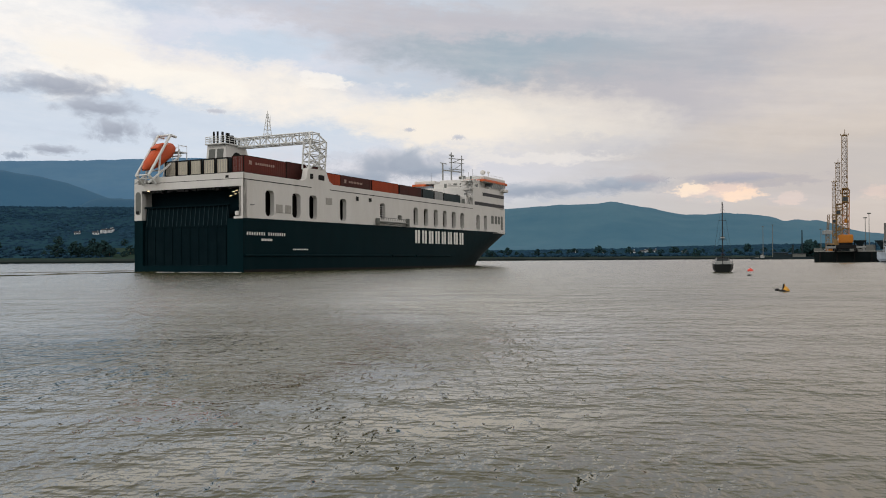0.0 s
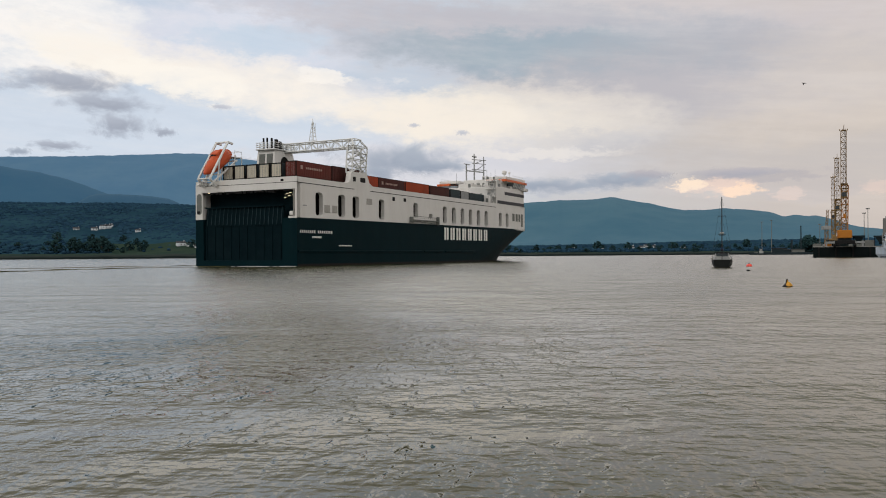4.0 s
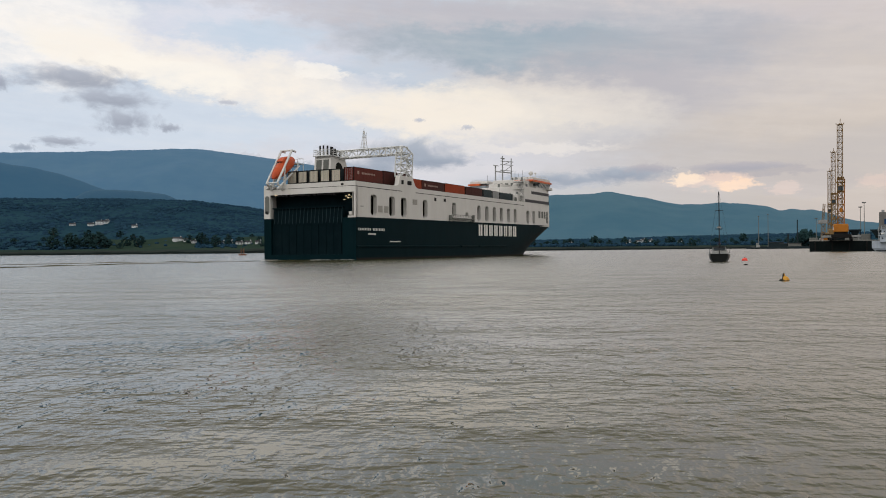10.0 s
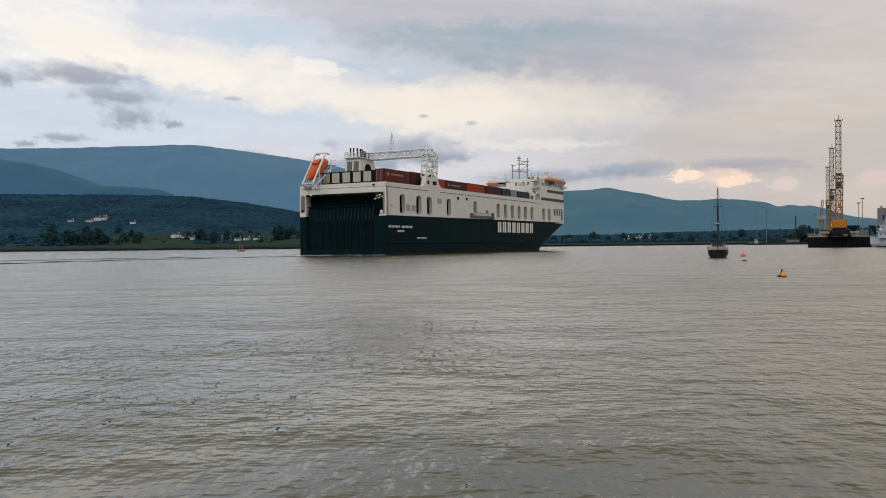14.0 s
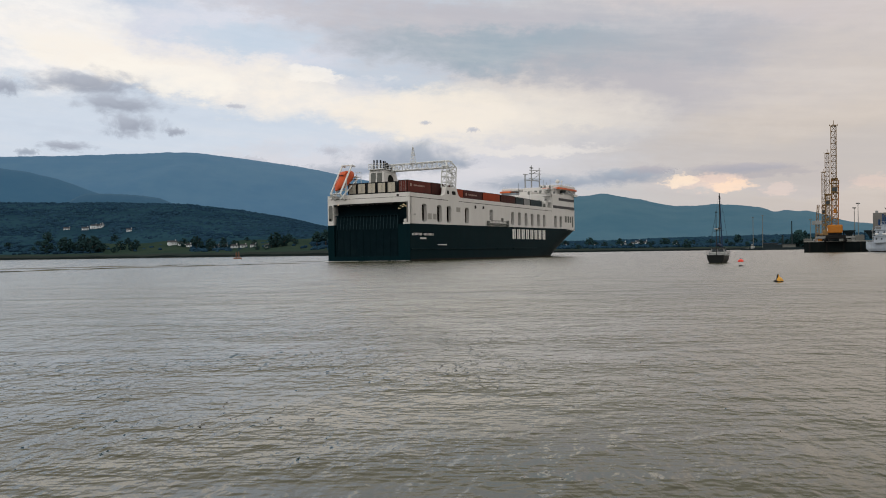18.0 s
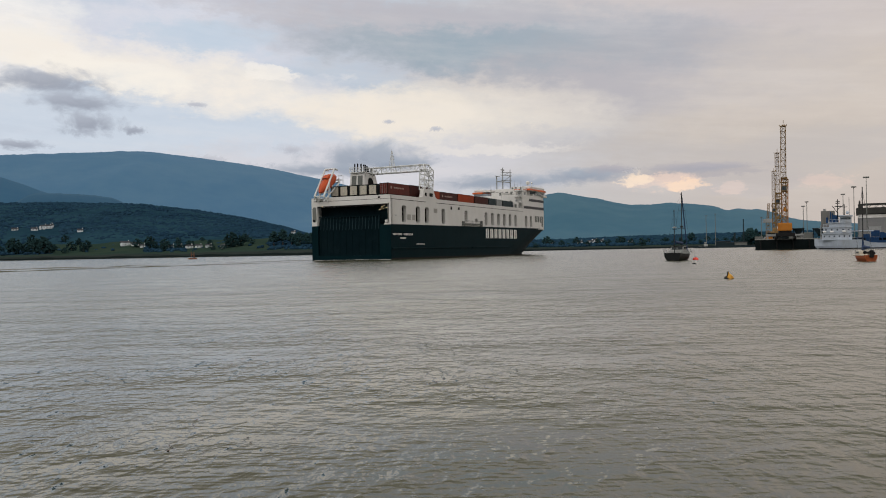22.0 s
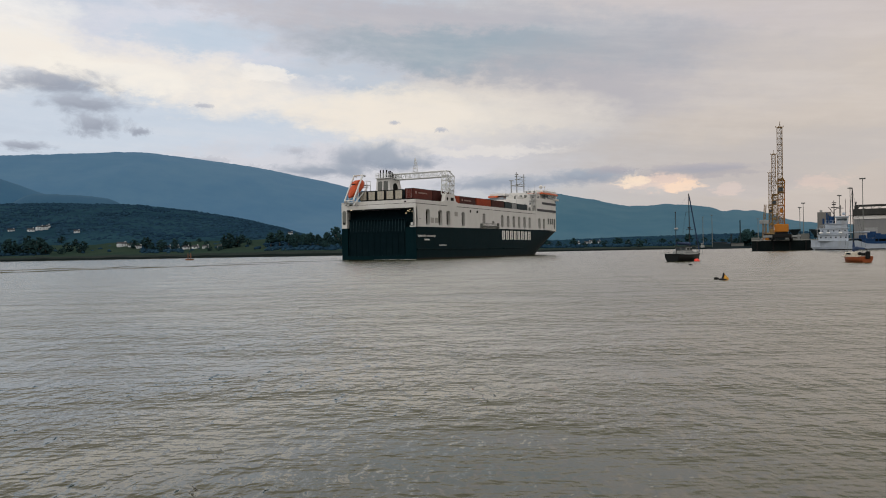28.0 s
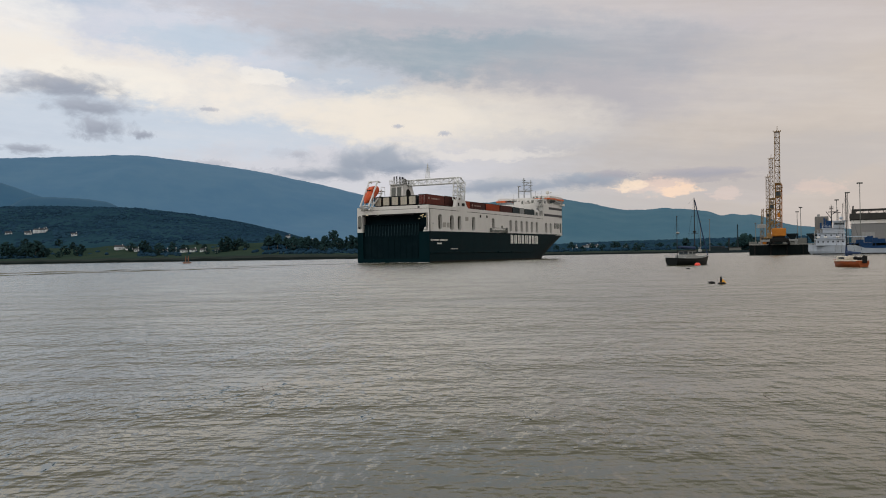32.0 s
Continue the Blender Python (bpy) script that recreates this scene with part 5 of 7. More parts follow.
# ---- boats and buoys at their moorings ----
def make_yacht():
    t = thing("ketch", "dark-hulled ketch with a white wheelhouse at its mooring", "sailing boat")
    part("hull", loft_hull(B(), 7.6, 2.55, 0.5, 0.95, 0.35, 0.8), M["yacht"], t, smooth=False)
    b = B()
    for s in (-1, 1):
        for i in range(10):
            u0, u1 = i / 10, (i + 1) / 10
            f = lambda u: (-3.8 + 7.9 * u, s * (1.36 * (0.8 + 0.2 * min(1, u / 0.4)) * (1 - max(0, (u - 0.45) / 0.55) ** 1.6)), 1.02 + 0.35 * (abs(u - 0.4) / 0.6) ** 2)
            bar(b, f(u0), f(u1), 0.06, 5)
    part("rubbing_rail", b, M["cabin"], t, "pale rubbing rail")
    b = B()
    box(b, -1.9, 0.4, -0.95, 0.95, 0.85, 1.5, 0.08)
    box(b, 0.4, 2.0, -0.75, 0.75, 0.85, 1.35, 0.08)
    part("cabin_trunk", b, M["cabin"], t)
    b = B()
    box(b, -1.3, 0.3, -0.85, 0.85, 1.5, 2.05, 0.1)
    wh = part("wheelhouse", b, M["cabin"], t)
    for s in (-1, 1):
        for k in range(2):
            b = B()
            box(b, -1.15 + k * 0.75, -0.55 + k * 0.75, s * 0.86 - 0.02, s * 0.86 + 0.02, 1.58, 1.95, 0.02)
            part("window", b, M["glass"], wh)
    for k in range(2):
        b = B()
        box(b, -1.33, -1.28, -0.7 + k * 0.75, -0.05 + k * 0.75, 1.58, 1.96, 0.02)
        part("window", b, M["glass"], wh)
    b = B()
    box(b, -1.6, 0.45, -0.98, 0.98, 2.05, 2.13, 0.03)
    part("wheelhouse_roof", b, M["spar"], t, "dark wheelhouse roof")
    b = B()
    bar(b, (1.15, 0, 0.9), (1.15, 0, 9.9), 0.075, 8, 0.05)
    for z in (4.6, 7.2):
        bar(b, (1.15, -0.5, z), (1.15, 0.5, z), 0.035, 5)
    box(b, 1.0, 1.3, -0.2, 0.2, 4.75, 5.0, 0.04)
    part("mainmast", b, M["spar"], t)
    b = B()
    bar(b, (-2.6, 0, 0.8), (-2.6, 0, 7.0), 0.055, 8, 0.04)
    bar(b, (-2.6, -0.35, 4.4), (-2.6, 0.35, 4.4), 0.03, 5)
    ball(b, (-2.6, 0, 7.05), 0.12, (1, 1, 0.7), 8)
    part("mizzen_mast", b, M["spar"], t)
    b = B()
    ball(b, (-2.45, 0, 4.7), 0.28, (1, 1, 0.5), 10)
    part("radar_dome", b, M["cabin"], t, "white radar dome")
    b = B()
    bar(b, (1.1, 0, 2.45), (-2.3, 0, 2.65), 0.25, 8, 0.16)
    part("boom", b, M["canvas"], t, "boom with dark sail cover")
    b = B()
    bar(b, (1.25, 0, 9.6), (3.9, 0, 1.4), 0.075, 6)
    part("furled_jib", b, M["canvas"], t, "dark furled foresail")
    b = B()
    for s in (-1, 1):
        bar(b, (1.15, s * 0.05, 9.8), (1.0, s * 1.3, 1.1), 0.007, 4)
        bar(b, (1.15, s * 0.5, 7.2), (0.6, s * 1.3, 1.1), 0.007, 4)
        bar(b, (-2.6, 0, 6.9), (-2.8, s * 1.1, 1.0), 0.007, 4)
    bar(b, (1.15, 0, 9.9), (-2.6, 0, 7.0), 0.007, 4)
    part("rigging", b, M["spar"], t)
    rail = lambda i, s: Vector((-3.5 + i * 1.1, s * 1.2 * (1 if i < 5 else 0.75), 0.95))
    for s in (-1, 1):
        for i in range(7):
            b = B()
            bar(b, rail(i, s), rail(i, s) + Vector((0, 0, 0.65)), 0.02, 4)
            part("stanchion", b, M["grey"], t)
        for z in (0.35, 0.65):
            b = B()
            for i in range(6):
                bar(b, rail(i, s) + Vector((0, 0, z)), rail(i + 1, s) + Vector((0, 0, z)), 0.012, 4)
            part("guard_wire", b, M["grey"], t)
    t.scale = (1.07, 1.07, 1.0)
    return t


def make_red_boat():
    t = thing("sloop", "small orange-red sailing boat with blue sail cover", "sailing boat")
    part("hull", loft_hull(B(), 4.5, 1.55, 0.3, 0.58, 0.22, 0.7), M["red_hull"], t)
    b = B()
    box(b, -1.9, 1.5, -0.7, 0.7, 0.58, 0.72, 0.05)
    part("deck", b, M["cream"], t)
    b = B()
    box(b, -0.3, 1.3, -0.5, 0.5, 0.7, 1.15, 0.12)
    cab = part("cabin", b, M["cream"], t)
    for s in (-1, 1):
        b = B()
        box(b, 0.0, 0.9, s * 0.51 - 0.02, s * 0.51 + 0.02, 0.85, 1.05, 0.02)
        part("window", b, M["glass"], cab)
    b = B()
    bar(b, (0.35, 0, 0.7), (0.35, 0, 8.3), 0.06, 8, 0.045)
    bar(b, (0.35, -0.4, 5.2), (0.35, 0.4, 5.2), 0.025, 5)
    part("mast", b, M["spar"], t)
    b = B()
    bar(b, (0.3, 0, 1.55), (-1.7, 0, 1.5), 0.17, 8, 0.1)
    bar(b, (0.38, 0, 1.2), (0.38, 0, 2.8), 0.15, 8, 0.05)
    ball(b, (-0.2, 0, 1.5), 0.3, (1.6, 0.9, 0.8), 10)
    part("sail_cover", b, M["canvas"], t, "blue sail cover")
    b = B()
    box(b, -2.5, -2.2, -0.2, 0.2, 0.4, 1.2, 0.08)
    ball(b, (-2.3, 0, 1.15), 0.15, (1.1, 0.8, 0.8), 10)
    part("outboard", b, M["black"], t, "black outboard motor")
    b = B()
    for s in (-1, 1):
        bar(b, (0.35, 0, 8.2), (0.1, s * 0.8, 0.7), 0.01, 4)
    bar(b, (0.35, 0, 8.2), (2.4, 0, 0.9), 0.01, 4)
    bar(b, (0.35, 0, 8.2), (-2.3, 0, 0.8), 0.01, 4)
    part("rigging", b, M["spar"], t)
    b = B()
    ball(b, (-1.5, 0.35, 0.95), 0.24, (1, 0.8, 0.8), 10)
    box(b, -1.9, -1.2, -0.5, 0.1, 0.7, 1.05, 0.08)
    part("cockpit_gear", b, M["black"], t)
    t.scale = (1.22, 1.12, 1.0)
    return t


def make_red_buoy():
    t = thing("mooring_buoy", "round bright red mooring buoy", "buoy")
    part("float", ball(B(), (0, 0, 0.04), 0.42, (1, 1, 0.85), 18), M["red_buoy"], t, smooth=True)
    b = B()
    bar(b, (0, 0, 0.36), (0, 0, 0.48), 0.09, 8)
    part("eye", b, M["black"], t)
    return t


def make_yellow_buoy():
    t = thing("marker_buoy", "small yellow plastic marker buoy with an upright fin", "buoy")
    b = B()
    ball(b, (0, 0, 0.02), 0.30, (1, 0.8, 0.36), 14)
    part("float", b, M["black"], t, "weed-blackened float")
    b = B()
    bar(b, (0.09, 0, 0.03), (0.08, 0, 0.14), 0.22, 12, 0.17)
    bar(b, (0.08, 0, 0.13), (0.04, 0, 0.28), 0.17, 12, 0.07)
    part("body", b, M["yellow"], t)
    b = B()
    bar(b, (-0.05, 0, 0.08), (-0.02, 0, 0.44), 0.075, 8, 0.05)
    part("fin", b, M["black"], t)
    b = B()
    bar(b, (0.0, 0, 0.1), (0.02, 0, 0.4), 0.05, 8, 0.03)
    part("grip", b, M["yellow"], t)
    return t


def make_float(label):
    t = thing("pickup_float", label, "buoy")
    b = B()
    ball(b, (0, 0, 0.03), 0.15, (1.5, 1, 0.75), 12)
    part("body", b, M["black"], t, smooth=True)
    b = B()
    bar(b, (0.12, 0, 0.06), (0.24, 0, 0.1), 0.035, 6)
    part("ring", b, M["black"], t)
    return t


def make_channel_buoy():
    t = thing("channel_buoy", "rusty orange mooring float with two upright posts", "buoy", m=Matrix.Translation(polar(-17.54, 465)))
    b = B()
    bar(b, (0, 0, -0.4), (0, 0, 0.75), 2.3, 16, 2.2)
    part("float", b, M["rust"], t)
    for x in (-0.75, 0.75):
        b = B()
        bar(b, (x, 0, 0.9), (x, 0, 3.9), 0.28, 8, 0.22)
        part("post", b, M["rust"], t)
    b = B()
    bar(b, (-0.75, 0, 2.6), (0.75, 0, 2.6), 0.1, 6)
    part("brace", b, M["rust"], t)


make_channel_buoy()
ketch, sloop, red_buoy, yellow_buoy = make_yacht(), make_red_boat(), make_red_buoy(), make_yellow_buoy()
float_a, float_b = make_float("small dark pick-up float on the water"), make_float("small dark float beside the yellow buoy")


# ---- the ferry ----
# x runs from the transom to the bow, y to port, z up from the waterline
def line_z(x):
    """Height of the paint line between dark hull and white topsides."""
    return 9.3 + 0.7 * min(1.0, x / 122)


def half(x, z):
    """Half breadth of the hull."""
    t = max(0.0, min(1.0, z / 10.0))
    xs, xe = 78 + 34 * t, 127 + 14.5 * t ** 1.4
    if x <= xs:
        return 12.5
    s = min(1.0, (x - xs) / (xe - xs))
    return max(0.02, 12.5 * (1 - s ** (1.7 + 0.8 * t)))


def make_ferry():
    F = thing("ferry", "freight ferry with dark teal hull and white topsides", "ship")
    xs = [0, 4, 10, 20, 30, 40, 50, 60, 70, 78, 84, 90, 95, 100, 104, 108, 112, 115, 118, 121, 123, 125, 127, 129, 131, 133, 135, 137, 139, 140.5, 141.5]
    # dark hull plating, each side a sheet from below the water to the paint line
    for side in (-1, 1):
        bm = B()
        rows = []
        for x in xs:
            row = []
            for k in range(9):
                z = -1.5 + (line_z(x) + 1.5) * k / 8
                t = max(0.0, min(1.0, z / 10.0))
                xe = 127 + 14.5 * t ** 1.4
                row.append(bm.verts.new((min(x, xe), side * (half(min(x, xe), z) + 0.03), z)))
            rows.append(row)
        for i in range(len(rows) - 1):
            for k in range(8):
                f = (rows[i][k], rows[i + 1][k], rows[i + 1][k + 1], rows[i][k + 1])
                bm.faces.new(f if side < 0 else f[::-1])
        bmesh.ops.remove_doubles(bm, verts=bm.verts, dist=0.002)
        part("hull_plating", bm, M["navy"], F, "dark teal steel hull side", smooth=True)
        # rubbing strakes low on the side
        for x0, x1 in ((0.3, 50), (51.3, 62), (63, 82)):
            b = B()
            bar(b, (x0, side * (half(x0, 2.9) + 0.1), 2.9), (x1, side * (half(x1, 2.9) + 0.1), 2.9), 0.22, 6)
            part("rubbing_strake", b, M["navy"], F)
        b = B()
        n = 40
        for i in range(n):
            a, c = 0.1 + 126 * i / n, 0.1 + 126 * (i + 1) / n
            q = [b.verts.new((x, side * (half(x, z) + 0.05), z)) for x, z in ((a, -0.6), (c, -0.6), (c, 0.45), (a, 0.45))]
            b.faces.new(q if side < 0 else q[::-1])
        part("boot_topping", b, M["boot"], F, "brown weathered waterline band")
    # white topsides with the row of tall rounded openings
    holes = [(6.0, 8.5), (13.9, 16.5), (19.3, 21.9), (30.0, 32.4), (61.9, 64.2), (67.3, 69.6), (72.7, 75.0), (77.9, 80.2), (83.3, 85.7), (88.7, 91.0), (99.4, 101.8), (104.7, 107.1)]
    cuts = [(a, b, 9.85 + 0.3 * min(1, a / 60), 14.45, 0.75) for a, b in holes] + [(46.1, 48.4, 11.0, 14.5, 0.7), (54.2, 56.1, 11.1, 12.2, 0.4)]
    bm = B()
    holed_wall(bm, 0, 108.6, 9.15, 17.05, cuts, lambda x, z, d: (x, -12.5 + d, z), 0.9)
    part("starboard_topside", bm, M["white"], F, "white topside pierced by tall rounded openings")
    bm = B()
    box(bm, 0, 108.6, 11.6, 12.5, 9.15, 17.05)
    part("port_topside", bm, M["white"], F)
    bm = B()
    for side in (-1, 1):
        rows = []
        for x in [108.6, 110, 112, 114, 116, 118, 120, 122, 124, 126, 128, 130, 132, 134, 136, 138, 139.5, 140.6, 141.5]:
            rows.append([bm.verts.new((x, side * half(x, 10), z)) for z in (9.6, 13, 17.2)])
        for i in range(len(rows) - 1):
            for k in range(2):
                f = (rows[i][k], rows[i + 1][k], rows[i + 1][k + 1], rows[i][k + 1])
                bm.faces.new(f if side < 0 else f[::-1])
    bmesh.ops.remove_doubles(bm, verts=bm.verts, dist=0.03)
    part("bow_topside", bm, M["white"], F, smooth=True)
    # square windows and mooring port at the bow
    for a, z0 in ((110.1, 12.3), (112.9, 12.3), (115.5, 12.3)):
        b = B()
        y0, y1 = -half(a, 10), -half(a + 2, 10)
        q = [b.verts.new(p) for p in ((a, y0 - 0.04, z0), (a + 1.9, y1 - 0.04, z0), (a + 1.9, y1 - 0.04, z0 + 2.3), (a, y0 - 0.04, z0 + 2.3))]
        b.faces.new(q)
        part("bow_window", b, M["midgrey"], F)
    b = B()
    box(b, 118.2, 120.1, -half(119.2, 10) - 0.12, -half(119.2, 10) + 0.3, 10.7, 14.8, 0.2)
    part("mooring_port", b, M["midgrey"], F)
    # recessed panels, grilles and vents on the side
    for a, c, z0, z1, m, nm in ((9.0, 10.9, 10.6, 12.1, "hatch", "side_hatch"), (11.7, 13.5, 10.6, 12.1, "hatch", "side_hatch"), (24.9, 27.1, 13.0, 14.3, "hatch", "side_grille"), (36.1, 37.1, 14.4, 15.3, "black", "side_vent"), (41.3, 42.4, 14.5, 15.3, "black", "side_vent"), (1.8, 3.0, 11.6, 11.75, "grey", "side_step")):
        b = B()
        box(b, a, c, -12.58, -12.45, z0, z1, 0.04)
        if nm != "side_vent":
            for i in range(4):
                zz = z0 + (i + 0.5) * (z1 - z0) / 4
                box(b, a + 0.15, c - 0.15, -12.63, -12.57, zz - 0.04, zz + 0.04)
        part(nm, b, M[m], F)
    # a dark groove below the bulwark rail
    for x0, x1 in ((0.2, 20.0), (26.4, 97)):
        b = B()
        box(b, x0, x1, -12.53, -12.4, 15.88, 16.02)
        part("sheer_groove", b, M["black"], F)
    # pilot platform hung on the side
    b = B()
    box(b, 44.2, 58.4, -13.2, -12.6, 10.2, 10.5, 0.05)
    box(b, 44.0, 44.7, -13.3, -12.55, 9.7, 11.1, 0.05)
    box(b, 58.0, 58.5, -13.3, -12.55, 9.5, 11.5, 0.05)
    bar(b, (44.5, -13.0, 10.1), (58.2, -13.0, 9.7), 0.1, 5)
    pl = part("gangway", b, M["midgrey"], F, "stowed grey gangway on the ship's side")
    b = B()
    for i in range(13):
        bar(b, (45.5 + i, -13.25, 10.75), (45.5 + i, -13.25, 11.3), 0.04, 4)
    bar(b, (45.5, -13.25, 11.3), (57.5, -13.25, 11.2), 0.05, 4)
    part("handrail", b, M["midgrey"], pl)
    b = B()
    for i in range(6):
        bar(b, (46.4, -12.2, 11.3 + i * 0.5), (48.2, -12.2, 11.3 + i * 0.5), 0.06, 4)
    part("ladder", b, M["white"], F)
    # decks and inner walls; the garage ones near-black for the shade inside
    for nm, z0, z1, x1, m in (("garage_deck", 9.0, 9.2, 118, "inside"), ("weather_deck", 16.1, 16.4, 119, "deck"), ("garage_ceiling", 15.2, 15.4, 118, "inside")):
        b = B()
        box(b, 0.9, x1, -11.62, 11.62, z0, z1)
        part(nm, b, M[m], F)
    # black chassis paint here gives the shade behind the side openings
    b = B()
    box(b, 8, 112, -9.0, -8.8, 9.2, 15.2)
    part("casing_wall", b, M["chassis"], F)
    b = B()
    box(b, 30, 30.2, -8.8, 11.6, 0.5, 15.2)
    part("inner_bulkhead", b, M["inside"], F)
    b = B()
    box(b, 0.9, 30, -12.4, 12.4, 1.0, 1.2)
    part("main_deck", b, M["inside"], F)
    # stern frame
    def stern_piece(nm, y0, y1, z0, z1, m, x0=0.0, x1=1.1, bev=0.0):
        q = B()
        box(q, x0, x1, y0, y1, z0, z1, bev)
        return part(nm, q, M[m], F)
    stern_piece("transom_header", -12.5, 12.5, 14.75, 16.0, "white", -0.04, 0.95)
    stern_piece("stern_bulwark", -12.5, 8.3, 16.1, 17.1, "white", 0.0, 0.4)
    stern_piece("transom_post", 10.7, 12.5, 9.4, 14.75, "white", -0.04, 0.95)
    stern_piece("transom_post", -12.5, -12.05, 9.3, 14.75, "white", -0.04, 0.95)
    stern_piece("transom_shoulder", -12.5, -10.5, 9.2, 9.6, "white", -0.05, 0.95)
    stern_piece("transom_plating", 10.5, 12.5, -1.5, 9.4, "navy", -0.03, 0.95)
    stern_piece("transom_plating", -12.5, -9.1, -1.5, 9.25, "navy", -0.03, 0.95)
    stern_piece("transom_sill", -9.1, 10.5, -1.5, 1.2, "navy", -0.03, 0.95)
    stern_piece("stern_fairlead", 11.3, 12.2, 10.5, 11.2, "black", -0.1, 0.1, 0.15)
    stern_piece("stern_fairlead", -11.6, -10.8, 9.7, 10.5, "white", -0.15, 0.3, 0.12)
    stern_piece("stern_groove", -12.5, 12.5, 16.0, 16.1, "black", 0.03, 0.4)
    stern_piece("chock", -9.4, -8.7, 16.25, 16.7, "black", -0.05, 0.1, 0.05)
    b = B()
    rim = rounded(10.9, 12.2, 10.4, 14.6, 0.6)
    vs = [b.verts.new((-0.06, y, z)) for y, z in rim]
    b.faces.new(vs[::-1])
    part("mooring_recess", b, M["midgrey"], F)
    # gear under the header
    rng = random.Random(3)
    for i in range(26):
        y = -11.5 + i * 0.87
        h = rng.uniform(0.1, 0.55)
        b = B()
        box(b, 0.1, 0.8, y, y + rng.uniform(0.5, 0.9), 14.75 - h, 14.76)
        part("door_gear", b, M["black"], F)
    # stern ramp, folded up in the opening
    b = B()
    box(b, 0.45, 0.8, -9.0, 10.4, 1.2, 8.1)
    ramp = part("stern_ramp", b, M["ramp"], F, "raised black-blue ribbed stern ramp")
    b = B()
    tilt = Matrix.Translation((0.5, 0, 8.1)) @ Matrix.Rotation(radians(6), 4, "Y")
    box(b, 0, 0.3, -8.8, 10.3, 0, 3.7, 0, tilt)
    part("ramp_flap", b, M["ramp"], ramp)
    b = B()
    box(b, -0.12, 0.0, -0.06, 0.06, 0, 6.7)
    r0 = part("ramp_rib", b, M["ramp"], ramp)
    r0.location = (0.45, -8.4, 1.3)
    for i in range(1, 10):
        again(r0, 0, i * 2.03)
    b = B()
    bar(b, (-0.08, 0, 0), (0.35, 0, 3.6), 0.06, 5)
    r1 = part("flap_rib", b, M["rib"], ramp)
    r1.location = (0.42, -8.5, 8.1)
    for i in range(1, 19):
        again(r1, 0, i * 1.02)
    for z in (8.1, 11.7):
        b = B()
        box(b, 0.30, 0.46 if z < 9 else 0.95, -8.9, 10.35, z - 0.12, z + 0.12)
        part("ramp_beam", b, M["ramp"], ramp)
    b = B()
    box(b, 3.2, 3.5, -10.5, 11.5, 8.5, 14.6, 0, None)
    part("inner_door", b, M["ramp"], F)
    # lamps under the garage ceiling
    b = B()
    box(b, -0.12, 0.12, -0.2, 0.2, -0.035, 0.035, 0.02)
    l0 = part("deck_lamp", b, M["lamp"], F, "lit warm deck lamp")
    l0.location = (1.6, -11.3, 14.2)
    for x, y, z in ((1.7, -9.7, 14.2), (1.9, -8.8, 14.0), (1.8, -9.4, 13.6), (1.6, -10.4, 13.75), (2.0, -8.2, 13.3), (2.2, -11.2, 13.2), (-0.1, 9.0, 14.62)):
        o = l0.copy()
        scene.collection.objects.link(o)
        o.location = (x, y, z)
    for x in (6.4, 14.3, 19.7):
        o = l0.copy()
        scene.collection.objects.link(o)
        o.location = (x, -11.3, 14.15)
        o.scale = (0.5, 0.4, 0.8)
    # name and owner's mark as plain bars
    def marks(nm, label, xs0, w, z0, z1):
        q = B()
        box(q, 0, w, -12.62, -12.52, z0, z1, 0.02)
        first = part(nm, q, M["letter"], F, label)
        first.location.x = xs0[0]
        for x in xs0[1:]:
            again(first, x - xs0[0])
    marks("owner_mark", "large white painted bar", [62.6 + i * 3.62 + d for i in range(8) for d in (0.0, 1.42)], 0.94, 5.9, 9.05)
    marks("name_mark", "small white painted bar", [0.9 + i * 0.65 for i in range(17) if i != 8], 0.26, 6.4, 6.95)
    marks("port_mark", "", [4.8 + i * 0.45 for i in range(7)], 0.3, 5.45, 5.85)
    marks("hull_mark", "", [14.0 + i * 0.55 for i in range(9)], 0.35, 3.9, 4.15)
    # fairing and lattice gantry across the deck
    b = B()
    pts = [(17.0, 17.0), (18.4, 17.5), (18.9, 19.3), (19.2, 19.6), (25.0, 19.6), (25.3, 19.0), (26.2, 17.6), (27.6, 17.0)]
    v0 = [b.verts.new((x, -12.5, z)) for x, z in pts]
    v1 = [b.verts.new((x, -11.3, z)) for x, z in pts]
    b.faces.new(v0[::-1])
    b.faces.new(v1)
    for i in range(len(pts)):
        j = (i + 1) % len(pts)
        b.faces.new((v0[i], v0[j], v1[j], v1[i]))
    gf = part("gantry_fairing", b, M["white"], F)
    # raised black plates take the place of shaded openings
    for a, c in ((19.6, 20.6), (22.4, 24.4)):
        b = B()
        box(b, a, c, -12.6, -12.4, 17.6, 18.6, 0.15)
        part("fairing_opening", b, M["black"], gf)
    b = B()
    truss(b, (19.3, -12.4, 19.5), (19.9, -12.4, 25.3), (5.5, 0, 0), (0, 1.5, 0), 4, 0.17)
    for z0 in (19.5, 22.4):
        bar(b, (19.4, -12.4, z0), (24.6, -12.4, z0 + 2.9), 0.14, 5)
        bar(b, (24.6, -12.4, z0), (19.6, -12.4, z0 + 2.9), 0.14, 5)
    bar(b, (19.9, -12.4, 25.3), (20.6, -11.6, 26.7), 0.2, 6)
    bar(b, (25.2, -12.4, 25.3), (23.6, -11.6, 26.7), 0.2, 6)
    part("gantry_leg", b, M["truss"], F)
    b = B()
    truss(b, (20.9, -12.2, 25.0), (20.9, 7.0, 25.0), (2.4, 0, 0), (0, 0, 1.75), 12, 0.15)
    part("gantry_beam", b, M["truss"], F, "pale lattice beam spanning the deck")
    b = B()
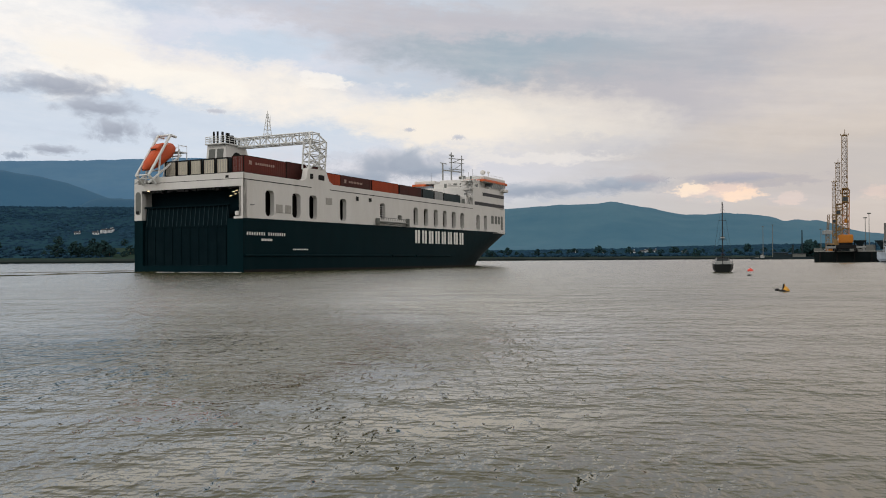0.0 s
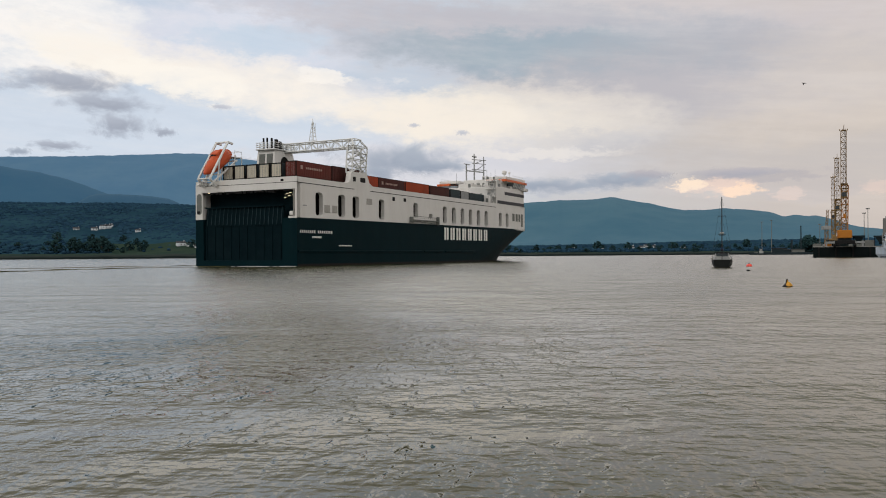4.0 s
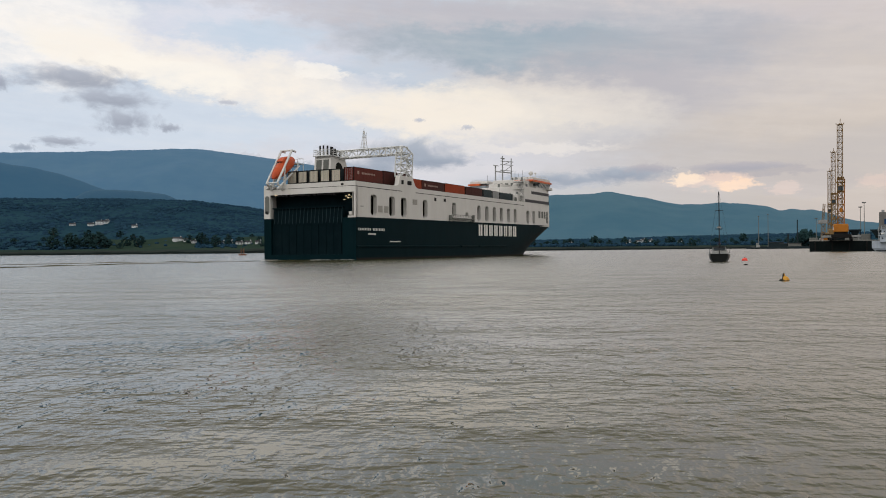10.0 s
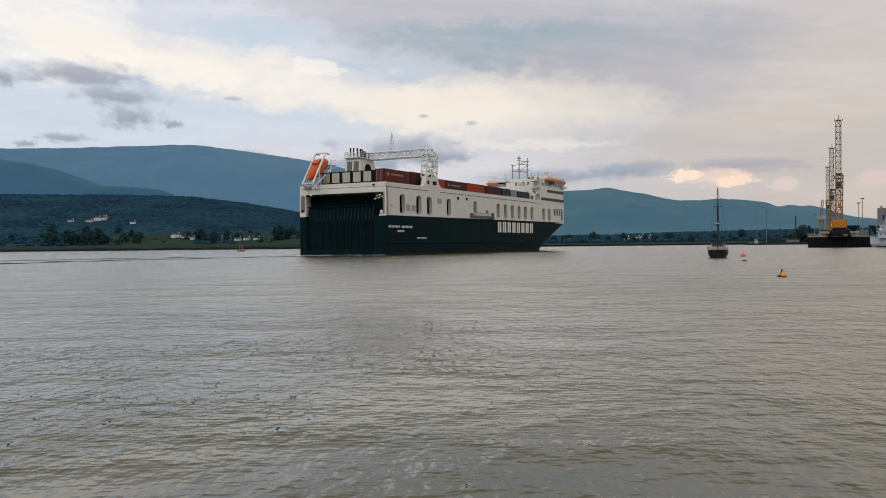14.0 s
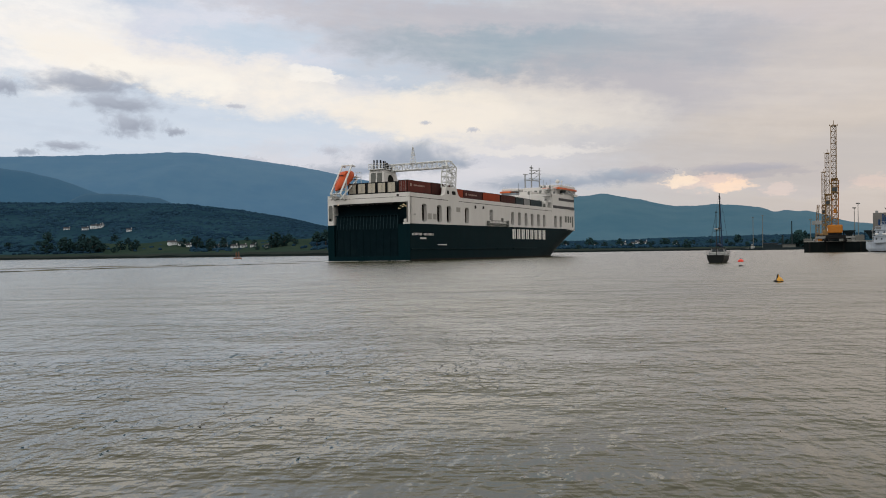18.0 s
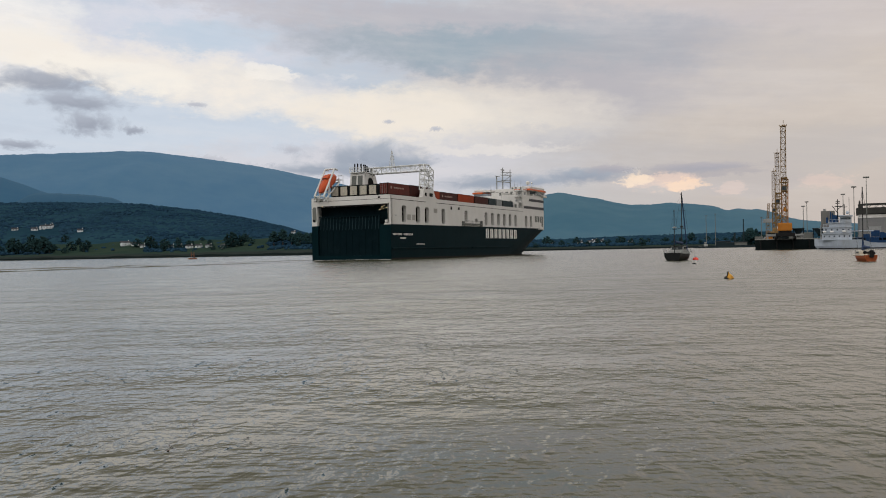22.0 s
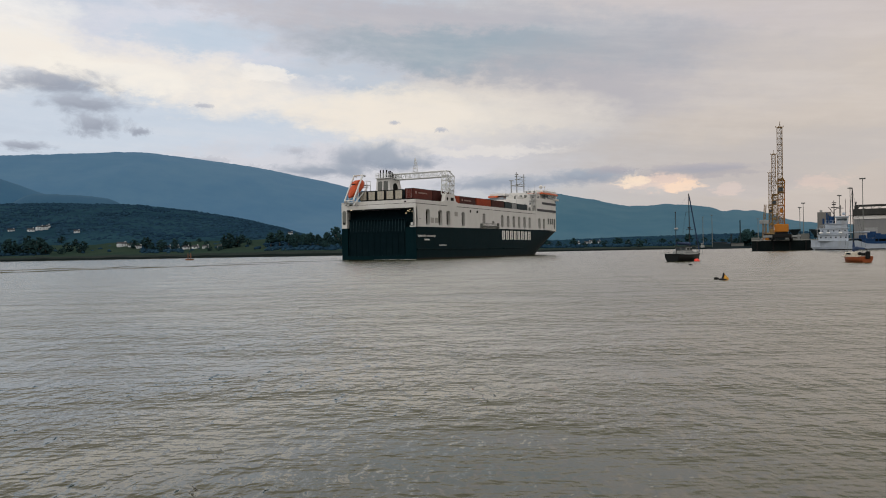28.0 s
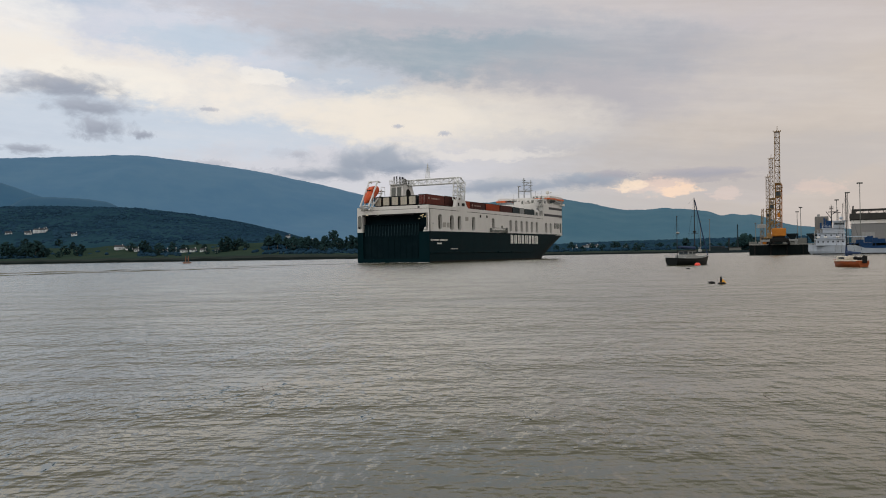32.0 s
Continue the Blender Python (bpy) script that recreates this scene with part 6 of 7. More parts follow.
    for k in range(4):
        sx, sy = (k % 2) * 1.2 - 0.6, (k // 2) * 1.2 - 0.6
        bar(b, (22 + sx, -0.6 + sy, 26.8), (22 + sx * 0.15, -0.6 + sy * 0.15, 31.4), 0.07, 5)
    for i in range(5):
        k = 0.6 - 0.1 * i
        z = 27.2 + i * 0.85
        for p, q in (((-1, -1), (1, -1)), ((1, -1), (1, 1)), ((1, 1), (-1, 1)), ((-1, 1), (-1, -1))):
            bar(b, (22 + p[0] * k, -0.6 + p[1] * k, z), (22 + q[0] * k, -0.6 + q[1] * k, z + 0.3), 0.045, 4)
    bar(b, (22, -0.6, 31.2), (22, -0.6, 32.0), 0.06, 5)
    bar(b, (22.0, -1.3, 28.0), (22.0, -1.3, 31.0), 0.04, 4)
    part("signal_mast", b, M["truss"], F)
    # funnel casing
    b = B()
    v = [b.verts.new(p) for p in ((16.6, 5.4, 16.4), (26.4, 5.4, 16.4), (26.4, 11.2, 16.4), (16.6, 11.2, 16.4), (17.4, 6.2, 25.2), (23.6, 6.2, 25.2), (23.6, 10.8, 25.2), (17.4, 10.8, 25.2))]
    for q in ((0, 1, 5, 4), (1, 2, 6, 5), (2, 3, 7, 6), (3, 0, 4, 7), (4, 5, 6, 7)):
        b.faces.new([v[i] for i in q])
    fun = part("funnel_casing", b, M["white"], F)
    for y0, y1 in ((6.6, 8.2), (8.7, 10.3)):
        b = B()
        box(b, -0.05, 0.06, y0, y1, 0, 3.5, 0.03, Matrix.Translation((16.98, 0, 20.9)) @ Matrix.Rotation(radians(5.2), 4, "Y"))
        for i in range(12):
            box(b, -0.09, -0.04, y0 + 0.1, y1 - 0.1, 0.15 + i * 0.26, 0.27 + i * 0.26, 0, Matrix.Translation((16.98, 0, 20.9)) @ Matrix.Rotation(radians(5.2), 4, "Y"))
        part("louvre", b, M["midgrey"], fun)
    # flat near-black face painted as the arch opening's shade
    b = B()
    rim = [(20.6 + 1.5 * math.cos(radians(a)), 22.4 + 1.5 * math.sin(radians(a))) for a in range(0, 181, 18)] + [(19.1, 20.0), (22.1, 20.0)]
    b.faces.new([b.verts.new((x, 5.66 + (z - 20) * 0.091, z)) for x, z in rim])
    part("casing_arch", b, M["inside"], fun)
    b = B()
    box(b, 16.6, 24.4, 5.8, 10.8, 25.2, 25.45, 0.05)
    part("funnel_platform", b, M["truss"], fun)
    b = B()
    rail = [(16.7, 5.9), (24.3, 5.9), (24.3, 10.7), (16.7, 10.7)]
    for i in range(4):
        (xa, ya), (xb, yb) = rail[i], rail[(i + 1) % 4]
        for z in (25.9, 26.35, 26.8):
            bar(b, (xa, ya, z), (xb, yb, z), 0.06, 4)
        for k in range(5):
            x, y = xa + (xb - xa) * k / 5, ya + (yb - ya) * k / 5
            bar(b, (x, y, 25.4), (x, y, 26.8), 0.06, 4)
    part("platform_rail", b, M["truss"], fun)
    for x, y, r, h in ((18.0, 9.7, 0.2, 28.0), (18.0, 8.7, 0.2, 28.0), (18.3, 7.7, 0.24, 27.9), (19.0, 7.2, 0.26, 27.7), (20.2, 7.0, 0.42, 27.3)):
        b = B()
        bar(b, (x, y, 25.4), (x, y, h), r, 10)
        part("exhaust_pipe", b, M["black"], fun)
    for x, y, r, h in ((21.0, 7.0, 0.3, 26.9), (21.8, 7.6, 0.34, 27.1), (22.6, 7.0, 0.22, 26.8), (18.9, 6.6, 0.16, 27.6)):
        b = B()
        bar(b, (x, y, 25.4), (x, y, h), r, 8)
        part("vent_pipe", b, M["black"], fun)
    # free-fall lifeboat on its ramp
    b = B()
    slope = Matrix.Translation((-1.7, 8.6, 18.2)) @ Matrix.Rotation(radians(-35), 4, "Y")
    rings = []
    for i in range(15):
        u = i / 14
        x = 8.5 * u
        r = 1.55 * (math.sin(math.pi / 2 * min(1, 0.06 + u * 2.0)) ** 0.85 if u < 0.5 else 1.0 - 0.35 * max(0, u - 0.82) / 0.18)
        top = 0.35 * max(0, 1 - abs(u - 0.7) / 0.3)
        rings.append([b.verts.new(slope @ Vector((x, r * math.cos(a), 0.2 + r * math.sin(a) * (0.9 if math.sin(a) < 0 else 0.95 + top)))) for a in (2 * math.pi * k / 16 for k in range(16))])
    for i in range(14):
        for k in range(16):
            b.faces.new((rings[i][k], rings[i][(k + 1) % 16], rings[i + 1][(k + 1) % 16], rings[i + 1][k]))
    b.faces.new(rings[0])
    b.faces.new(rings[-1])
    lb = part("lifeboat", b, M["boat_orange"], F, "orange enclosed free-fall lifeboat", smooth=True)
    b = B()
    box(b, 4.4, 6.4, -0.9, 0.9, 1.3, 2.25, 0.25, slope)
    part("conning_tower", b, M["boat_orange"], lb)
    b = B()
    box(b, 4.34, 4.44, -0.6, 0.6, 1.6, 2.1, 0.03, slope)
    part("window", b, M["glass"], lb)
    b = B()
    for y in (-1.55, 1.55):
        bar(b, slope @ Vector((-1.6, y, -1.6)), slope @ Vector((8.4, y, -1.5)), 0.2, 6)
    for x in (0, 2.8, 5.6, 8.2):
        bar(b, slope @ Vector((x, -1.55, -1.55)), slope @ Vector((x, 1.55, -1.55)), 0.14, 5)
    dv = part("launching_ramp", b, M["truss"], F, "pale lifeboat launching frame")
    for y in (-1.5, 1.5):
        b = B()
        bar(b, (-1.9, 8.6 + y, 17.4), (3.4, 8.6 + y, 25.2), 0.26, 6)
        bar(b, (-1.9, 8.6 + y, 17.4), (-0.26, 8.6 + y, 15.9), 0.26, 6)
        bar(b, (3.4, 8.6 + y, 25.2), (4.8, 8.6 + y, 25.0), 0.26, 6)
        bar(b, (0.2, 8.6 + y, 15.9), (0.9, 8.6 + y, 21.2), 0.17, 6)
        bar(b, (4.5, 8.6 + y, 16.4), (5.6, 8.6 + y, 22.8), 0.17, 6)
        part("davit_arm", b, M["truss"], dv)
    b = B()
    bar(b, (3.4, 6.9, 25.2), (3.4, 10.3, 25.2), 0.2, 6)
    part("davit_crossbar", b, M["truss"], dv)
    b = B()
    bar(b, (-1.9, 6.9, 17.4), (-1.9, 10.3, 17.4), 0.16, 6)
    part("davit_crossbar", b, M["truss"], dv)
    b = B()
    box(b, 5.2, 7.6, 6.9, 10.6, 22.3, 22.45)
    for x, y in ((5.3, 7), (7.5, 7), (7.5, 10.5), (5.3, 10.5)):
        bar(b, (x, y, 22.4), (x, y, 23.7), 0.05, 4)
        bar(b, (x, y, 16.4), (x, y, 22.4), 0.1, 5)
    bar(b, (5.3, 7, 23.6), (7.5, 7, 23.6), 0.05, 4)
    bar(b, (7.5, 7, 23.6), (7.5, 10.5, 23.6), 0.05, 4)
    part("boarding_platform", b, M["truss"], dv)
    # accommodation block and bridge at the bow
    b = B()
    box(b, 98.0, 120.3, -12.5, 12.5, 16.9, 22.2, 0.15)
    blk = part("deckhouse", b, M["white"], F, "white accommodation block with dark window bands")
    for z0, z1, x0 in ((17.15, 18.1, 98.3), (20.0, 20.95, 104.0)):
        b = B()
        box(b, x0, 120.34, -12.56, 12.56, z0, z1, 0.03)
        part("window_band", b, M["band"], blk)
    b = B()
    box(b, 109.0, 119.8, -12.3, 12.3, 22.2, 23.0, 0.1)
    part("bridge_deck", b, M["white"], F)
    b = B()
    box(b, 108.0, 118.5, -5.5, 3.0, 22.2, 25.4, 0.15)
    tw = part("bridge_house", b, M["white"], F)
    for y in (-4.6, -2.6, -0.6, 1.4):
        b = B()
        box(b, 107.9, 108.02, y, y + 1.1, 23.2, 24.3, 0.03)
        part("window", b, M["midgrey"], tw)
    for s in (-1, 1):
        b = B()
        v = []
        for z, o in ((22.6, 0.0), (24.1, 0.55)):
            v += [b.verts.new(p) for p in ((110.6, s * 7.0, z), (110.6, s * (12.5 + o), z), (120.2 + o, s * (12.5 + o), z), (120.2 + o, s * 7.0, z))]
        for q in ((0, 1, 5, 4), (1, 2, 6, 5), (2, 3, 7, 6), (3, 0, 4, 7)):
            f = [v[k] for k in q]
            b.faces.new(f if s > 0 else f[::-1])
        wn = part("wing_window_band", b, M["bridge_glass"], F, "raked bridge wing windows")
        for k in range(8):
            b = B()
            x = 110.7 + k * 1.35
            bar(b, (x, s * 12.52, 22.6), (x + 0.2, s * 13.06, 24.1), 0.15, 4)
            part("window_mullion", b, M["white"], wn)
        b = B()
        y0, y1 = sorted((s * (6.6 if s < 0 else 9.0), s * 13.3))
        box(b, 103.4 if s < 0 else 109.8, 121.2, y0, y1, 24.08, 24.72, 0.06)
        part("wing_fascia", b, M["orange"], F, "orange bridge wing fascia")
        b = B()
        box(b, 104.0 if s < 0 else 110.4, 120.9, y0 + 0.25, y1 - 0.25, 23.98, 24.07)
        part("wing_soffit", b, M["white"], F)
        b = B()
        y0, y1 = sorted((s * 6.0, s * 12.9))
        box(b, 104.2 if s < 0 else 110.6, 120.6, y0, y1, 24.72, 25.7, 0.2)
        rf = part("wing_roof", b, M["white"], F)
        b = B()
        for x in (111, 113.2, 115.5, 117.8, 120):
            bar(b, (x, s * 12.2, 25.7), (x, s * 12.2, 26.4), 0.05, 4)
        bar(b, (111, s * 12.2, 26.4), (120, s * 12.2, 26.4), 0.05, 4)
        part("roof_rail", b, M["truss"], rf)
        b = B()
        y0, y1 = sorted((s * 12.2, s * 13.6))
        box(b, 117.6, 121.2, y0, y1, 22.0, 22.9, 0.1)
        part("wing_console", b, M["white"], F)
    for x, y, h, r in ((112.5, -9, 27.6, 0.8), (115.5, -9.5, 27.8, 0.38)):
        b = B()
        bar(b, (x, y, 25.9), (x, y, h), 0.1, 6)
        ball(b, (x, y, h), r, (1, 1, 0.95), 14)
        part("satellite_dome", b, M["white"], F)
    # aft end of the accommodation: stairs, boxes, hose stations
    rng = random.Random(9)
    for x0, x1, y0, y1, z0, z1 in ((94.5, 98, -11.6, -8.6, 16.4, 19.5), (99.0, 103.5, -11.8, -8.0, 22.2, 24.2), (103.5, 109.6, -11.0, -6.2, 22.2, 24.8), (101, 108, -3, 1.5, 22.2, 23.6), (95, 98, -5, 8, 16.4, 20.4)):
        b = B()
        box(b, x0, x1, y0, y1, z0, z1, 0.12)
        q = part("deckhouse_annex", b, M["white"], F)
        c = B()
        box(c, x0 - 0.05, x0 + 0.05, y0 + 0.4, y0 + 1.2, z0 + 0.2, min(z1, z0 + 2.1), 0.03)
        part("door", c, M["midgrey"], q)
    for k in range(3):
        z = 17.0 + 2.25 * k
        b = B()
        box(b, 96.4 - k * 0.5, 98.6, -12.55, -9.4, z + 1.95, z + 2.15, 0.03)
        part("stair_landing", b, M["white"], F)
        b = B()
        box(b, 97.3, 98.4, -12.45, -11.2 + 0.4 * k, z, z + 1.95, 0.05)
        part("stair_locker", b, M["white"], F)
        b = B()
        for i in range(7):
            box(b, 94.6 + i * 0.26, 94.9 + i * 0.26, -12.4, -11.6, z + i * 0.31, z + i * 0.31 + 0.08)
        bar(b, (94.6, -12.4, z + 0.9), (96.5, -12.4, z + 3.0), 0.06, 4)
        part("stair_flight", b, M["grey"], F)
    b = B()
    for z in (24.2, 24.8, 25.3):
        bar(b, (98.6, -12.0, z), (103.2, -12.0, z), 0.05, 4)
    for i in range(5):
        bar(b, (98.6 + i * 1.1, -12.0, 22.2), (98.6 + i * 1.1, -12.0, 25.3), 0.06, 4)
    part("deck_rail", b, M["truss"], F)
    for i in range(26):
        b = B()
        x, y, z = rng.uniform(94, 103), -12.5 + rng.uniform(0, 3.5), rng.choice((17.05, 19.5, 22.2, 24.2))
        box(b, x, x + rng.uniform(0.3, 1.0), y, y + 0.5, z, z + rng.uniform(0.4, 1.0), 0.04)
        part("deck_fitting", b, M[rng.choice(("grey", "midgrey", "white"))], F)
    # radar mast
    b = B()
    bar(b, (114.5, 2.2, 26), (114.5, 2.2, 34.4), 0.26, 8, 0.18)
    bar(b, (118.5, 0.6, 25.4), (118.5, 0.6, 33.8), 0.24, 8, 0.17)
    for z in (29.4, 31.4, 32.6):
        bar(b, (113.6, 2.6, z), (119.4, 0.2, z), 0.12, 6)
    bar(b, (114.5, 2.2, 28.7), (118.5, 0.6, 31.2), 0.1, 5)
    bar(b, (114.5, 2.2, 31.2), (118.5, 0.6, 32.8), 0.1, 5)
    bar(b, (109.3, 2.6, 24.0), (109.3, 2.6, 30.6), 0.25, 6)
    bar(b, (107.6, 2.6, 30.6), (112.0, 2.6, 30.7), 0.14, 6)
    bar(b, (109.3, 2.6, 28.6), (118.5, 0.6, 28.7), 0.2, 6)
    mast = part("radar_mast", b, M["grey"], F)
    b = B()
    box(b, 113.2, 115.8, 1.9, 2.4, 33.3, 33.7, 0.05)
    part("radar_scanner", b, M["grey"], mast)
    for x, y, h in ((92.4, -2, 26), (101, -8, 27.5), (105, -9, 28), (106.5, -7, 27.2), (60, 6, 22), (88, -8, 21.5)):
        b = B()
        bar(b, (x, y, 16.4), (x, y, h), 0.05, 4)
        part("whip_aerial", b, M["grey"], F)
    # foam at the bow and along the stern
    b = B()
    rng = random.Random(2)
    for i in range(60):
        u = rng.random()
        x, y = 126 + u * 14 - 6, -0.5 - u * 3 - rng.uniform(0, 3.5) * (1 - u * 0.5)
        s = rng.uniform(0.3, 1.1)
        ball(b, (x, y, 0.02), s, (1.4, 0.6, 0.16), 6)
    part("bow_wave", b, M["foam"], F, "white broken water at the bow")
    b = B()
    for i in range(46):
        y = rng.uniform(-12.4, 12.4)
        ball(b, (-rng.uniform(0.1, 0.9), y, 0.01), rng.uniform(0.2, 0.6), (0.8, 1.8, 0.12), 6)
    part("stern_wash", b, M["foam"], F, "thin line of foam under the transom")
    return F


ferry = make_ferry()


# ---- trailers and containers on the weather deck ----
def trailer(length, h, side, door, label, wheels=True, marks=0):
    """A box on its chassis; its tail end at x = 0."""
    t = thing("semi_trailer", label, "trailer", "deck cargo")
    z0 = 1.15 if wheels else 0.35
    b = B()
    box(b, 0, length, -1.27, 1.27, z0, h, 0.05)
    n = int(length / 0.6)
    for i in range(n):
        for s in (-1, 1):
            box(b, 0.3 + i * 0.6, 0.55 + i * 0.6, s * 1.27 - 0.03, s * 1.27 + 0.03, z0 + 0.15, h - 0.15)
    body = part("body", b, side, t)
    for s in (-1, 1):
        b = B()
        box(b, -0.06, 0.0, min(s * 0.03, s * 1.08), max(s * 0.03, s * 1.08), z0 + 0.1, h - 0.2, 0.02)
        d = part("door", b, door, t)
        b = B()
        for y in (0.35, 0.8):
            bar(b, (-0.1, s * y, z0 + 0.1), (-0.1, s * y, h - 0.12), 0.03, 5)
        part("lock_bar", b, M["grey"], d)
    b = B()
    for z in (z0, h):
        box(b, -0.09, 0.1, -1.29, 1.29, z - 0.08, z + 0.06)
    for s in (-1, 1):
        box(b, -0.09, 0.1, s * 1.24 - 0.07, s * 1.24 + 0.07, z0, h)
        bar(b, (0.05, s * 1.24, h + 0.04), (length, s * 1.24, h + 0.04), 0.06, 4)
    part("end_frame", b, M["chassis"], t, "dark steel end frame")
    b = B()
    box(b, 0.1, length - 0.1, -0.9, 0.9, z0 - 0.3, z0, 0.02)
    part("chassis", b, M["chassis"], t)
    if wheels:
        b = B()
        bar(b, (0, -0.18, 0), (0, 0.18, 0), 0.5, 14)
        w = part("wheel", b, M["chassis"], t)
        w.location = (2.0, -1.05, 0.5)
        for i in range(1, 6):
            again(w, (i // 2) * 1.3, 2.1 * (i % 2))
        for s in (-1, 1):
            b = B()
            box(b, length - 3.0, length - 2.7, s * 0.8 - 0.12, s * 0.8 + 0.12, 0, z0, 0.02)
            part("landing_leg", b, M["chassis"], t)
    for i in range(marks):
        b = B()
        if i == 0:
            box(b, 1.4, 2.1, -1.34, -1.28, h - 1.45, h - 0.75)
            part("painted_mark", b, M["faded"], body)
            continue
        for k in range(9):
            box(b, 3.2 + k * 0.62, 3.6 + k * 0.62, -1.34, -1.28, h - 1.35, h - 0.95)
        part("painted_mark", b, M["faded"], body, "faded row of painted bars")
    return t


CARGO = []
DECK = 16.42


def load(t, x, y, z=DECK, turn=0.0):
    CARGO.append((t, pose(x, y, z, 0, 0, turn)))


# slate-dark sides put shade into the gaps between these trailers
white_t = trailer(13.6, 3.85, M["grey_box"], M["cream_box"], "refrigerated semi-trailer with pale double doors, sides darkened for shade")
load(white_t, 3.4, 7.0)
for y in (4.1, 1.0, -2.1, -5.1):
    load(copy_thing(white_t, Matrix()), 3.4, y)
load(trailer(12.1, 4.05, M["red_box"], M["red_box"], "dark red box trailer with a pale mark", marks=2), 3.5, -8.5)
load(trailer(12.2, 4.15, M["brown_box"], M["brown_box"], "plain maroon box trailer on deck"), 15.8, -8.5)
load(trailer(6.1, 3.3, M["orange_box"], M["orange_box"], "orange-red container on a flat trailer", False), 28.3, -8.5)
load(trailer(12.2, 3.3, M["brown_box"], M["brown_box"], "dark maroon container with pale writing", False, 2), 34.5, -8.5)
load(trailer(12.2, 3.35, M["orange_box"], M["orange_box"], "orange container on a flat trailer", False), 47.2, -8.5)
load(trailer(11.3, 3.3, M["brown_box"], M["brown_box"], "maroon container on a flat trailer", False), 60.0, -8.5)
load(trailer(6.0, 3.2, M["grey_box"], M["grey_box"], "slate grey tank container", False), 72.0, -8.5)
load(trailer(5.2, 3.1, M["grey"], M["grey_box"], "pale steel container on deck", False), 78.6, -8.5)
load(trailer(11.0, 3.0, M["grey_box"], M["grey_box"], "dark slate container on deck", False), 84.2, -8.5)


# ---- birds ----
def make_bird(label):
    t = thing("bird", label, "bird")
    b = B()
    ball(b, (0, 0, 0), 0.045, (2.3, 0.8, 0.8), 12)
    ball(b, (0.11, 0, 0.015), 0.028, (1.1, 1, 1), 10)
    part("body", b, M["bird"], t, smooth=True)
    b = B()
    for y in (-0.03, 0.03):
        v = [b.verts.new(p) for p in ((-0.08, 0, 0.0), (-0.09, y * 0.6, 0.0), (-0.21, y * 1.3, 0.0), (-0.14, 0, 0.004))]
        b.faces.new(v if y < 0 else v[::-1])
    part("tail", b, M["bird"], t)
    for s in (-1, 1):
        b = B()
        pts = ((0.055, 0.0, 0), (0.07, 0.09, 0.012), (0.0, 0.2, 0.008), (-0.06, 0.25, 0), (-0.03, 0.16, 0), (-0.02, 0.07, 0), (-0.035, 0.0, 0))
        lo = [b.verts.new((x, y * s, z - 0.004)) for x, y, z in pts]
        hi = [b.verts.new((x, y * s, z + 0.004)) for x, y, z in pts]
        b.faces.new(hi if s > 0 else hi[::-1])
        b.faces.new(lo[::-1] if s > 0 else lo)
        for i in range(len(pts)):
            j = (i + 1) % len(pts)
            b.faces.new((lo[i], lo[j], hi[j], hi[i]))
        w = part("wing", b, M["bird"], t)
        w["side"] = float(s)
    return t


swift, swallow = make_bird("small dark bird flying fast over the water"), make_bird("small dark bird flying low across the lough")
SWIFT_WAY = [(0, -75, 8, 90), (23.0, -60, 9, 50), (24.4, -33.5, 11.2, 28), (24.7, -28.27, 12.05, 27), (24.8, -26.81, 12.39, 27), (24.9, -25.06, 13.01, 27), (25.0, -22.82, 13.8, 27), (25.1, -20.68, 14.51, 27), (25.2, -17.91, 15.25, 27), (25.3, -15.1, 15.52, 27), (25.4, -11.8, 15.65, 27), (25.5, -8.73, 15.95, 27), (25.8, 0.5, 17.6, 28), (26.3, 15, 21, 30), (27.2, 38, 24, 40), (32, 75, 22, 120)]
SWALLOW_WAY = [(0, 60, 12, 90), (3.4, 33, 11, 65), (4.5, 9, 10.2, 60), (5.5, -6.57, 9.23, 58), (5.8, -10.12, 8.98, 58), (6.0, -12.22, 8.65, 58), (6.2, -14.18, 8.35, 58), (6.4, -16.24, 7.89, 58), (6.6, -18.15, 7.65, 59), (7.0, -22.0, 7.2, 62), (7.8, -30, 7, 68), (9.5, -45, 7, 85), (32, -75, 8, 150)]


# ---- movement ----
FERRY_WAY = [
    (0, -55.27, 140.98, 68.28), (2, -52.50, 149.07, 67.98), (4, -49.76, 157.01, 67.63), (6, -47.07, 164.78, 67.24),
    (8, -44.42, 172.38, 66.83), (10, -41.80, 179.78, 66.41), (12, -39.22, 186.99, 66.00), (14, -36.67, 193.99, 65.60),
    (16, -34.15, 200.79, 65.22), (18, -31.68, 207.36, 64.86), (20, -29.25, 213.71, 64.54), (22, -26.87, 219.84, 64.25),
    (24, -24.54, 225.73, 63.98), (26, -22.28, 231.38, 63.74), (28, -20.09, 236.80, 63.53), (30, -17.97, 241.98, 63.33),
    (32, -15.96, 246.91, 63.14),
]


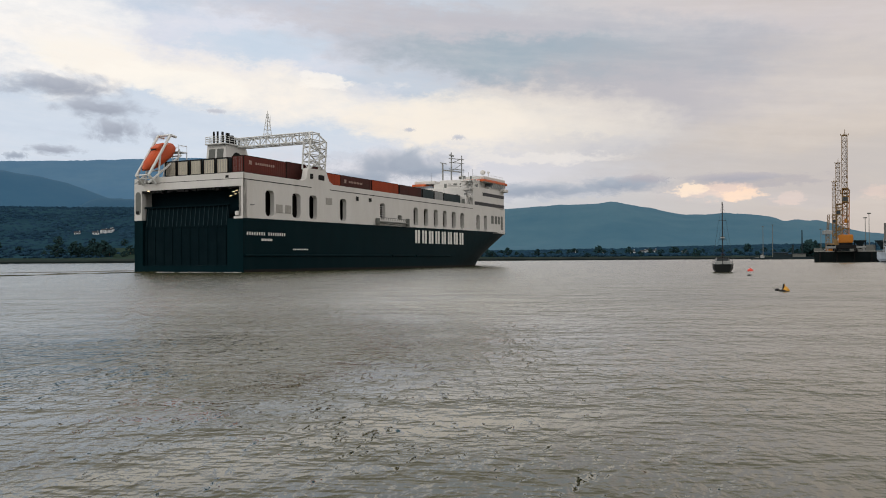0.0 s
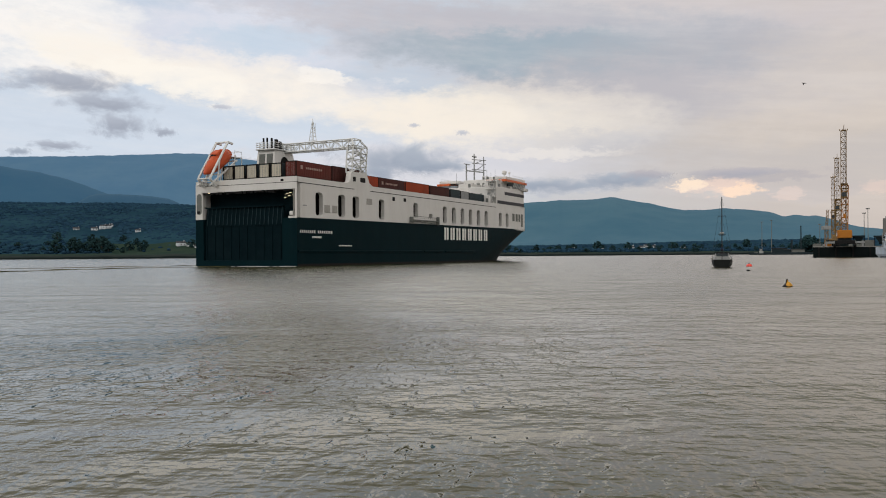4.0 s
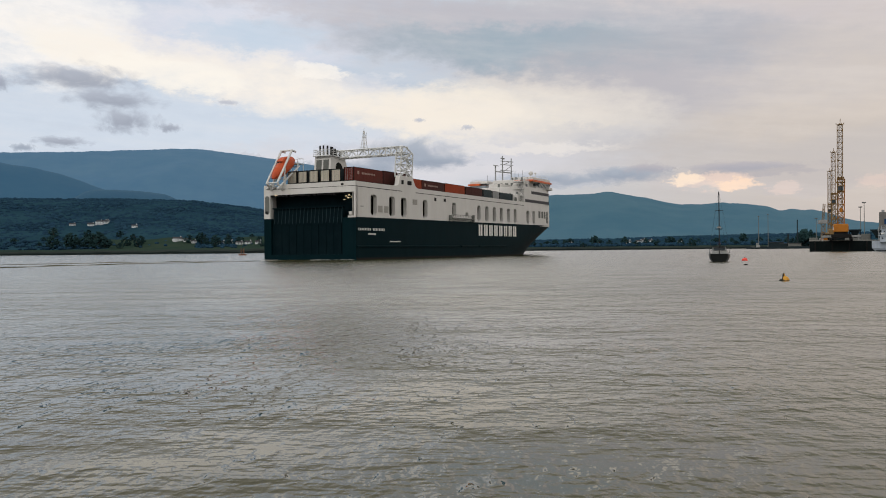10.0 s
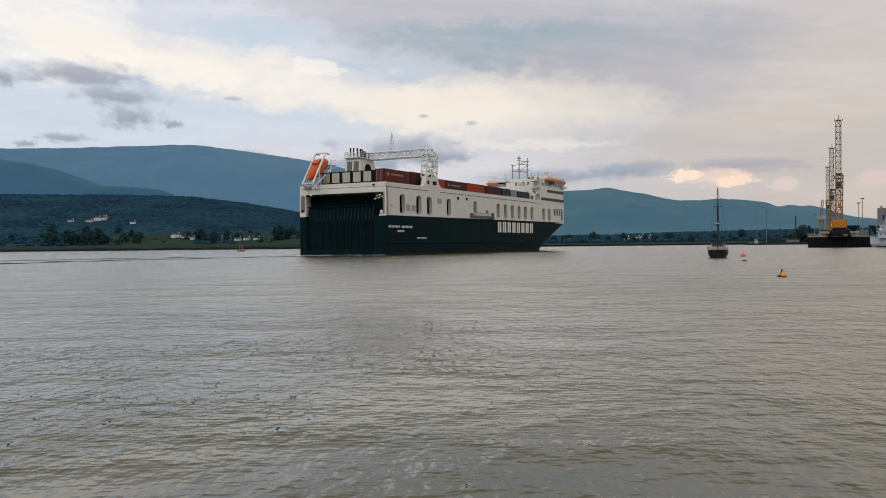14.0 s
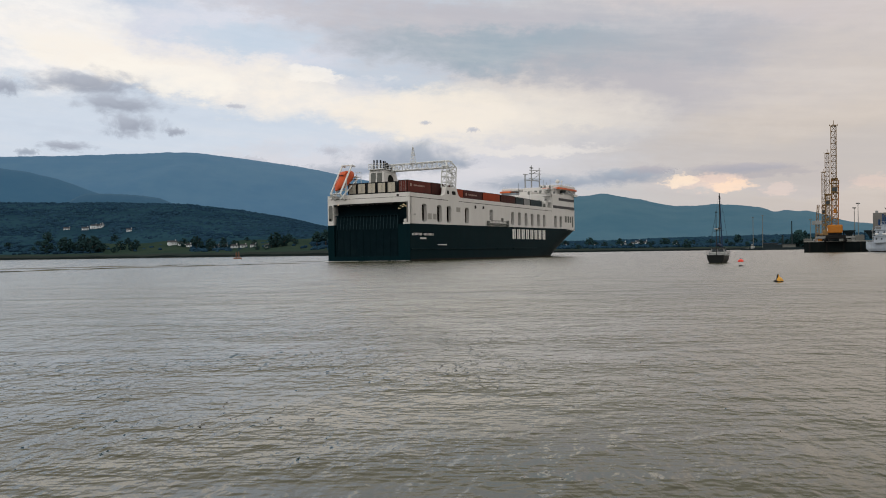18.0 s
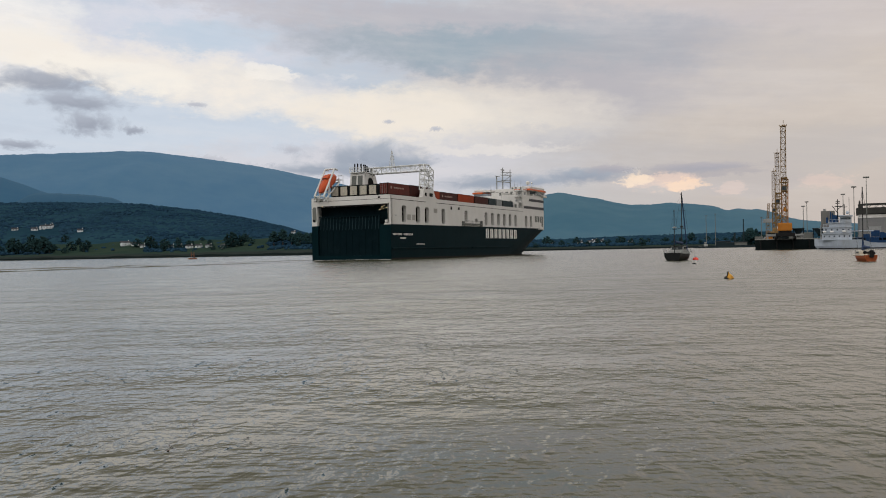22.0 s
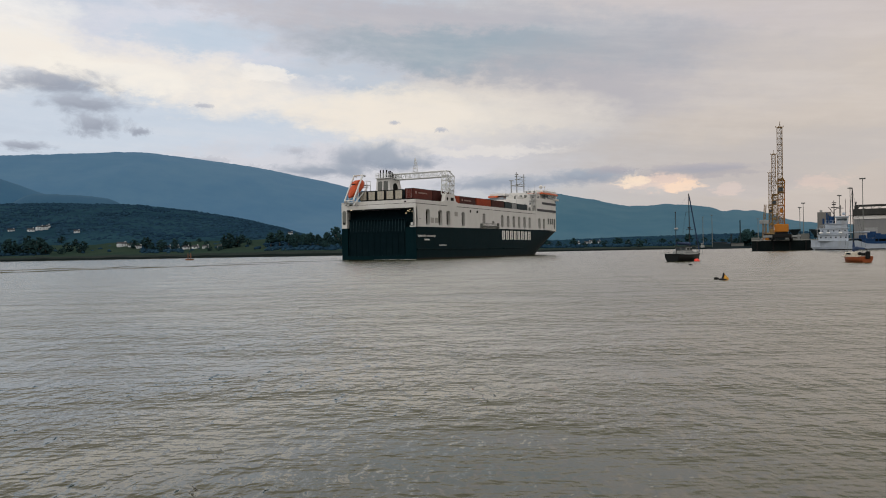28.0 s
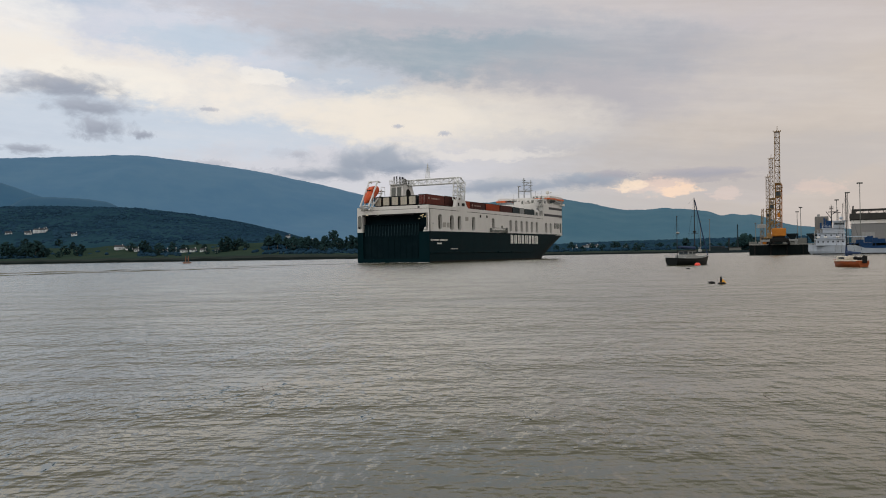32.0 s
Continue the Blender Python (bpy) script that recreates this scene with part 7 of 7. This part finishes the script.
def motions():
    walk(ferry, [(t, pose(x, y, 0, 0, 0, h)) for t, x, y, h in FERRY_WAY])
    for ob, at in CARGO:
        walk(ob, [(t, pose(x, y, 0, 0, 0, h) @ at) for t, x, y, h in FERRY_WAY])
    # the ketch swings round her mooring: seconds, azimuth, distance, heading to the right of the line of sight
    def swing(ob, rows, z=0.0):
        walk(ob, [(t, Matrix.Translation(polar(az, d, z)) @ Matrix.Rotation(radians(90 - az - turn), 4, "Z") @ Matrix.Rotation(radians(lean), 4, "X")) for t, az, d, turn, lean in rows])
    swing(ketch, [(0, 14.76, 121, 0, 0), (6, 14.80, 121, 0, 0.3), (13, 14.83, 122, 1, -0.3), (16.5, 14.97, 122, 4, 0.2), (19, 15.22, 123, 9, 0), (23, 15.63, 124, 17, 0.5), (28, 16.12, 125, 28, 0), (32, 16.52, 126, 38, 0.3)])
    swing(sloop, [(0, 26.75, 103, -6, 0), (13, 26.7, 103, -8, 0.5), (21, 26.65, 103, -13, 0), (23, 26.55, 103, -16, 0.6), (28, 26.35, 102.5, -24, -0.4), (32, 26.12, 102, -32, 0.3)])
    swing(red_buoy, [(0, 16.46, 128, 0, 4), (6, 16.46, 128, 10, -4), (13, 16.37, 129, 0, 3), (19, 16.47, 129, 0, -3), (23, 16.61, 123, 0, 3), (28, 16.82, 122, 0, 0), (32, 17.02, 121, 0, 3)])
    rock = [(0, 18.5, 0, 0), (3, 18.7, 20, 5), (6, 18.8, 35, -6), (10, 18.77, 20, 6), (13, 18.75, 40, -5), (17, 18.74, 30, 4), (19, 18.72, 30, -4), (23, 18.58, 20, 8), (25, 18.54, 0, -8), (28, 18.5, -30, 8), (32, 18.53, -60, -6)]
    swing(yellow_buoy, [(t, az, 52, turn + 90, lean) for t, az, turn, lean in rock], 0.0)
    drift = ((0, 0.42), (3, 0.12), (6, 0.0), (22, 0.0), (24, 0.42), (28, 0.46), (32, 0.62))
    swing(float_b, [(t, az - curve(drift, t), 53.0, turn, lean) for t, az, turn, lean in rock])
    # birds: seconds, azimuth, height in degrees, distance
    for bird, rows in ((swift, SWIFT_WAY), (swallow, SWALLOW_WAY)):
        pts = [(t, polar(az, d, 2.0 + d * math.tan(radians(el)))) for t, az, el, d in rows]
        way = pts[-2][1] - pts[1][1]
        turn = math.degrees(math.atan2(way.y, way.x))
        walk(bird, [(t, pose(p.x, p.y, p.z, 12 * math.sin(t * 2.0), -6, turn)) for t, p in pts])
        t0, t1 = rows[1][0], rows[-2][0]
        for wing in bird.children:
            if wing.name.startswith("wing"):
                side = 1 if wing["side"] > 0 else -1
                beat = [(t0 + 0.1 * k, (35 if k % 2 else -20) * side) for k in range(int((t1 - t0) / 0.1))]
                walk(wing, [(0.0, pose(0, 0, 0.02))] + [(t, pose(0, 0, 0.02, a)) for t, a in beat] + [(32.0, pose(0, 0, 0.02))])
    swing(float_a, [(0, 16.39, 96, 80, 4), (8, 16.42, 96, 90, -4), (16, 16.45, 96, 80, 5), (24, 16.42, 96, 70, -4), (32, 16.40, 96, 80, 3)])
    # the cloud layer runs before the wind, the higher in the sky the faster
    for ob, az, el, far in CLOUDS:
        rows = [(t, az + 0.0110 * el * (t - 31)) for t in (0, 8, 16, 24, 32)]
        walk(ob, [(t, Matrix.Translation(polar(a, far, 2.0 + far * math.tan(radians(el)))) @ Matrix.Rotation(radians(-a), 4, "Z")) for t, a in rows])
    walk(water, [(0, pose(0, 0, 0)), (16, pose(2.0, -4.0, 0)), (32, pose(4.0, -8.0, 0))])


motions()
